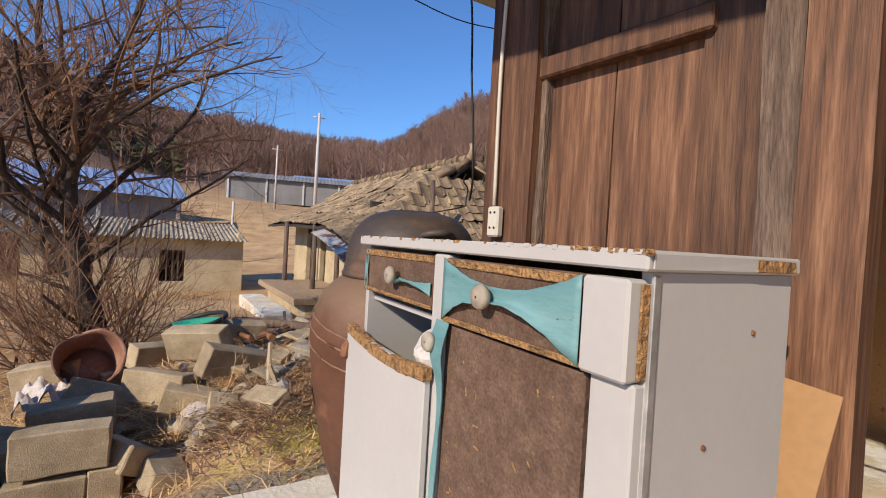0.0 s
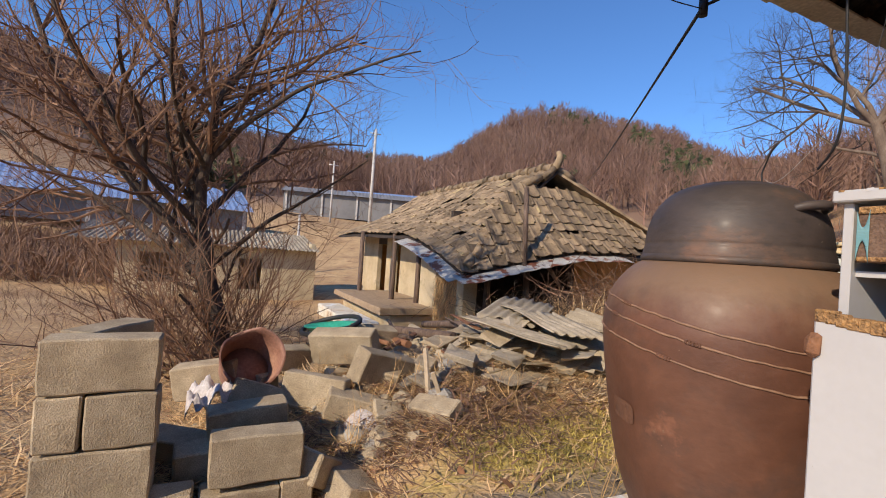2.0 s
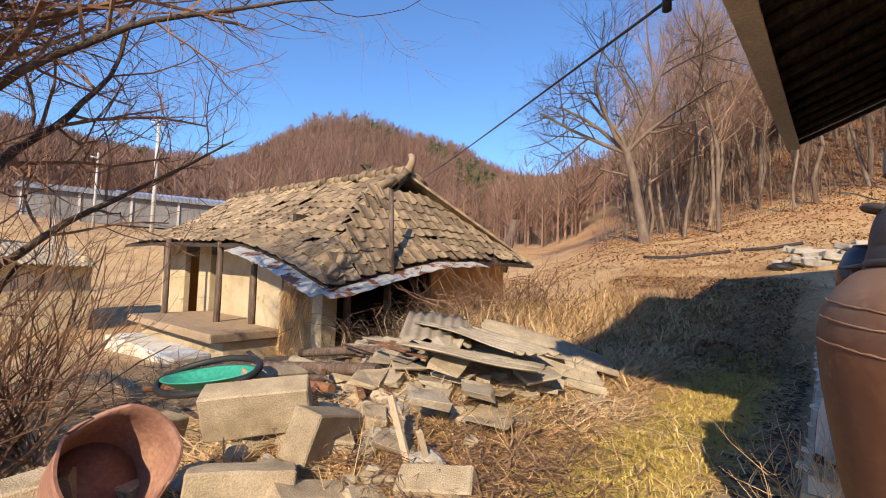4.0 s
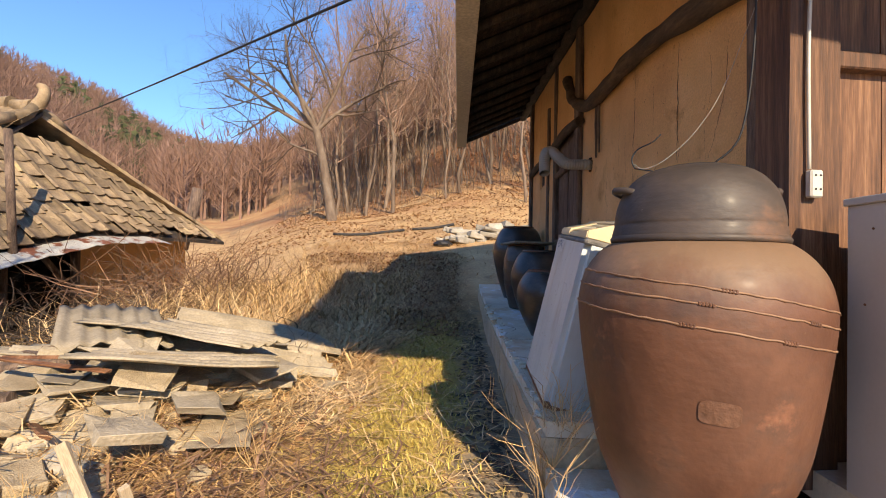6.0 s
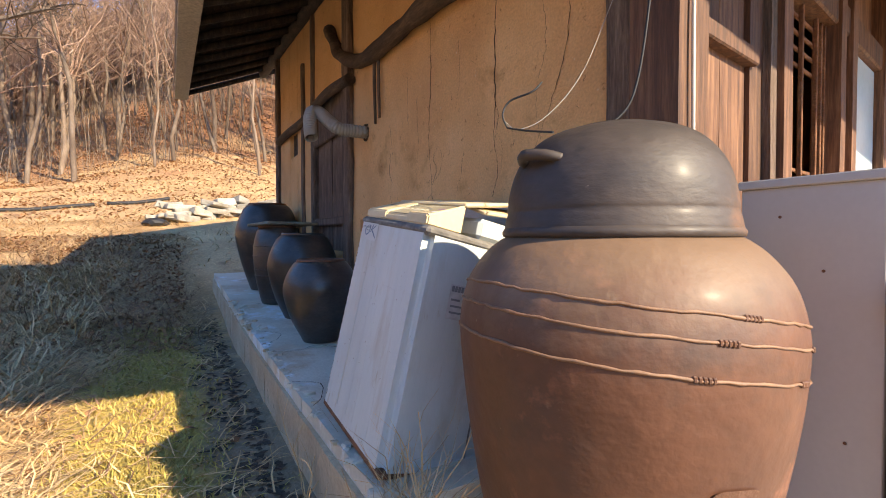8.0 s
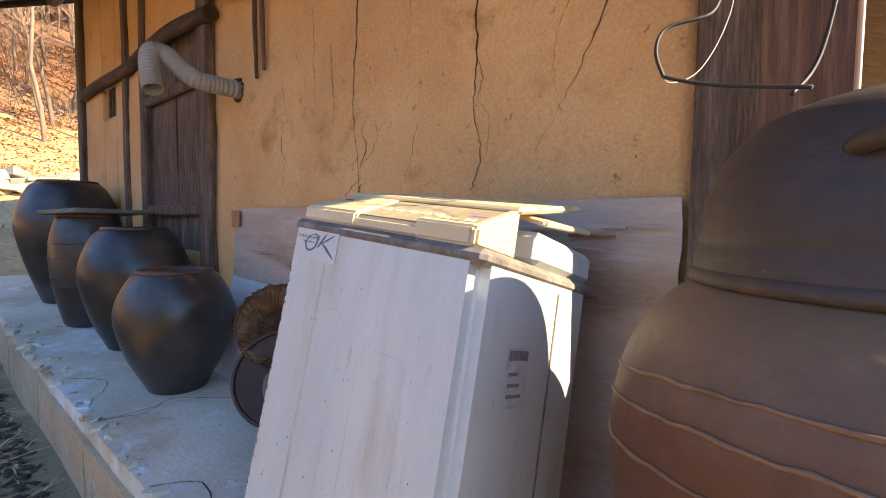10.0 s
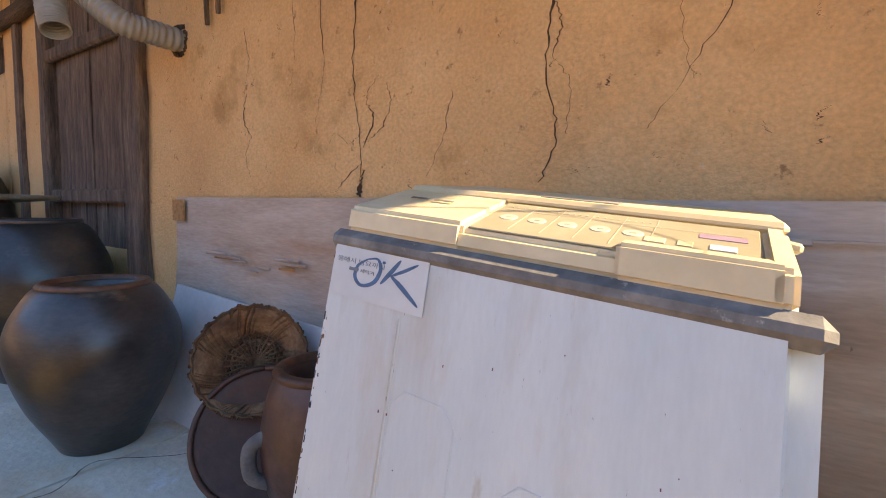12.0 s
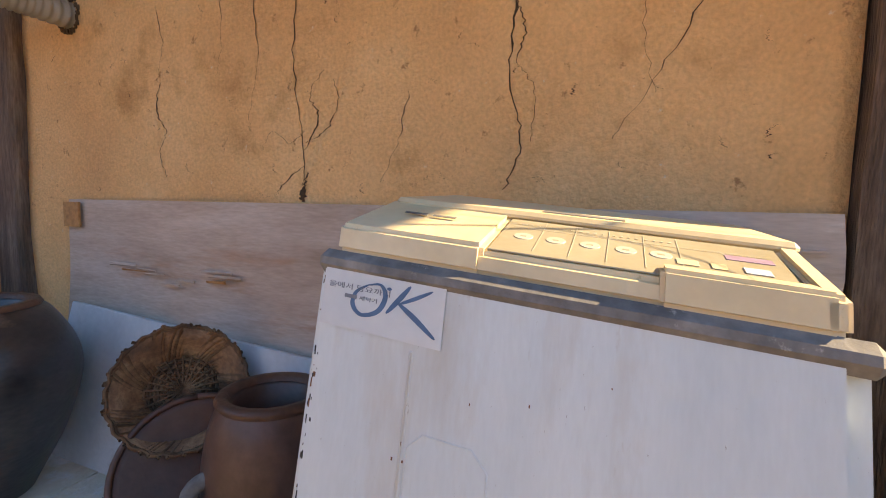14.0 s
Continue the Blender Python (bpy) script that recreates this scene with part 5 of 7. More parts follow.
plyw = thing("plywood_sheet", "delaminating grey-brown plywood sheet against the mud wall", "board")
def ply_sheet(y0, y1, z0, z1, x_top, x_bot, seed):
    ny, nz = 60, 14
    verts, faces = [], []
    for s in (0, 1):
        for j in range(nz + 1):
            for i in range(ny + 1):
                u, v = i / ny, j / nz
                y = y0 + (y1 - y0) * u
                z = z0 + (z1 - z0) * v
                if i == 0:
                    y -= 0.02 * noise.noise((z * 18, seed, 0)) + 0.02 * noise.noise((z * 40, seed, 4))
                if j == 0:
                    z += 0.02 * noise.noise((y * 6, seed, 2))
                x = x_bot + (x_top - x_bot) * v + 0.012 * noise.noise((y * 1.5, z * 3, seed)) + 0.008 * s
                verts.append((x, y, z))
    n = (ny + 1) * (nz + 1)
    for j in range(nz):
        for i in range(ny):
            a = j * (ny + 1) + i
            faces += [(a, a + ny + 1, a + ny + 2, a + 1), (n + a, n + a + 1, n + a + ny + 2, n + a + ny + 1)]
    for i in range(ny):
        a, b = i, nz * (ny + 1) + i
        faces += [(a, a + 1, n + a + 1, n + a), (b, n + b, n + b + 1, b + 1)]
    for j in range(nz):
        a, b = j * (ny + 1), j * (ny + 1) + ny
        faces += [(a, n + a, n + a + ny + 1, a + ny + 1), (b, b + ny + 1, n + b + ny + 1, n + b)]
    return raw("sheet", verts, faces, PLY, plyw)
ply_sheet(1.27, 3.7, PZ + 0.005, 1.435, WX - 0.03, WX - 0.1, 1)
part("patch", newbox(WX - 0.06, WX - 0.05, 3.61, 3.7, 1.33, 1.425, 0.001), PATCH, plyw, "orange-brown bare patch")
for k in range(26):
    y, z = random.uniform(1.3, 1.75), random.uniform(1.12, 1.36)
    if k > 16:
        y, z = random.uniform(2.75, 3.3), random.uniform(1.14, 1.2)
    L = random.uniform(0.05, 0.16)
    xx = WX - 0.1 + 0.07 * (z - PZ) / 0.93 - 0.014
    part("splinter", newbox(xx - 0.004, xx, y, y + L, z, z + random.uniform(0.004, 0.012), 0.001, m=None, jit=0.003), PATCH if k % 4 == 0 else PLY, plyw)

# vent hose
hose = thing("vent_hose", "grey corrugated flexible hose from a hole in the wall", "hose")
line = curve3([(-1.12, 3.71, 2.14), (-1.28, 3.71, 2.14), (-1.4, 3.73, 2.15), (-1.46, 3.82, 2.23), (-1.5, 3.9, 2.3), (-1.55, 3.93, 2.31), (-1.58, 3.9, 2.25), (-1.59, 3.85, 2.13), (-1.59, 3.82, 2.07)], 36)
part("hose_body", newtube(line, [0.0465 + (0.006 if i % 6 < 3 else 0.0) for i in range(len(line))], 16, caps=False), DUCT, hose)
bm = bmesh.new()
for k in range(22):
    a = 2 * math.pi * k / 22
    r = 0.062 + 0.014 * noise.noise((math.cos(a) * 2, math.sin(a) * 2, 1))
    box(bm, WX - 0.008, WX + 0.005, 3.71 + r * math.cos(a) - 0.008, 3.71 + r * math.cos(a) + 0.008, 2.14 + r * math.sin(a) - 0.01, 2.14 + r * math.sin(a) + 0.01, 0.003, jit=0.004)
part("broken_edge", bm, CRACK, hose)

for y, z in ((3.44, 2.15), (3.36, 2.18)):
    s = thing("hanging_stick", "grey stick hanging from the crooked beam", "stick", group="sticks on the wall")
    part("stick", newtube([(WX - 0.03, y + 0.02, 2.74), (WX - 0.035, y + 0.005, 2.45), (WX - 0.03, y, z)], [0.012, 0.014, 0.01], 7), POST, s)

wire = thing("loose_wire", "black and white wires dangling over the jar lid", "wire")
part("black_wire", newtube(curve3([(-1.5, 0.6, 3.1), (-1.38, 0.9, 2.5), (-1.36, 0.96, 2.0), (-1.38, 1.0, 1.7), (-1.45, 1.04, 1.6)], 8), 0.004, 6), BLACK, wire)
part("white_wire", newtube(curve3([(-1.24, 1.0, 2.45), (-1.35, 1.13, 1.98), (-1.46, 1.14, 1.77), (-1.58, 1.16, 1.64), (-1.66, 1.19, 1.6), (-1.7, 1.2, 1.62)], 8), 0.0011, 6), DUCT, wire)
part("black_wire", newtube(curve3([(-1.7, 1.19, 1.6), (-1.71, 1.2, 1.64), (-1.69, 1.19, 1.68), (-1.65, 1.14, 1.7), (-1.62, 1.13, 1.73)], 8), 0.003, 6), BLACK, wire)
part("black_wire", newtube(curve3([(-1.7, 1.19, 1.6), (-1.68, 1.14, 1.585), (-1.68, 1.08, 1.57), (-1.7, 1.0, 1.55)], 6), 0.003, 6), BLACK, wire)

power = thing("power_line", "black service cable from the eave to a distant pole", "cable")
a, b = Vector((-2.8, 2.3, 3.12)), Vector((-25, 21.9, 6.9))
part("cable", newtube([a.lerp(b, t) + Vector((0, 0, -0.5 * t * (1 - t))) for t in np.linspace(0, 1, 26)], 0.013, 6), BLACK, power)
part("bracket", newtube([(-2.46, 2.5, 3.2), (-2.6, 2.4, 3.18), (-2.8, 2.3, 3.12)], 0.012, 6), BLACK, power)
part("insulator", newtube([(-2.8, 2.3, 3.05), (-2.8, 2.3, 3.18)], 0.03, 10), BLACK, power)
part("drop_cable", newtube(curve3([(-2.8, 2.3, 3.1), (-2.7, 1.7, 2.98), (-2.55, 1.0, 2.97), (-2.46, 0.4, 3.04)], 6), 0.004, 6), BLACK, power)

st_bm = newbox(-0.09, 0.09, -0.06, 0.06, 0, 0.075, 0.012, jit=0.012)
stone = part("support_stone", st_bm, STONE, None)
stone.matrix_basis = pose(-1.85, 1.96, PZ + 0.003, 0, 0, 25)
tagged(stone, "flat stone wedged under the washing machine", "stone")

for z, r in ((0.3, 0.226), (0.36, 0.233), (0.5, 0.243), (0.6, 0.238)):
    part("ridge", newtube([((r + 0.001) * math.cos(a), (r + 0.001) * math.sin(a), z) for a in np.linspace(0, 2 * math.pi, 49)], 0.004, 5, caps=False), ONGGIDARK, potc)

# ---- trees ----
def grow(rng, p, d, length, r, depth, lines, up=0.25, spread=0.7, kids=(3, 5), wander=0.25, taper=0.55, shrink=0.62):
    """Adds one limb, then its side limbs, to lines."""
    n = 5 if depth > 0 else 4
    pts, rad, q, v = [p.copy()], [r], p.copy(), d.copy()
    for k in range(n):
        v = (v + Vector((rng.uniform(-1, 1), rng.uniform(-1, 1), rng.uniform(-1, 1))) * wander + Vector((0, 0, up * 0.35))).normalized()
        q = q + v * (length / n)
        pts.append(q.copy())
        rad.append(r * (1 - (1 - taper) * (k + 1) / n) if depth else r * (1 - 0.8 * (k + 1) / n))
    lines.append((pts, rad))
    if depth <= 0:
        return
    for k in range(rng.randint(*kids)):
        t = rng.uniform(0.3, 1.0)
        i = min(n - 1, int(t * n))
        base = pts[i].lerp(pts[i + 1], t * n - i)
        ax = (pts[i + 1] - pts[i]).normalized()
        side = ax.orthogonal().normalized()
        side.rotate(Matrix.Rotation(rng.uniform(0, 6.28), 3, ax))
        nd = (ax * (1 - spread * 0.5) + side * spread).normalized()
        grow(rng, base, nd, length * shrink * rng.uniform(0.7, 1.2), rad[i] * rng.uniform(0.4, 0.65), depth - 1, lines, up, spread, kids, wander, taper, shrink)


def line_mesh(lines, low, high):
    """Tapered tubes for the limbs whose foot radius lies between low and high."""
    verts, faces = [], []
    for pts, rad in lines:
        if not low <= rad[0] < high:
            continue
        seg = 8 if rad[0] > 0.06 else (5 if rad[0] > 0.015 else 3)
        side = None
        for i, p in enumerate(pts):
            d = (pts[min(i + 1, len(pts) - 1)] - pts[max(i - 1, 0)]).normalized()
            side = d.orthogonal().normalized() if side is None else (side - d * side.dot(d)).normalized()
            upv = d.cross(side)
            o = len(verts)
            for k in range(seg):
                a = 2 * math.pi * k / seg
                verts.append(tuple(p + rad[i] * (math.cos(a) * side + math.sin(a) * upv)))
            if i:
                for k in range(seg):
                    k2 = (k + 1) % seg
                    faces.append((o - seg + k, o - seg + k2, o + k2, o + k))
    return verts, faces


def tree_thing(name, label, lines, at, thick, bark, twig, group=""):
    th = thing(name, label, "tree", at, group)
    v, f = line_mesh(lines, thick, 9)
    raw("trunk", v, f, bark, th, True)
    v, f = line_mesh(lines, 0, thick)
    if f:
        raw("crown", v, f, twig, th)
    return th


rng = random.Random(5)
lines = []
RIGHT, AWAY = Vector((0.46, 0.89, 0)), Vector((-0.89, 0.46, 0))


def limb(points, r0, r1, kids, reach, depth=2):
    """A main limb through (across, away, up) points, set with side branches that thin out towards its tip."""
    line = curve3([RIGHT * a + AWAY * b + Vector((0, 0, c)) for a, b, c in points], 5)
    line = [p + Vector((noise.noise(p * 1.7), noise.noise(p * 1.7 + Vector((5, 0, 0))), 0)) * 0.07 for p in line]
    n = len(line) - 1
    rad = [r0 + (r1 - r0) * k / n for k in range(n + 1)]
    lines.append((line, rad))
    for k in range(kids):
        t = 0.22 + 0.78 * (k + rng.random()) / kids
        i = min(n - 1, int(t * n))
        ax = (line[i + 1] - line[i]).normalized()
        side = ax.orthogonal().normalized()
        side.rotate(Matrix.Rotation(rng.uniform(0, 6.28), 3, ax))
        d = (ax * 0.55 + side * 0.85 + Vector((0, 0, 0.15))).normalized()
        grow(rng, line[i], d, reach * rng.uniform(0.6, 1.25) * (1.15 - 0.5 * t), min(rad[i] * 0.6, 0.03) * rng.uniform(0.7, 1.1), depth, lines, 0.2, 0.75, (5, 7), 0.26, 0.45, 0.62)


limb([(0, 0, -0.15), (-0.04, 0, 0.5), (-0.2, 0.02, 1.0), (-0.33, 0, 1.5)], 0.125, 0.095, 5, 0.8)
limb([(-0.33, 0, 1.45), (-0.5, 0.1, 2.2), (-0.8, 0.1, 3.2), (-0.95, 0.3, 4.6)], 0.075, 0.02, 26, 1.5)
limb([(-0.33, 0, 1.45), (-0.22, -0.1, 2.2), (-0.1, -0.2, 2.8), (0.2, -0.1, 3.5), (0.45, 0, 4.6)], 0.07, 0.018, 20, 1.5)
limb([(-0.28, 0, 1.2), (-0.9, -0.3, 2.0), (-1.6, -0.4, 2.9), (-2.2, -0.5, 4.2)], 0.065, 0.016, 26, 1.5)
limb([(-0.22, 0, 1.0), (-1.2, 0.3, 1.55), (-2.2, 0.4, 2.05), (-3.2, 0.3, 2.7)], 0.06, 0.012, 26, 1.4)
limb([(-0.2, -0.1, 2.3), (0.5, -0.3, 2.85), (1.2, -0.5, 3.15), (2.0, -0.7, 3.35)], 0.035, 0.007, 11, 1.1)
limb([(-0.3, 0, 1.6), (-0.2, 0.8, 2.3), (0.1, 1.5, 3.1), (0.3, 1.9, 4.1)], 0.05, 0.014, 18, 1.4)
limb([(-0.3, 0, 1.5), (-0.5, -0.8, 2.2), (-0.8, -1.3, 3.0), (-0.9, -1.6, 3.8)], 0.045, 0.012, 18, 1.4)
limb([(-0.25, 0, 1.1), (0.3, 0.3, 1.7), (0.8, 0.5, 2.1), (1.4, 0.4, 2.5)], 0.035, 0.008, 10, 1.0)
for k in range(120):
    a = rng.uniform(0, 6.28)
    s = rng.uniform(0.3, 1.4)
    grow(rng, Vector((rng.uniform(-0.35, 0.35), rng.uniform(-0.7, 0.4), 0.0)), Vector((s * math.cos(a), s * math.sin(a) - 0.2, rng.uniform(0.5, 1.4))), rng.uniform(0.9, 2.0), rng.uniform(0.005, 0.012), 2, lines, 0.18, 0.6, (3, 4), 0.26, 0.5, 0.6)
tree_thing("yard_tree", "bare dark-limbed fruit tree with tangled reddish shoots", lines, pose(-6.25, -0.55, ground_z(-6.25, -0.55)), 0.028, BARK, TWIG)

# wide leaning oak on the slope
rng = random.Random(11)
lines = []
trunk = [Vector(v) for v in ((0.5, 0, -0.3), (0.2, 0, 1.6), (-0.15, 0, 3.4), (-0.55, 0, 5.0))]
lines.append((trunk, [0.3, 0.25, 0.22, 0.2]))
for d, L in (((-1.0, 0.0, 0.25), 4.6), ((-0.9, 0.1, 0.55), 4.2), ((-0.5, -0.4, 0.9), 4.2), ((0.2, 0.3, 1), 4.6), ((0.8, -0.1, 0.7), 3.6), ((-0.2, 0.5, 1.0), 4.0)):
    grow(rng, Vector((-0.5, 0, 4.8)), Vector(d).normalized(), L * 1.3, 0.12, 4, lines, 0.14, 0.8, (5, 6), 0.24, 0.5, 0.6)
grow(rng, Vector((-0.15, 0, 3.4)), Vector((-0.9, 0.2, 0.4)), 3.8, 0.08, 4, lines, 0.1, 0.75, (4, 6), 0.24, 0.5, 0.6)
ox, oy = -9.7, 23.9
tree_thing("oak_tree", "leaning bare oak with a wide grey crown", lines, pose(ox, oy, ground_z(ox, oy)), 0.05, GREYBARK, BARK)

# slender bare trees of the hillside
models = []
for k in range(5):
    rng = random.Random(40 + k)
    lines = []
    h = 9.5 + 1.2 * k
    pts = [Vector((0, 0, -0.3))]
    for j in range(8):
        pts.append(pts[-1] + Vector((rng.uniform(-0.28, 0.28), rng.uniform(-0.28, 0.28), h / 8)))
    lines.append((pts, [0.085 * (1 - 0.85 * j / 8) for j in range(9)]))
    for j in range(30):
        t = rng.uniform(0.28, 0.98)
        i = min(7, int(t * 8))
        a = rng.uniform(0, 6.28)
        grow(rng, pts[i].lerp(pts[i + 1], t * 8 - i), Vector((math.cos(a) * 0.8, math.sin(a) * 0.8, 0.75)).normalized(), rng.uniform(1.5, 3.4) * (1.2 - 0.6 * t), 0.034 * (1.15 - t), 2, lines, 0.28, 0.7, (3, 5), 0.3, 0.5, 0.6)
    models.append(lines)
rng = random.Random(77)
templates = {}
placed = 0
spots = []
while placed < 235:
    az, r = radians(rng.uniform(48, 108)), rng.uniform(21, 62)
    x, y = -2.4 + r * math.cos(az), r * math.sin(az)
    lim = 25 if math.degrees(az) > 86 else 21.5 + 4 * rng.random()
    if r < lim or math.hypot(x - ox, y - oy) < 2.0 or any(math.hypot(x - q[0], y - q[1]) < 1.4 for q in spots):
        continue
    spots.append((x, y))
    k = rng.randint(0, 4)
    m = pose(x, y, ground_z(x, y), rng.uniform(-9, 9), rng.uniform(-9, 9), rng.uniform(0, 360)) @ Matrix.Scale(rng.uniform(0.75, 1.1) * (1.25 if 86 < math.degrees(az) < 105 else 1.0), 4)
    if k not in templates:
        templates[k] = tree_thing("bare_tree", "slender leafless grey tree on the slope", models[k], m, 0.03, GREYBARK, SHOOT, "trees on the slope")
    else:
        copy_thing(templates[k], m)
    placed += 1


def far_woods():
    """Leafless woods that cover the hills: stems with upswept twigs."""
    rg = np.random.default_rng(3)
    verts, faces, pv, pf = [], [], [], []
    tries = 0
    count = 0
    while count < 9500 and tries < 40000:
        tries += 1
        az = rg.uniform(30, 212)
        r = 62 + 150 * rg.uniform(0, 1) ** 0.8
        if az < 108:
            r = 52 + 70 * rg.uniform(0, 1)
        elif az < 124:
            r = 48 + 160 * rg.uniform(0, 1) ** 0.9
        elif r < 78:
            if rg.uniform() < 0.75:
                continue
        a = math.radians(az)
        x, y = -2.4 + r * math.cos(a), r * math.sin(a)
        z = ground_z(x, y)
        h = rg.uniform(5.5, 9.5)
        count += 1
        green = noise.noise((x / 30, y / 30, 5.5)) > 0.34 and rg.uniform() < 0.55
        if green:
            V, F, n, w0 = pv, pf, 22, 0.5
        else:
            V, F, n, w0 = verts, faces, 22, 0.045 + 0.0003 * r
        t = rg.uniform(0, 6.28)
        s = 0.1 + 0.0007 * r
        o = len(V)
        V += [(x - s * math.cos(t), y - s * math.sin(t), z - 0.5), (x + s * math.cos(t), y + s * math.sin(t), z - 0.5), (x, y, z + h)]
        F.append((o, o + 1, o + 2))
        for k in range(n):
            b = rg.uniform(0, 6.28)
            hz = rg.uniform(0.15, 0.95)
            L = (1.05 - hz) * h * 0.34 + 0.5 if green else h * (0.1 + 0.24 * math.sin(math.pi * min(1.0, hz + 0.05)))
            cx, cy = math.cos(b), math.sin(b)
            zz = z + h * hz
            rise = L * (0.9 if not green else 0.05)
            o = len(V)
            V += [(x, y, zz - w0), (x, y, zz + w0), (x + cx * L, y + cy * L, zz + rise)]
            F.append((o, o + 1, o + 2))
            if not green:
                o = len(V)
                V += [(x + cx * L * 0.4 - cy * w0, y + cy * L * 0.4 + cx * w0, zz + rise * 0.3), (x + cx * L * 0.4 + cy * w0, y + cy * L * 0.4 - cx * w0, zz + rise * 0.3), (x + cx * L * 0.9, y + cy * L * 0.9, zz + rise + 0.5)]
                F.append((o, o + 1, o + 2))
    tagged(raw("woods", verts, faces, LARCH), "reddish brown leafless larch woods on the hills", "woods", kind="stuff")
    tagged(raw("pines", pv, pf, PINE), "dark green pines among the bare woods", "woods", kind="stuff")


far_woods()


def blades(name, label, n, place, length, width, lift, material, seed, lean=1.0):
    """Loose dry stalks, each a bent strip, strewn where place() allows."""
    rg = random.Random(seed)
    verts, faces = [], []
    made = 0
    while made < n:
        q = place(rg)
        if q is None:
            continue
        x, y, dz = q
        z = ground_z(x, y) + dz
        a = rg.uniform(0, 6.28)
        L = rg.uniform(*length)
        e = rg.uniform(*lift)
        w = rg.uniform(*width) / 2
        cx, cy = math.cos(a), math.sin(a)
        ce, se = math.cos(e), math.sin(e)
        o = len(verts)
        bend = rg.uniform(-0.4, 0.4)
        mx, my, mz = x + cx * ce * L * 0.5, y + cy * ce * L * 0.5, z + se * L * 0.55
        ex, ey, ez = x + (cx * ce + bend * cy) * L, y + (cy * ce - bend * cx) * L, z + max(0.0, se * L * 0.85)
        verts += [(x - cy * w, y + cx * w, z), (x + cy * w, y - cx * w, z), (mx + cy * w, my - cx * w, mz), (mx - cy * w, my + cx * w, mz), (ex, ey, ez)]
        faces += [(o, o + 1, o + 2, o + 3), (o + 3, o + 2, o + 4)]
        made += 1
    return tagged(raw(name, verts, faces, material), label, "grass", kind="stuff")


def yard(rg):
    x, y = rg.uniform(-9, -2.15), rg.uniform(-2.5, 15)
    if x > -3.1 + 0.1 * math.sin(y * 3) and y < 5.5 and rg.random() < 0.92:
        return None
    if x < -7.0 and y > 2.9:
        return None
    if noise.noise((x * 0.9, y * 0.9, 7)) < -0.15 and rg.random() < 0.7:
        return None
    return x, y, 0.004


def near_yard(rg):
    x, y = rg.uniform(-5.2, -2.15), rg.uniform(-1.0, 6.5)
    if x > -3.08 + 0.1 * math.sin(y * 3) and rg.random() < 0.9:
        return None
    return x, y, 0.004


def brush(rg):
    x, y = rg.gauss(-6.2, 0.8), rg.gauss(6.4, 1.3)
    return x, y, 0.0


def slope_field(rg):
    x, y = rg.uniform(-12, 6), rg.uniform(9, 26)
    return x, y, 0.0


def shaded_yard(rg):
    x, y = rg.uniform(-6.6, -2.4), rg.uniform(5.0, 12.5)
    if noise.noise((x * 0.7, y * 0.7, 3)) < -0.2:
        return None
    return x, y, rg.uniform(0.0, 0.02)


blades("vine_litter", "matted dark dead vines and leaves beside the house", 9000, shaded_yard, (0.08, 0.4), (0.004, 0.009), (-0.1, 0.3), TWIG, 21)
blades("leaf_litter", "brown curled leaves caught in the dead vines", 7000, shaded_yard, (0.03, 0.08), (0.02, 0.05), (0.0, 0.9), LEAF, 22)
blades("stalks", "reddish broken stalks and bark below the rubble", 2600, lambda rg: (rg.gauss(-3.35, 0.33), rg.gauss(0.55, 0.75), rg.uniform(0.0, 0.05)), (0.04, 0.26), (0.004, 0.012), (-0.1, 0.5), TWIG, 23)
blades("stalks", "reddish broken stalks strewn through the straw", 4000, lambda rg: (rg.uniform(-8, -2.6), rg.uniform(-2, 7), rg.uniform(0.0, 0.03)), (0.06, 0.3), (0.003, 0.009), (-0.1, 0.45), TWIG, 24)
blades("straw", "loose dry straw lying over the yard", 26000, yard, (0.1, 0.4), (0.005, 0.011), (-0.05, 0.35), STRAW, 1)
blades("straw", "fine broken straw and stalks by the path", 34000, near_yard, (0.06, 0.26), (0.004, 0.009), (-0.05, 0.5), STRAW, 2)
blades("brush", "tall tangle of dry stalks beside the old house", 12000, brush, (0.3, 1.0), (0.005, 0.01), (-0.2, 1.0), STRAW, 3)
blades("vines", "reddish brown dry vines matted beside the old house", 1500, lambda rg: (rg.gauss(-6.4, 0.7), rg.gauss(6.3, 1.3), rg.uniform(0.0, 0.6)), (0.3, 1.0), (0.005, 0.01), (-0.3, 0.7), TWIG, 11)
blades("rough_grass", "matted tufts of dry grass across the yard", 14000, lambda rg: (rg.uniform(-7.0, -3.3), rg.uniform(3.2, 9.5), 0.0), (0.12, 0.45), (0.006, 0.012), (-0.05, 0.75), STRAW, 12)
blades("rough_grass", "dead brown stems standing in the shaded yard", 2500, lambda rg: (rg.uniform(-6.5, -2.3), rg.uniform(5.0, 12.0), 0.0), (0.1, 0.35), (0.004, 0.008), (0.1, 1.1), TWIG, 13)
blades("dry_weeds", "thin pale weeds at the platform edge by the jar", 90, lambda rg: (rg.gauss(-1.98, 0.03), rg.gauss(1.3, 0.09), PZ - ground_z(-1.98, 1.3)), (0.08, 0.34), (0.002, 0.004), (0.1, 1.2), STRAW, 14)
blades("field_grass", "dry tufted grass on the sloping field", 16000, slope_field, (0.1, 0.34), (0.008, 0.02), (-0.05, 0.6), STRAW, 4)
blades("moss", "yellow green mossy grass beside the platform", 16000, lambda rg: (rg.gauss(-2.72, 0.2), rg.uniform(0.6, 5.8), 0.002), (0.02, 0.07), (0.003, 0.007), (0.1, 1.0), MOSS, 5)


def leaves(rg):
    x, y = rg.uniform(-14, 16), 15 + 31 * rg.random() ** 0.8
    return x, y, 0.0


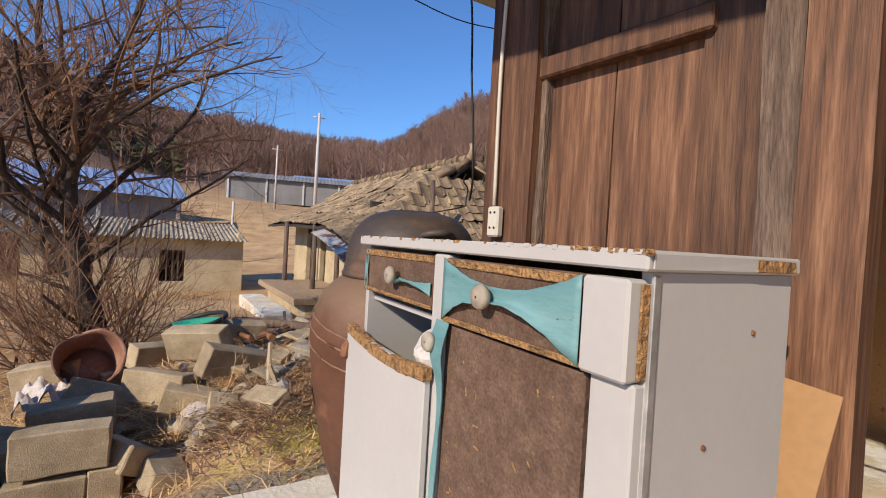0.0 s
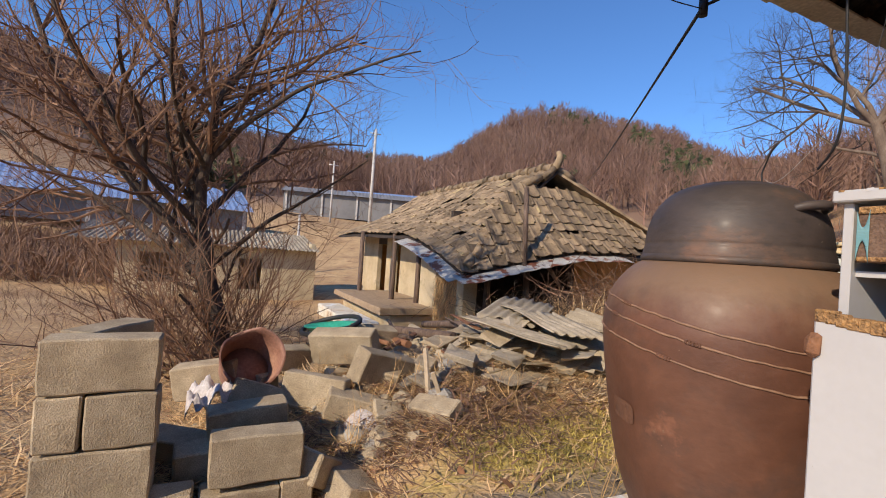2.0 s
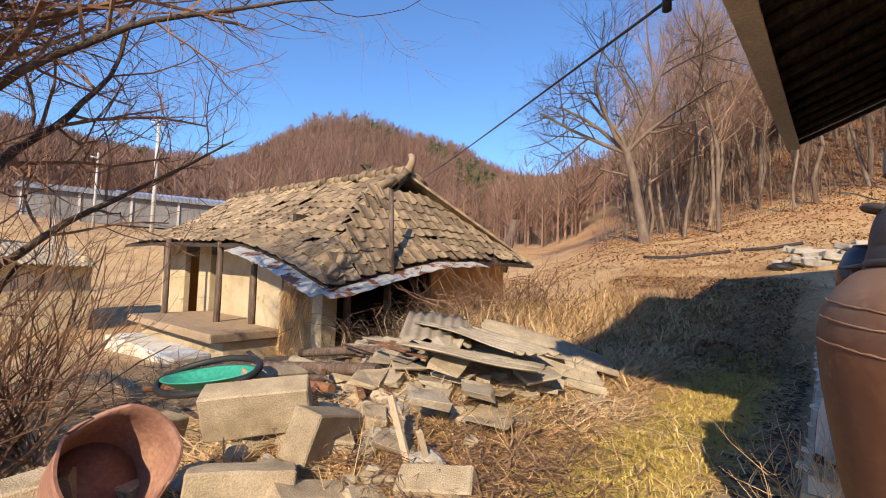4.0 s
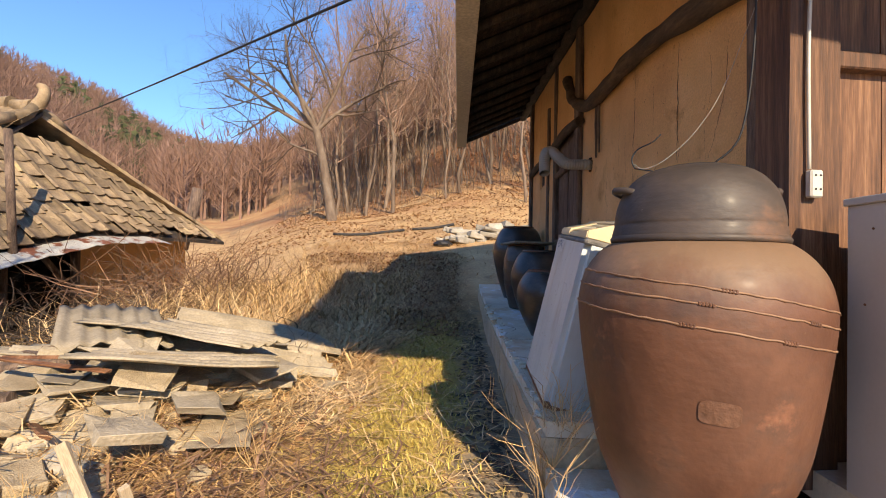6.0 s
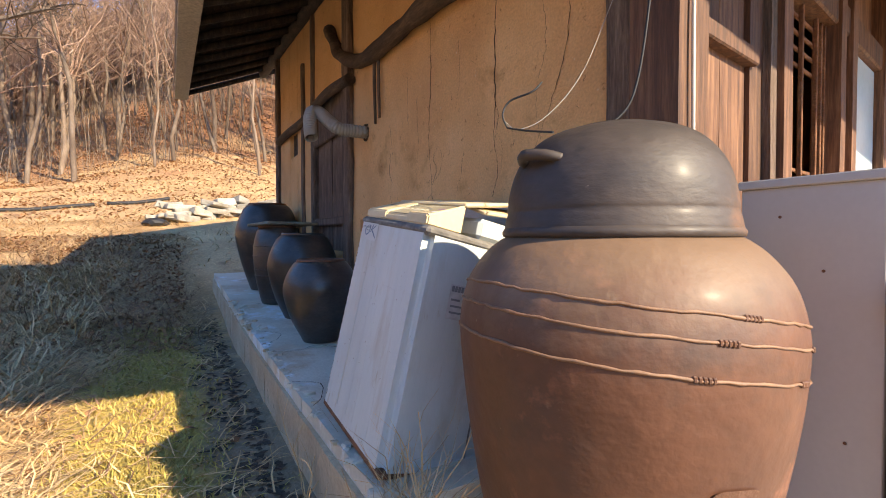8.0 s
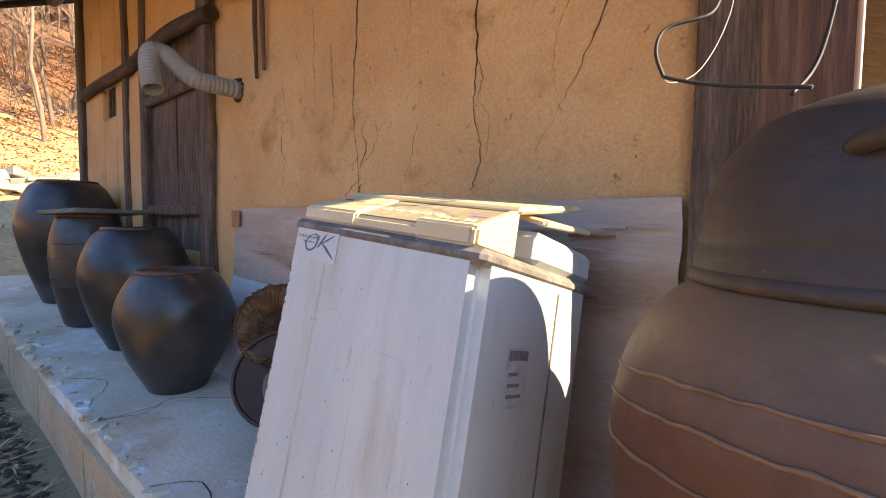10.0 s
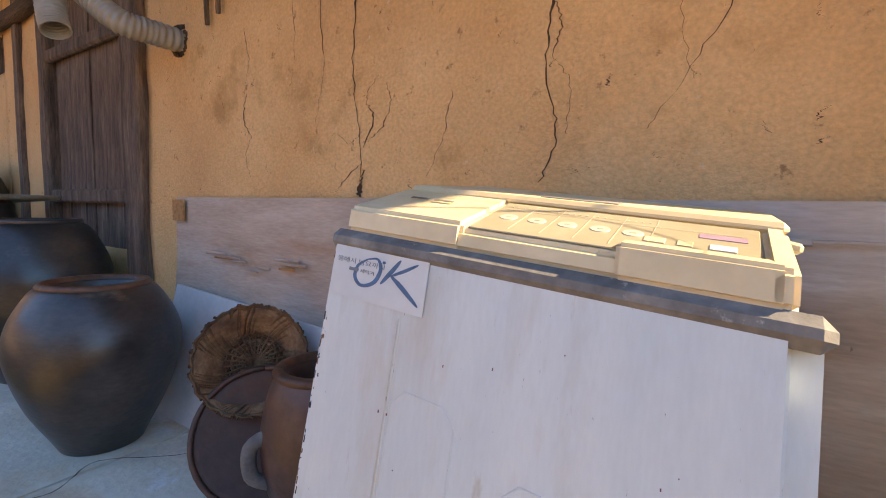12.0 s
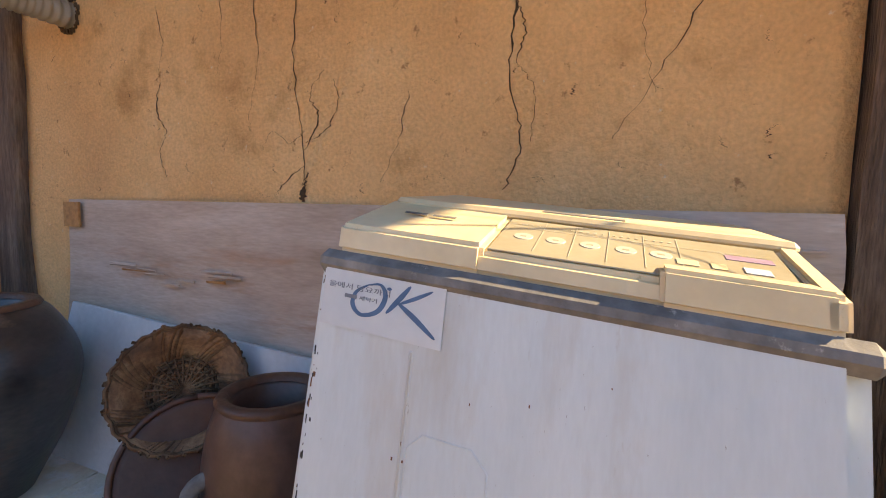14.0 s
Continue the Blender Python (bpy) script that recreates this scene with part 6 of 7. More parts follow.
blades("leaf_litter", "brown fallen leaves on the wooded slope", 60000, leaves, (0.05, 0.12), (0.04, 0.09), (0.0, 0.8), LEAF, 6)


def thicket(rg):
    a, r = radians(rg.uniform(40, 112)), rg.uniform(25, 60)
    return -2.4 + r * math.cos(a), r * math.sin(a), 0.0


blades("thicket", "thin leafless saplings crowding the wooded slope", 6000, thicket, (0.5, 2.6), (0.008, 0.022), (0.5, 1.5), GREYBARK, 8)
oak_az = math.degrees(math.atan2(oy, ox + 2.4))


def tall_thicket(rg):
    a, r = radians(rg.uniform(82, oak_az - 1)), rg.uniform(27, 58)
    return -2.4 + r * math.cos(a), r * math.sin(a), 0.0


blades("thicket", "tall bare saplings standing close on the wooded slope", 900, tall_thicket, (2.0, 6.0), (0.016, 0.04), (0.8, 1.5), GREYBARK, 15)
blades("undergrowth", "dark tangled brush beyond the fruit tree", 9000, lambda rg: (rg.uniform(-30, -17), rg.uniform(-13, 1), 0.0), (0.5, 1.7), (0.015, 0.04), (0.2, 1.3), TWIG, 25)
blades("undergrowth", "dead stems standing round the fruit tree", 2600, lambda rg: (rg.uniform(-15, -6.6), rg.uniform(-6, 1.5), 0.0), (0.2, 0.7), (0.004, 0.01), (0.0, 1.1), TWIG, 26)
blades("damp_leaves", "dark damp leaves blown along the platform foot", 520, lambda rg: (-2.13 - abs(rg.gauss(0, 0.14)), rg.uniform(1.2, 6.0), 0.004), (0.03, 0.08), (0.015, 0.04), (0.0, 0.2), BARK, 9)
blades("debris_straw", "straw and splinters tangled over the rubble", 1300, lambda rg: (rg.gauss(-4.5, 0.5), rg.gauss(1.7, 0.55), rg.uniform(0.01, 0.15)), (0.08, 0.26), (0.003, 0.008), (-0.2, 0.4), STRAW, 10)
blades("fallen_leaves", "curled brown leaves among the straw", 1500, near_yard, (0.04, 0.09), (0.03, 0.05), (0.0, 0.6), LEAF, 7)

# ---- collapsed farm house ----
house = thing("farm_house", "abandoned low farm house with sagging tiled roof", "house")
RIDGE_Y, RIDGE_Z = 6.1, 3.36


def eave_front(x):
    return float(np.interp(-x, (7.6, 8.6, 9.6, 10.6, 13, 16.8), (0.95, 1.27, 1.5, 1.64, 1.72, 1.72)))


def eave_hip(y):
    return float(np.interp(y, (3.15, 4.3, 5.5, 6.6, 9.2), (0.95, 1.2, 1.44, 1.52, 1.5)))


def front_at(x, v):
    y = 3.15 + (RIDGE_Y - 3.15) * v
    return Vector((x, y, eave_front(x) * (1 - v) + RIDGE_Z * v - 0.16 * math.sin(math.pi * v) + 0.03 * noise.noise((x * 0.8, y * 0.8, 2))))


def hip_at(y, v):
    top = 2.78
    x = -7.55 - 1.25 * v
    return Vector((x, y, eave_hip(y) * (1 - v) + top * v - 0.08 * math.sin(math.pi * v) + 0.03 * noise.noise((x, y * 0.8, 5))))


def surface(name, fn, u0, u1, nu, nv, parent, material, drop=0.0, v0=0.0, v1=1.0, clip=None):
    verts, faces = [], []
    for j in range(nv + 1):
        for i in range(nu + 1):
            v = v0 + (v1 - v0) * j / nv
            a, b = clip(v) if clip else (u0, u1)
            p = fn(a + (b - a) * i / nu, v)
            verts.append((p.x, p.y, p.z - drop))
    n = len(verts)
    verts += [(x, y, z - 0.06) for x, y, z in verts]
    for j in range(nv):
        for i in range(nu):
            a = j * (nu + 1) + i
            faces += [(a, a + 1, a + nu + 2, a + nu + 1), (n + a, n + a + nu + 1, n + a + nu + 2, n + a + 1)]
    for i in range(nu):
        b = nv * (nu + 1) + i
        faces += [(i, n + i, n + i + 1, i + 1), (b, b + 1, n + b + 1, n + b)]
    for j in range(nv):
        a, b = j * (nu + 1), j * (nu + 1) + nu
        faces += [(a, a + nu + 1, n + a + nu + 1, n + a), (b, n + b, n + b + nu + 1, b + nu + 1)]
    return raw(name, verts, faces, material, parent)


def front_clip(v):
    return (-16.8, -7.6 - 1.2 * min(1, v / 0.66) - 0.15 * max(0, v - 0.66))


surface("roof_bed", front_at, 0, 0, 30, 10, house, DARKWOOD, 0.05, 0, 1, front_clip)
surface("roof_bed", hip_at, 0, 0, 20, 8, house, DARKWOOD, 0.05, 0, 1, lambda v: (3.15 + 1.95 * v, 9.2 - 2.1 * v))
surface("rear_bed", lambda x, v: Vector((x, 9.2 + (RIDGE_Y - 9.2) * v, 1.6 * (1 - v) + RIDGE_Z * v)), 0, 0, 4, 3, house, TILE, 0.05, 0, 1, lambda v: (-16.8, -7.6 - 1.3 * v))


def tile_mesh():
    """One S-curved cement tile, 31 cm wide and 36 cm long, lower end at y = 0."""
    verts, faces = [], []
    prof = [(-0.155, 0.03), (-0.11, 0.042), (-0.06, 0.02), (0.0, 0.004), (0.08, 0.004), (0.155, 0.026)]
    for y, lift in ((0, 0.02), (0.36, 0.0)):
        for x, z in prof:
            verts.append((x, y, z + lift))
    for x, z in prof:
        verts.append((x, 0, z + 0.002))
    n = len(prof)
    for i in range(n - 1):
        faces += [(i, i + 1, n + i + 1, n + i), (2 * n + i, 2 * n + i + 1, i + 1, i)]
    return verts, faces


tv, tf = tile_mesh()
tile_data = bpy.data.meshes.new("roof_tile")
tile_data.from_pydata(tv, [], tf)
tile_data.materials.append(TILE)
rng = random.Random(8)
extra_v, extra_f = [], []
made = 0


def lay(fn, u, v, du, dv):
    global made
    p = fn(u, v)
    along = (fn(u, min(1, v + dv)) - p).normalized()
    across = (fn(u + du, v) - p)
    across = (across - along * across.dot(along)).normalized()
    nrm = across.cross(along)
    m = Matrix((across, along, nrm)).transposed().to_4x4()
    m = Matrix.Translation(p) @ m @ pose(0, rng.uniform(-0.02, 0.02), rng.uniform(0, 0.02), rng.uniform(-3, 3), rng.uniform(-4, 4), rng.uniform(-5, 5))
    return m


rows = 12
jobs = []
for j in range(rows):
    v = j / rows
    lo, hi = front_clip(v)
    k = 0
    u = hi - 0.12
    while u > lo:
        jobs.append((lay(front_at, u, v, 0.1, 0.05), u > -12.4))
        u -= 0.3
for j in range(8):
    v = j / 8
    y = 3.25 + 1.95 * v
    while y < 8.9 - 2.1 * v:
        jobs.append((lay(hip_at, y, v, 0.1, 0.05), y < 8))
        y += 0.3
for m, near in jobs:
    p = m.translation
    gap = -p.x - 7.6 - 1.2 * (p.z - 0.95) / 1.6
    broken = 0.55 < (p.z - 0.95) < 1.75 and p.y < 5.2 and -0.12 < gap < 0.42
    if rng.random() < (0.45 if broken else 0.025):
        continue
    if broken:
        m = m @ pose(rng.uniform(-0.1, 0.1), rng.uniform(-0.12, 0.05), rng.uniform(0.0, 0.06), rng.uniform(-16, 12), rng.uniform(-16, 16), rng.uniform(-28, 28))
    if near and made < 300:
        t = new("tile", tile_data)
        t.parent = house
        t.matrix_basis = m
        made += 1
    else:
        o = len(extra_v)
        extra_v += [tuple(m @ Vector(q)) for q in tv]
        extra_f += [tuple(o + i for i in f) for f in tf]
tagged(raw("far_tiles", extra_v, extra_f, TILE, house), kind="stuff")


def ridge_row(points, name, r=0.11):
    """A capped row of half-round ridge tiles along a line."""
    line = []
    for a, b in zip(points, points[1:]):
        n = max(1, int((Vector(b) - Vector(a)).length / 0.3))
        line += [Vector(a).lerp(Vector(b), k / n) for k in range(n)]
    line.append(Vector(points[-1]))
    for a, b in zip(line, line[1:]):
        o = Vector((rng.uniform(-0.03, 0.03), rng.uniform(-0.03, 0.03), rng.uniform(-0.03, 0.02)))
        part(name, newtube([a + o, a.lerp(b, 0.5) + Vector((0, 0, 0.01)) + o, b + (b - a) * 0.12 - o], [r * rng.uniform(1.0, 1.25), r, r * 0.8], 9), TILE, house)


ridge_row([(-9.0, 6.1, 3.4), (-16.6, 6.1, 3.42)], "ridge_tile")
hipline = [tuple(front_at(-7.6 - 1.2 * t, 0.66 * t) + Vector((0, 0, 0.07))) for t in (0.02, 0.35, 0.7, 1.0)]
ridge_row(hipline, "hip_tile", 0.095)
ridge_row([(-8.86, 5.15, 2.85), (-8.9, 5.65, 3.1), (-8.95, 6.1, 3.38)], "verge_tile", 0.09)
ridge_row([(-8.86, 7.05, 2.85), (-8.9, 6.55, 3.1), (-8.95, 6.1, 3.38)], "verge_tile", 0.09)
# roof end ornament
bm = newtube(curve3([(-8.95, 6.1, 3.4), (-8.86, 6.1, 3.52), (-8.84, 6.1, 3.66), (-8.92, 6.1, 3.72)], 5), [0.1 - 0.003 * k for k in range(16)], 10)
part("ridge_end", bm, TILE, house)
# dark ledge and gable face: shade of the recess is in the material colour
part("gable", newbox(-9.6, -8.82, 5.2, 7.0, 2.66, 2.7, 0), DARKWOOD, house)
bm = bmesh.new()
tri = [bm.verts.new(v) for v in ((-9.5, 5.2, 2.7), (-9.5, 7.0, 2.7), (-9.5, 6.1, 3.34), (-9.58, 5.2, 2.7), (-9.58, 7.0, 2.7), (-9.58, 6.1, 3.34))]
for f in ((0, 1, 2), (5, 4, 3), (0, 3, 4, 1), (1, 4, 5, 2), (2, 5, 3, 0)):
    bm.faces.new([tri[i] for i in f])
part("gable_wall", bm, DARKWOOD, house)

# rusty sheet strip under the eave
def eave_strip(fn, us, out, name):
    verts, faces = [], []
    for i, u in enumerate(us):
        p = fn(u, 0)
        verts += [(p.x - out[0] * 0.1, p.y - out[1] * 0.1, p.z - 0.02), (p.x + out[0] * 0.3, p.y + out[1] * 0.3, p.z - 0.13 - 0.02 * abs(math.sin(u * 9)))]
        verts += [(verts[-2][0], verts[-2][1], verts[-2][2] - 0.008), (verts[-1][0], verts[-1][1], verts[-1][2] - 0.008)]
        if i:
            a, b = 4 * (i - 1), 4 * i
            faces += [(a, b, b + 1, a + 1), (a + 2, a + 3, b + 3, b + 2), (a + 1, b + 1, b + 3, a + 3), (a, a + 2, b + 2, b)]
    return raw(name, verts, faces, RUST, house)


tagged(eave_strip(front_at, np.arange(-10.3, -7.5, 0.1), (0, -1), "eave_sheet"), "rusty painted sheet along the eave")
tagged(eave_strip(hip_at, np.arange(2.95, 6.9, 0.1), (1, 0), "eave_sheet"), "rusty painted sheet along the eave")

# walls
def hwall(name, x0, x1, y0, y1, z0, z1, material=PLASTER):
    return part(name, newbox(x0, x1, y0, y1, z0, z1, 0.01), material, house)


hwall("wall", -16.6, -15.05, 4.05, 4.2, -0.6, 1.95)
hwall("wall", -14.2, -13.55, 4.05, 4.2, -0.6, 1.95)
hwall("wall", -13.0, -10.4, 4.05, 4.2, -0.6, 1.95)
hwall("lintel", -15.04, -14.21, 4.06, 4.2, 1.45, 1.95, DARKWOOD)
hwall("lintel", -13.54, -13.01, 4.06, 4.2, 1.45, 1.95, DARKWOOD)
hwall("wall", -10.4, -9.55, 3.58, 3.7, -0.3, 1.5)
hwall("wall", -10.38, -10.28, 3.705, 4.04, -0.3, 1.6)
hwall("mud_wall", -9.545, -8.55, 3.62, 3.74, -0.4, 1.3, MUD)
hwall("corner_pier", -8.54, -8.26, 3.55, 3.85, -0.4, 1.2)
hwall("side_wall", -8.4, -8.28, 6.2, 9.0, -0.3, 1.6, MUD)
# both room walls take near-black wood: the interior's shade put into their colour
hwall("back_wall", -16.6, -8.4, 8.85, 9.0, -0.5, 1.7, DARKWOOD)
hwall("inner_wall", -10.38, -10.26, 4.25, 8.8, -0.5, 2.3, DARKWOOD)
hwall("inner_wall", -16.6, -16.45, 4.25, 8.8, -0.5, 2.2, MUD)
for x, y, z1 in ((-13.3, 3.0, 1.75), (-11.2, 3.2, 1.7), (-10.5, 3.55, 1.6), (-8.33, 4.1, 1.3), (-8.3, 5.0, 1.4), (-8.3, 6.15, 1.5)):
    part("post", newtube([(x, y, -0.5), (x + 0.02, y, 0.5), (x, y, z1)], [0.07, 0.065, 0.06], 8), POST, house)
part("brace", newtube([(-8.25, 5.3, 1.35), (-8.0, 6.0, 0.4)], 0.045, 7), POST, house)
part("prop_pole", newtube([(-7.5, 4.35, 1.1), (-7.72, 4.45, 2.6)], 0.045, 7), POST, house)
part("chimney", newtube([(-9.2, 10.4, 1.3), (-8.85, 10.4, 2.8)], 0.13, 10), POST, house)
part("porch_floor", newbox(-13.5, -9.5, 2.35, 4.04, -0.05, 0.1, 0.015, jit=0.01), mat("old_porch", [(0.3, 0.21, 0.13), (0.42, 0.3, 0.19)], 3, 40, 0.9, 0.3, stretch=(1, 4, 1)), house)
part("porch_base", newbox(-13.4, -9.6, 2.6, 4.0, -0.7, -0.06, 0.02), PLASTER, house)
part("stone_step", newbox(-12.6, -9.3, 1.75, 2.3, -0.7, -0.18, 0.03, jit=0.03), CEMENT, house)
rngs = random.Random(14)
bm = bmesh.new()
for k in range(420):
    x = rngs.uniform(-9.5, -8.56)
    z = rngs.uniform(-0.2, 1.0)
    L = rngs.uniform(0.15, 0.5)
    tube(bm, [(x, 3.6, z), (x + rngs.uniform(-0.06, 0.06), 3.54, z - L * 0.6), (x + rngs.uniform(-0.1, 0.1), 3.5, max(-0.42, z - L))], [0.005, 0.004, 0.002], 3, caps=False)
tagged(part("straw_lathing", bm, STRAW, house, "dry straw hanging out of the broken wall"), kind="stuff")

# ---- long shed across the yard ----
shed = thing("shed", "low whitewashed shed with a slate roof", "shed")
gz = -0.62
part("wall", newbox(-16.3, -16.15, -1.6, 0.0, gz - 0.2, 1.05, 0.01), PLASTER, shed)
part("wall", newbox(-16.3, -16.15, 0.65, 2.3, gz - 0.2, 1.05, 0.01), PLASTER, shed)
part("wall", newbox(-16.3, -16.15, 0.0, 0.65, gz - 0.2, -0.25, 0.01), PLASTER, shed)
part("wall", newbox(-16.3, -16.15, 0.0, 0.65, 0.7, 1.05, 0.01), PLASTER, shed)
for y in (0.18, 0.33, 0.48):
    part("window_bar", newbox(-16.22, -16.18, y - 0.018, y + 0.018, -0.25, 0.7, 0.004), POST, shed)
part("wall", newbox(-16.3, -16.15, -3.15, -2.6, gz - 0.2, 1.05, 0.01), PLASTER, shed)
part("wall", newbox(-16.3, -16.15, -2.6, -1.6, gz - 0.2, -0.1, 0.01), PLASTER, shed)
part("wall", newbox(-16.3, -16.15, -2.6, -1.6, 0.75, 1.05, 0.01), PLASTER, shed)
part("wall", newbox(-19, -16.31, -3.15, -3.0, gz - 0.2, 1.3, 0.01), PLASTER, shed)
part("wall", newbox(-19, -16.31, 2.15, 2.3, gz - 0.2, 1.3, 0.01), PLASTER, shed)
part("back_wall", newbox(-19.2, -19.05, -3.15, 2.3, gz - 0.2, 1.3, 0), MUD, shed)
for y in (-2.35, -2.1, -1.85):
    part("window_bar", newbox(-16.22, -16.18, y - 0.02, y + 0.02, -0.1, 0.75, 0.004), POST, shed)
part("window_bar", newbox(-16.21, -16.19, -2.59, -1.61, 0.3, 0.34, 0.004), POST, shed)
for k in range(3, 9):
    ob = corrugated("roof_sheet", 1.13, 3.5, shed, SLATE, 0.13, 0.022, pose(-15.75, -7.7 + 1.12 * k, 1.06 + 0.012 * (k % 2), 9, 0, 90))

# ---- farm sheds and poles beyond ----
def farm_shed(x, y, w, d, h, turn, roofmat, label, pitch=16):
    th = thing("farm_shed", label, "shed", pose(x, y, ground_z(x, y) - 0.2, 0, 0, turn), group="sheds beyond the yard")
    part("wall", newbox(-w / 2, w / 2, -d / 2, d / 2, 0, h, 0), GREYMETAL, th)
    for s in (-1, 1):
        corrugated("roof_sheet", w + 0.6, d / 2 + 0.5, th, roofmat, 0.4, 0.02, pose(-w / 2 - 0.3 if s < 0 else w / 2 + 0.3, s * (d / 2 + 0.45), h, pitch, 0, 0 if s < 0 else 180))
    for k in range(5):
        part("post", newbox(-w / 2 + 0.2 + k * (w - 0.5) / 4, -w / 2 + 0.4 + k * (w - 0.5) / 4, -d / 2 - 0.14, -d / 2 - 0.02, 0, h, 0.01), CONCRETE, th)
    return th


farm_shed(-36, -8.0, 17, 7, 1.5, 102, BLUEROOF, "long shed with a blue sheet roof", 24)
farm_shed(-55, 14, 16, 5, 2.6, 75, GREYMETAL, "grey open-sided farm shed")
farm_shed(-58, 20, 12, 5, 2.6, 70, BLUEROOF, "farm shed with a pale roof")
for x, y, h, r in ((-40.6, 11.4, 9.6, 0.17), (-24.2, 2.9, 3.2, 0.08), (-48, 9.5, 6.5, 0.12)):
    th = thing("utility_pole", "pale concrete utility pole", "pole", pose(x, y, ground_z(x, y) - 0.2), group="poles")
    part("shaft", newtube([(0, 0, 0), (0, 0, h)], [r, r * 0.65], 10), CONCRETE, th)
    if h > 6:
        part("crossarm", newtube([(-0.05, -0.5, h - 0.4), (-0.05, 0.5, h - 0.4)], 0.05, 6), STEEL, th)

# ---- concrete block wall and the rubble beside it ----
bw = thing("block_wall", "broken sunlit concrete block wall with a stepped end", "wall", pose(-3.05, -1.28, 0, 0, 0, 90))


def block_data(name, L, h):
    """A weathered block with a recessed end web."""
    bm = newbox(0, L, 0, 0.16, 0, h, 0.008)
    bmesh.ops.subdivide_edges(bm, edges=[e for e in bm.edges if e.calc_length() > 0.1], cuts=3, use_grid_fill=True)
    for v in bm.verts:
        v.co += Vector((noise.noise(v.co * 9 + Vector((L, 0, 0))) * 0.008, noise.noise(v.co * 9 + Vector((3, L, 0))) * 0.006, noise.noise(v.co * 9 + Vector((7, 0, L))) * 0.007))
    me = bpy.data.meshes.new(name)
    bm.to_mesh(me)
    bm.free()
    me.materials.append(BLOCK)
    return me


CZ = 0.242
sizes = {"f": block_data("block", 0.43, 0.232), "h": block_data("block", 0.16, 0.232), "m": block_data("block", 0.27, 0.232), "s": block_data("block", 0.36, 0.21), "q": block_data("block", 0.2, 0.2)}


def put_block(parent, kind, m):
    ob = new("block", sizes[kind])
    ob.parent = parent
    ob.matrix_basis = m
    return ob


for r, row in enumerate((((0, "f"), (0.44, "f"), (0.88, "f")), ((0, "h"), (0.17, "f"), (0.61, "f"), (1.05, "h")), ((0, "f"), (0.44, "m"), (0.72, "f")), ((0, "h"), (0.17, "f"), (0.61, "f"), (1.05, "h")),
                         ((0, "h"), (0.17, "f"), (0.63, "s"), (0.995, "h")), ((0, "f"), (0.66, "f")), ((0, "h"), (0.17, "m")), ((0, "f"),))):
    z = 0.795 - CZ * (8 - r)
    for u, kind in row:
        put_block(bw, kind, pose(u, 0, z, 0, 0, 0.6 * math.sin(u * 9 + r)))
for r in range(8):
    put_block(bw, "f", pose(0.15, 0.165, 0.795 - CZ * (8 - r), 0, 0, 62))

BLOCKS = "tumbled blocks"


def loose_block(x, y, z, rx, ry, rz, kind="f"):
    b = new("concrete_block", sizes[kind])
    b.matrix_basis = pose(x, y, z, rx, ry, rz)
    return tagged(b, "tumbled weathered concrete block in the rubble", "block", BLOCKS)


sizes["c"] = block_data("block", 0.54, 0.25)
for a in ((-4.42, 0.1, 0.3, 18, -6, 48, "c"), (-3.84, 0.3, 0.28, 12, 16, 112, "c"), (-3.9, -0.22, 0.16, -8, 5, 60, "f"), (-3.66, 0.02, 0.1, 8, 14, 78, "s"), (-3.5, 0.62, 0.04, 25, -6, 25, "s"),
          (-3.3, 0.5, -0.06, 25, 10, 130, "q"), (-3.85, -0.55, 0.16, -22, 18, 84, "f"), (-3.5, -0.62, 0.04, 4, -4, 94, "f"), (-3.42, -0.24, -0.05, 60, 5, 40, "s"), (-4.3, -0.85, 0.1, 5, -10, 70, "f"),
          (-3.3, 0.1, -0.14, 72, 5, 12, "s"), (-3.95, 0.9, 0.16, 10, -8, 140, "q"), (-4.75, 0.5, 0.3, 12, 5, 98, "f"), (-3.6, 0.95, 0.06, -15, 10, 38, "s"), (-4.45, -0.5, 0.12, 5, 5, 32, "s"),
          (-3.7, -0.95, -0.1, 15, 5, 62, "f"), (-3.35, -0.36, -0.12, 12, 15, 100, "q"), (-4.2, 0.2, 0.06, 3, 4, 104, "f"), (-3.7, 0.42, 0.0, -5, 4, 52, "f"), (-3.48, 0.05, -0.12, 5, 8, 70, "f"),
          (-3.9, 0.6, 0.1, 12, -10, 150, "f"), (-4.05, -0.15, 0.02, 0, 6, 45, "f"), (-3.4, -0.78, -0.12, 8, 0, 95, "f"), (-4.65, -0.15, 0.16, 8, 6, 120, "s"), (-3.55, 0.3, 0.02, 30, 12, 90, "q")):
    loose_block(*a)

# ---- the rest of the rubble ----
rb = random.Random(33)


def lump(r, seed, squash=0.7):
    bm = bmesh.new()
    bmesh.ops.create_icosphere(bm, subdivisions=2, radius=r)
    for v in bm.verts:
        v.co *= 1 + 0.35 * noise.noise(v.co * (1.6 / r) + Vector((seed, 0, 0)))
        v.co.z *= squash
    return bm


stone_meshes = []
for k in range(5):
    me = bpy.data.meshes.new("rubble_stone")
    b = lump(0.07, k * 3.1, 0.6)
    b.to_mesh(me)
    b.free()
    me.materials.append(STONE if k % 2 else BLOCK)
    stone_meshes.append(me)
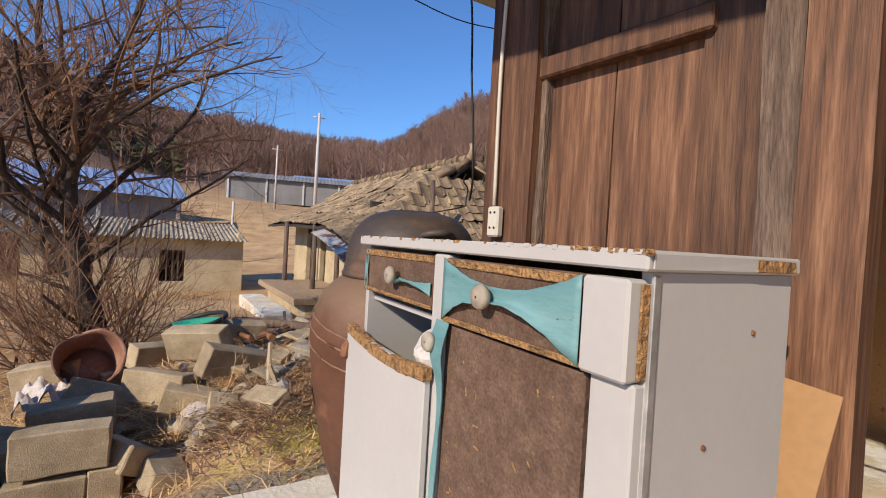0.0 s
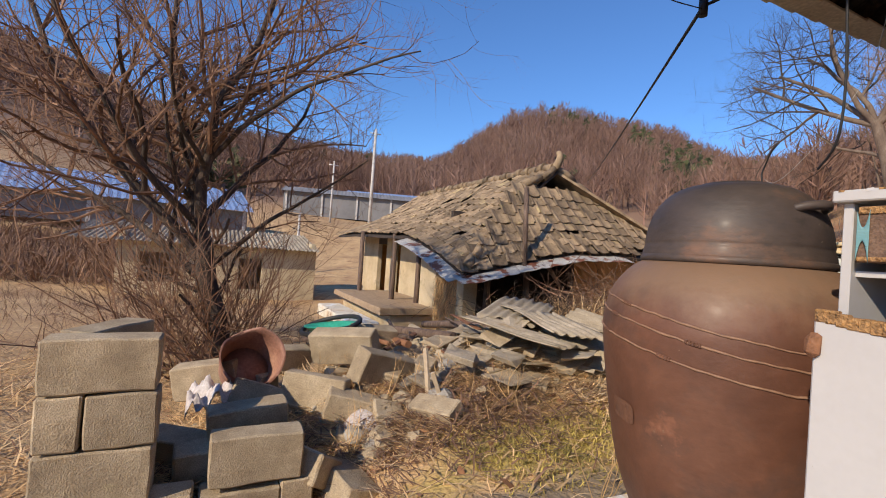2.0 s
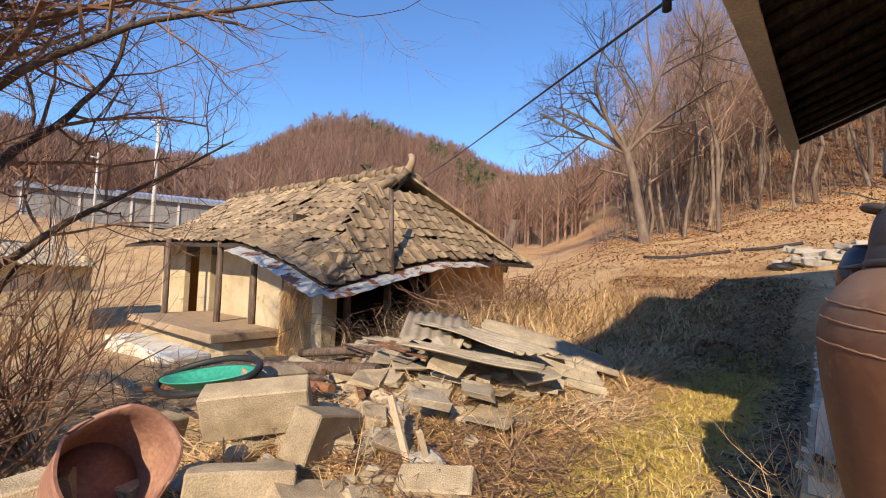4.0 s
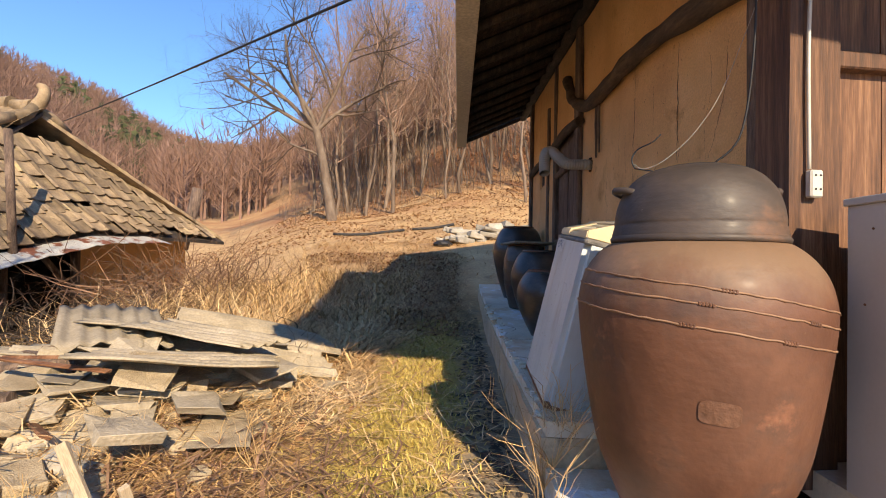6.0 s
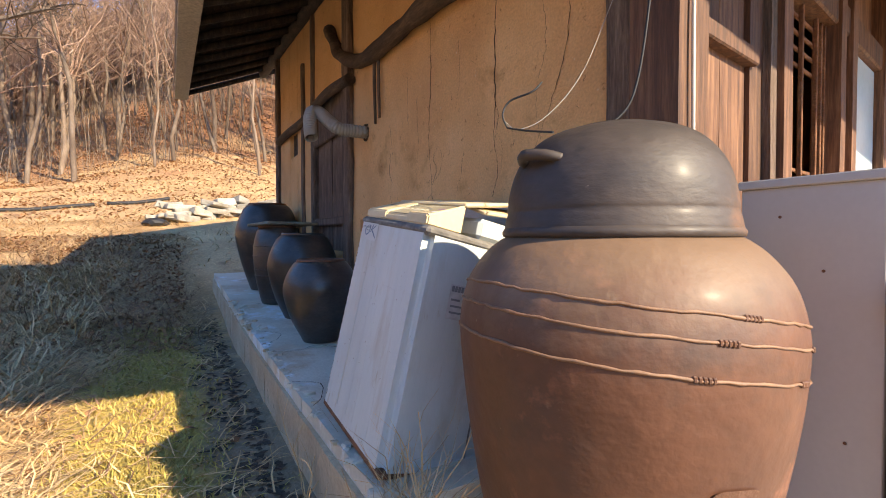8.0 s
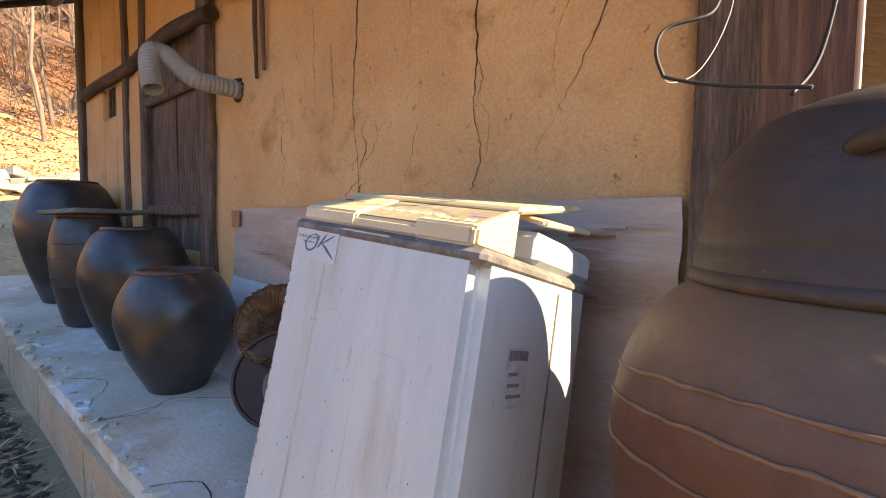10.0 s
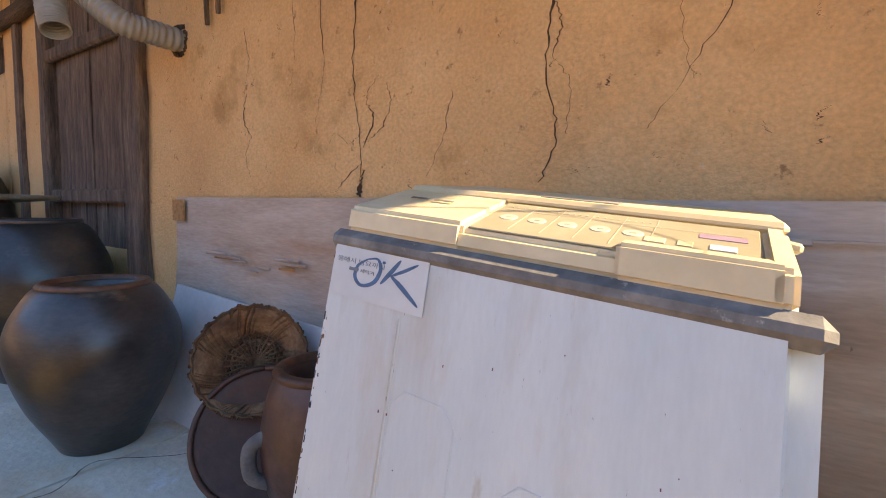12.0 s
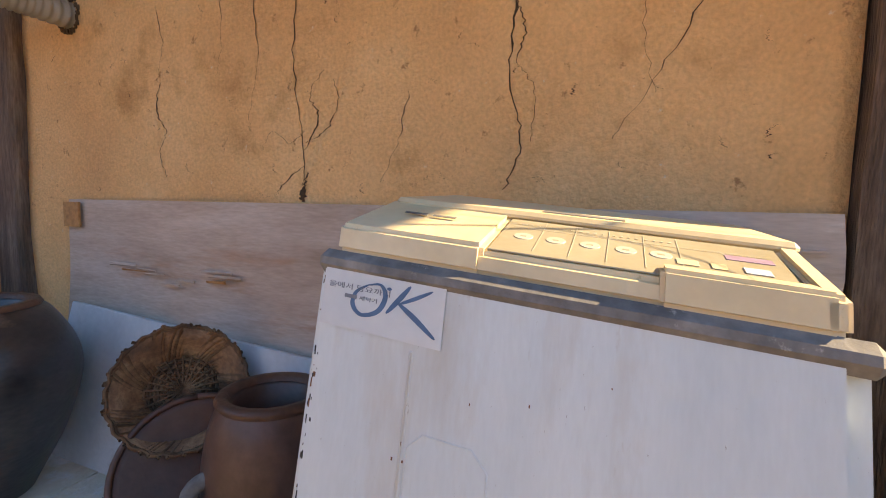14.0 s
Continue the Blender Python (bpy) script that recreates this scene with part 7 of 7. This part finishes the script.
for k in range(70):
    x, y = rb.gauss(-3.75, 0.5), rb.gauss(0.45, 0.65)
    if x > -3.15 or y > 1.9:
        continue
    s = new("rubble_stone", stone_meshes[rb.randrange(5)])
    s.matrix_basis = pose(x, y, ground_z(x, y) + 0.01, rb.uniform(-30, 30), rb.uniform(-30, 30), rb.uniform(0, 360)) @ Matrix.Scale(rb.uniform(0.5, 1.6), 4)
    tagged(s, "broken stone lying in the rubble", "stone", "rubble stones")


def wavy_sheet(w, l, m, material, name, label, curl=0.05, seed=0.0, pitch=0.16, amp=0.022):
    """A broken corrugated sheet with ragged ends that sags a little."""
    nu, nv = max(8, int(w / pitch * 5)), max(4, int(l / 0.12))
    verts, faces = [], []
    for s in (0, 1):
        for j in range(nv + 1):
            for i in range(nu + 1):
                u, v = w * i / nu, l * j / nv
                z = amp * math.sin(2 * math.pi * u / pitch) + curl * noise.noise((u * 1.3 + seed, v * 1.3, 0)) - 0.007 * s
                if j == 0:
                    v += 0.05 * noise.noise((u * 6, seed, 1))
                if j == nv:
                    v += 0.09 * noise.noise((u * 5, seed, 7))
                if i == nu:
                    u += 0.04 * noise.noise((v * 6, seed, 3))
                verts.append((u, v, z))
    n = (nu + 1) * (nv + 1)
    for j in range(nv):
        for i in range(nu):
            a = j * (nu + 1) + i
            faces += [(a, a + 1, a + nu + 2, a + nu + 1), (n + a, n + a + nu + 1, n + a + nu + 2, n + a + 1)]
    for i in range(nu):
        b = nv * (nu + 1) + i
        faces += [(i, n + i, n + i + 1, i + 1), (b, b + 1, n + b + 1, n + b)]
    for j in range(nv):
        a, b = j * (nu + 1), j * (nu + 1) + nu
        faces += [(a, a + nu + 1, n + a + nu + 1, n + a), (b, n + b, n + b + nu + 1, b + nu + 1)]
    ob = raw(name, verts, faces, material)
    ob.matrix_basis = m
    return tagged(ob, label, "roof sheet", "fallen roof sheets")


SHEET = "fallen grey corrugated slate sheet with broken edge"
for k, (x, y, z, rx, ry, rz, w, l) in enumerate((
        (-5.6, 3.15, 0.56, -12, 6, -62, 0.8, 1.5), (-4.85, 3.2, 0.72, -14, 8, -55, 0.7, 1.3), (-5.2, 2.3, 0.56, -9, 12, -68, 0.6, 1.7), (-4.6, 2.6, 0.66, -13, 10, -58, 0.6, 1.2),
        (-5.9, 1.6, 0.36, -5, 9, -72, 0.5, 1.6), (-4.9, 1.75, 0.5, -8, 14, -66, 0.45, 1.1), (-4.4, 1.95, 0.54, -14, 14, -50, 0.5, 0.9), (-6.1, 2.8, 0.42, 3, 6, -80, 0.8, 1.2),
        (-4.35, 1.2, 0.45, -14, 18, -70, 0.4, 0.7), (-4.1, 2.45, 0.42, -20, 10, -46, 0.4, 0.7), (-5.6, 2.5, 0.5, -4, 2, -74, 0.5, 1.4), (-4.5, 3.0, 0.6, -18, 6, -50, 0.5, 0.9),
        (-5.4, 1.2, 0.34, 4, 12, -64, 0.4, 1.3), (-4.7, 2.2, 0.6, -6, 18, -76, 0.4, 1.2))):
    wavy_sheet(w, l, pose(x, y, z, rx, ry, rz), SLATE, "slate_sheet", SHEET, 0.06, k * 2.3)
for k in range(52):
    x, y = rb.gauss(-4.6, 0.6), rb.gauss(1.9, 0.6)
    b = newbox(-rb.uniform(0.08, 0.24), rb.uniform(0.08, 0.24), -rb.uniform(0.05, 0.16), rb.uniform(0.05, 0.16), 0, rb.uniform(0.012, 0.03), 0.003, jit=0.035)
    s = part("slate_shard", b, SLATE if k % 3 else BLOCK, None)
    s.matrix_basis = pose(x, y, ground_z(x, y) + rb.uniform(0.02, 0.2), rb.uniform(-14, 8), rb.uniform(-6, 16), rb.uniform(-75, -40))
    tagged(s, "broken flat shard of roofing slate", "shard", "roof shards")


def stick(pts, r, material, label, name="timber_pole", cat="timber"):
    th = part(name, newtube(curve3(pts, 4), r, 7), material, None)
    return tagged(th, label, cat, "old timbers")


stick([(-6.6, 0.9, 0.22), (-5.6, 1.15, 0.36), (-4.6, 1.45, 0.46)], 0.05, POST, "weathered grey rafter in the rubble")
stick([(-6.2, 0.5, 0.22), (-5.3, 0.85, 0.36), (-4.5, 0.95, 0.42)], 0.035, RUSTBROWN, "rusty iron pipe in the rubble")
stick([(-5.9, 0.3, 0.26), (-5.1, 0.6, 0.4), (-4.45, 0.75, 0.44)], 0.022, RUSTBROWN, "rusty iron pipe in the rubble")
stick([(-5.6, 0.2, 0.26), (-5.0, 0.75, 0.42), (-4.7, 1.05, 0.44)], 0.025, POST, "weathered grey rafter in the rubble")
stick([(-6.3, 1.9, 0.3), (-5.3, 1.95, 0.46), (-4.3, 2.2, 0.55)], 0.045, POST, "weathered grey rafter in the rubble")
stick([(-5.4, 2.6, 0.42), (-4.5, 2.75, 0.5), (-3.9, 3.0, 0.52)], 0.04, POST, "weathered grey rafter in the rubble")
PALEWOOD = mat("split_pale_wood", [(0.42, 0.32, 0.21), (0.55, 0.44, 0.31)], 4, 50, 0.85, 0.3, stretch=(5, 5, 0.6))
lath = part("lath", newbox(-0.018, 0.018, -0.012, 0.012, 0, 0.62, 0.002), PALEWOOD, None)
lath.matrix_basis = pose(-3.45, 0.72, 0.02, -16, -28, 20)
tagged(lath, "pale split lath standing in the rubble", "lath")
lath2 = part("lath", newbox(-0.015, 0.015, -0.012, 0.012, 0, 0.45, 0.002), PALEWOOD, None)
lath2.matrix_basis = pose(-3.5, 0.9, 0.02, 10, -20, 60)
tagged(lath2, "pale split lath standing in the rubble", "lath")
for k, (x, y, z, rx, rz) in enumerate(((-3.95, 1.2, 0.3, 14, 40), (-3.6, 1.45, 0.24, 10, 55), (-3.35, 2.2, 0.24, 8, 75), (-3.25, 2.55, 0.26, -6, 60))):
    bm = bmesh.new()
    n = 9
    rr = 0.17
    vs = [[bm.verts.new((rr * math.cos(a) * s, t, rr * math.sin(a) * s * 0.6)) for a in np.linspace(0.3, 2.84, n)] for s, t in ((1, 0), (1, 0.42), (0.9, 0.42), (0.9, 0))]
    for p, q in zip(vs, vs[1:] + vs[:1]):
        for i in range(n - 1):
            bm.faces.new((p[i], p[i + 1], q[i + 1], q[i]))
    for i in (0, n - 1):
        bm.faces.new([v[i] for v in vs])
    c = part("gutter_tile", bm, BLOCK, None)
    c.matrix_basis = pose(x, y, z - 0.06, rx, 0, rz)
    tagged(c, "mossy half-round cement tile half buried in straw", "tile", "gutter tiles")
for k, (x, y, z, rz, L) in enumerate(((-3.75, 1.75, 0.2, 28, 0.95), (-3.55, 1.95, 0.2, 20, 0.7))):
    b = part("concrete_slab", newbox(0, L, 0, 0.28, 0, 0.07, 0.012, jit=0.02), BLOCK, None)
    b.matrix_basis = pose(x - L / 2, y - 0.2, z, 4, 3, rz)
    tagged(b, "thin broken concrete slab in the straw", "slab", "broken slabs")

# split plastic tub
tub = thing("plastic_tub", "split faded reddish plastic tub lying on its side", "tub", pose(-4.2, -0.42, 0.33, 0, 0, 8) @ pose(0, 0, 0, 0, 58, 0) @ Matrix.Scale(0.88, 4))
bm = bmesh.new()
n = 40
for s, (r0, r1) in enumerate(((0.24, 0.19), (0.228, 0.18))):
    for k in range(n + 1):
        a = 0.5 + (2 * math.pi - 1.3) * k / n
        for t in range(5):
            r = r0 + (r1 - r0) * t / 4
            h = 0.34 - 0.34 * t / 4 - (0.1 * max(0, math.sin(a * 2.2)) if t == 0 else 0)
            bm.verts.new((r * math.cos(a), r * math.sin(a), h))
bm.verts.ensure_lookup_table()
for s in (0, 1):
    o = s * (n + 1) * 5
    for k in range(n):
        for t in range(4):
            a = o + k * 5 + t
            f = [bm.verts[i] for i in (a, a + 5, a + 6, a + 1)]
            bm.faces.new(f if s else list(reversed(f))).smooth = True
o = (n + 1) * 5
for k in range(n):
    bm.faces.new([bm.verts[i] for i in (k * 5, k * 5 + 5, o + k * 5 + 5, o + k * 5)])
for k in (0, n):
    for t in range(4):
        bm.faces.new([bm.verts[i] for i in (k * 5 + t, k * 5 + t + 1, o + k * 5 + t + 1, o + k * 5 + t)])
part("shell", bm, TERRACOTTA, tub)
part("base", lathe([(0.002, 0), (0.18, 0), (0.185, 0.012), (0.002, 0.012)], 32), TERRACOTTA, tub)

sheet = thing("plastic_sheet", "crumpled white and pink plastic sheeting", "sheet", pose(-3.95, -0.62, 0.3))
verts, faces = [], []
for j in range(15):
    for i in range(15):
        u, v = i / 14 - 0.5, j / 14 - 0.5
        verts.append((u * 0.3, v * 0.28, 0.12 * noise.noise((u * 4, v * 4, 2)) + 0.06 * noise.noise((u * 9, v * 9, 4)) - 0.5 * (u * u + v * v) * 0.5))
for j in range(14):
    for i in range(14):
        a = j * 15 + i
        faces.append((a, a + 1, a + 16, a + 15))
ob = raw("film", verts, faces, RAG, sheet, True)
ob.modifiers.new("thick", "SOLIDIFY").thickness = 0.002
bag = part("cement_sack", lump(0.13, 9.2, 0.55), RAG, None)
bag.matrix_basis = pose(-3.55, 0.28, 0.12, 20, 10, 30)
tagged(bag, "torn pale paper sack in the rubble", "sack")

green = thing("green_tray", "bright green plastic tray on the rubble", "tray", pose(-4.95, 0.35, 0.47, 6, -8, 20))
bm = lathe([(0.002, 0.0), (0.2, 0.0), (0.26, 0.05), (0.275, 0.055), (0.275, 0.062), (0.255, 0.058), (0.198, 0.008), (0.002, 0.008)], 40)
bmesh.ops.scale(bm, vec=(1.25, 0.7, 1), verts=bm.verts)
part("dish", bm, GREENPL, green)
bm = bmesh.new()
tube(bm, [(0.36 * math.cos(a), 0.22 * math.sin(a), 0.05 + 0.05 * math.sin(a)) for a in np.linspace(0, 2 * math.pi, 41)], 0.022, 8, caps=False)
part("rubber_hose", bm, BLACK, green, "black rubber ring round the tray")

# field stones on the slope and dark terrace edge
for k in range(42):
    t = rb.random()
    x, y = -2.9 + 4.5 * t + rb.uniform(-0.2, 0.2), 14.2 + 1.2 * t + rb.uniform(-0.4, 0.4)
    b = part("field_stone", newbox(-rb.uniform(0.15, 0.4), rb.uniform(0.15, 0.4), -rb.uniform(0.1, 0.2), rb.uniform(0.1, 0.2), 0, rb.uniform(0.08, 0.22), 0.02, jit=0.04), STONE, None)
    b.matrix_basis = pose(x, y, ground_z(x, y) - 0.02 + 0.14 * (k % 3), rb.uniform(-12, 12), rb.uniform(-12, 12), rb.uniform(-30, 40))
    tagged(b, "pale flat field stone in a low dry wall", "stone", "dry stone wall")
tarp = part("black_tarp", lump(0.28, 4.4, 0.45), BLACK, None)
tarp.matrix_basis = pose(-2.9, 13.6, ground_z(-2.9, 13.6) + 0.05)
tagged(tarp, "crumpled black plastic beside the dry stone wall", "sheet")
# black tubes added to draw the dark line of the terrace edge
for x0, y0, x1, y1 in ((-7.4, 17.5, -4.6, 17.9), (-4.3, 18.0, -2.6, 18.1)):
    pts = [(x0 + (x1 - x0) * t, y0 + (y1 - y0) * t, 0) for t in np.linspace(0, 1, 14)]
    pts = [(x, y + 0.05 * noise.noise((x * 2, 0, 0)), ground_z(x, y) + 0.05) for x, y, _ in pts]
    edge_tube = part("irrigation_pipe", newtube(pts, 0.06, 7), BLACK, None)
    tagged(edge_tube, "dark tube standing in for the terrace edge across the dry field", "pipe", "field pipes")

# dry weeds by the platform and stalks in the yard
def weed(x, y, z, n, h, seed, label="dry branching weed beside the platform"):
    r = random.Random(seed)
    lines = []
    for k in range(n):
        a = r.uniform(0, 6.28)
        grow(r, Vector((0, 0, 0)), Vector((0.5 * math.cos(a), 0.5 * math.sin(a), 1)).normalized(), h * r.uniform(0.6, 1.2), 0.003, 1, lines, 0.1, 0.6, (2, 4), 0.3, 0.5, 0.6)
    v, f = line_mesh(lines, 0, 9)
    ob = raw("dry_weed", v, f, STRAW)
    ob.matrix_basis = pose(x, y, z)
    return tagged(ob, label, "weed", kind="stuff")


weed(-2.0, 1.28, 0.3, 9, 0.42, 1)
weed(-2.05, 1.2, 0.25, 14, 0.22, 2)
weed(-2.1, 2.0, 0.2, 4, 0.4, 3)
weed(-2.12, 0.9, 0.2, 5, 0.4, 4)
for k in range(26):
    x, y = rb.uniform(-7.5, -3.2), rb.uniform(5.2, 11)
    weed(x, y, ground_z(x, y), rb.randint(3, 7), rb.uniform(0.4, 1.1), 50 + k, "dry branching weed in the yard")
for k in range(14):
    x, y = rb.uniform(-4.2, -3.2), rb.uniform(-0.4, 1.6)
    weed(x, y, ground_z(x, y), rb.randint(2, 5), rb.uniform(0.15, 0.4), 90 + k, "dry branching weed in the rubble")
rb2 = random.Random(60)
lines = []
for k in range(260):
    a = rb2.uniform(0, 6.28)
    p0 = Vector((rb2.gauss(0, 0.6), rb2.gauss(0, 0.9), rb2.uniform(-0.1, 0.5)))
    grow(rb2, p0, Vector((math.cos(a), math.sin(a), rb2.uniform(-0.2, 1.2))).normalized(), rb2.uniform(0.5, 1.2), 0.008, 1, lines, 0.05, 0.7, (2, 3), 0.35, 0.5, 0.6)
v, f = line_mesh(lines, 0, 9)
ob = raw("bramble", v, f, TWIG)
ob.matrix_basis = pose(-6.5, 6.1, ground_z(-6.5, 6.1) + 0.1)
tagged(ob, "tangled dry brambles against the old house", "bramble", kind="stuff")
lines = []
for k in range(240):
    a = rb2.uniform(0, 6.28)
    p0 = Vector((rb2.gauss(0, 0.7), rb2.gauss(0, 0.5), rb2.uniform(0.0, 0.12)))
    grow(rb2, p0, Vector((math.cos(a), math.sin(a), rb2.uniform(-0.1, 0.4))).normalized(), rb2.uniform(0.3, 0.7), 0.006, 1, lines, 0.0, 0.7, (2, 3), 0.35, 0.5, 0.6)
v, f = line_mesh(lines, 0, 9)
ob = raw("brushwood", v, f, BARK)
ob.matrix_basis = pose(-6.0, 3.9, ground_z(-6.0, 3.9) + 0.02)
tagged(ob, "dark heap of dead twigs below the old house", "brushwood", kind="stuff")

for k in range(34):
    x, y = min(-4.3, rb.gauss(-5.1, 0.6)), rb.gauss(1.6, 0.6)
    L, a = rb.uniform(0.25, 0.9), rb.uniform(-0.4, 0.5)
    z = ground_z(x, y) + rb.uniform(0.05, 0.3)
    s = part("broken_lath", newbox(-L / 2, L / 2, -0.02, 0.02, -0.008, 0.008, 0.002, m=pose(x, y, z, rb.uniform(-40, 40), rb.uniform(-7, 7), 150 + math.degrees(a)), jit=0.004), POST if k % 3 else RUSTBROWN, None)
    tagged(s, "splintered old lath in the rubble", "lath", "splintered laths")


def slate_sheet(x, y, tilt, turn, lift, length=0.95, width=0.6):
    """A broken corrugated roofing sheet with a ragged end."""
    sh = thing("roofing_sheet", "weathered grey corrugated roofing sheet on the rubble", "sheet", pose(x, y, ground_z(x, y) + lift, tilt, 6, turn), group="roofing sheets")
    nx, ny = 40, 8
    verts, faces = [], []
    for j in range(ny + 1):
        for i in range(nx + 1):
            u = i / nx
            v = j / ny
            rag = 0.14 * noise.noise((u * 5, x * 3, 1 + j)) if j in (0, ny) else 0.0
            verts.append((width * (u - 0.5), length * (v - 0.5) + rag, 0.011 * math.sin(u * width / 0.1 * math.tau) + 0.02 * noise.noise((u * 2, v * 2, y))))
    for j in range(ny):
        for i in range(nx):
            q = j * (nx + 1) + i
            faces.append((q, q + 1, q + nx + 2, q + nx + 1))
    ob = raw("corrugated_sheet", verts, faces, SLATE, sh, smooth=True)
    ob.modifiers.new("thick", "SOLIDIFY").thickness = 0.007


for sx, sy, stilt, sturn, slift in ((-4.9, 2.75, 4, 70, 0.17), (-4.45, 2.5, 7, 100, 0.25), (-4.1, 2.3, 5, 78, 0.29), (-4.75, 2.3, 8, 40, 0.29), (-5.3, 2.6, 3, 92, 0.14), (-3.95, 1.8, 6, 115, 0.24)):
    slate_sheet(sx, sy, stilt, sturn, slift)
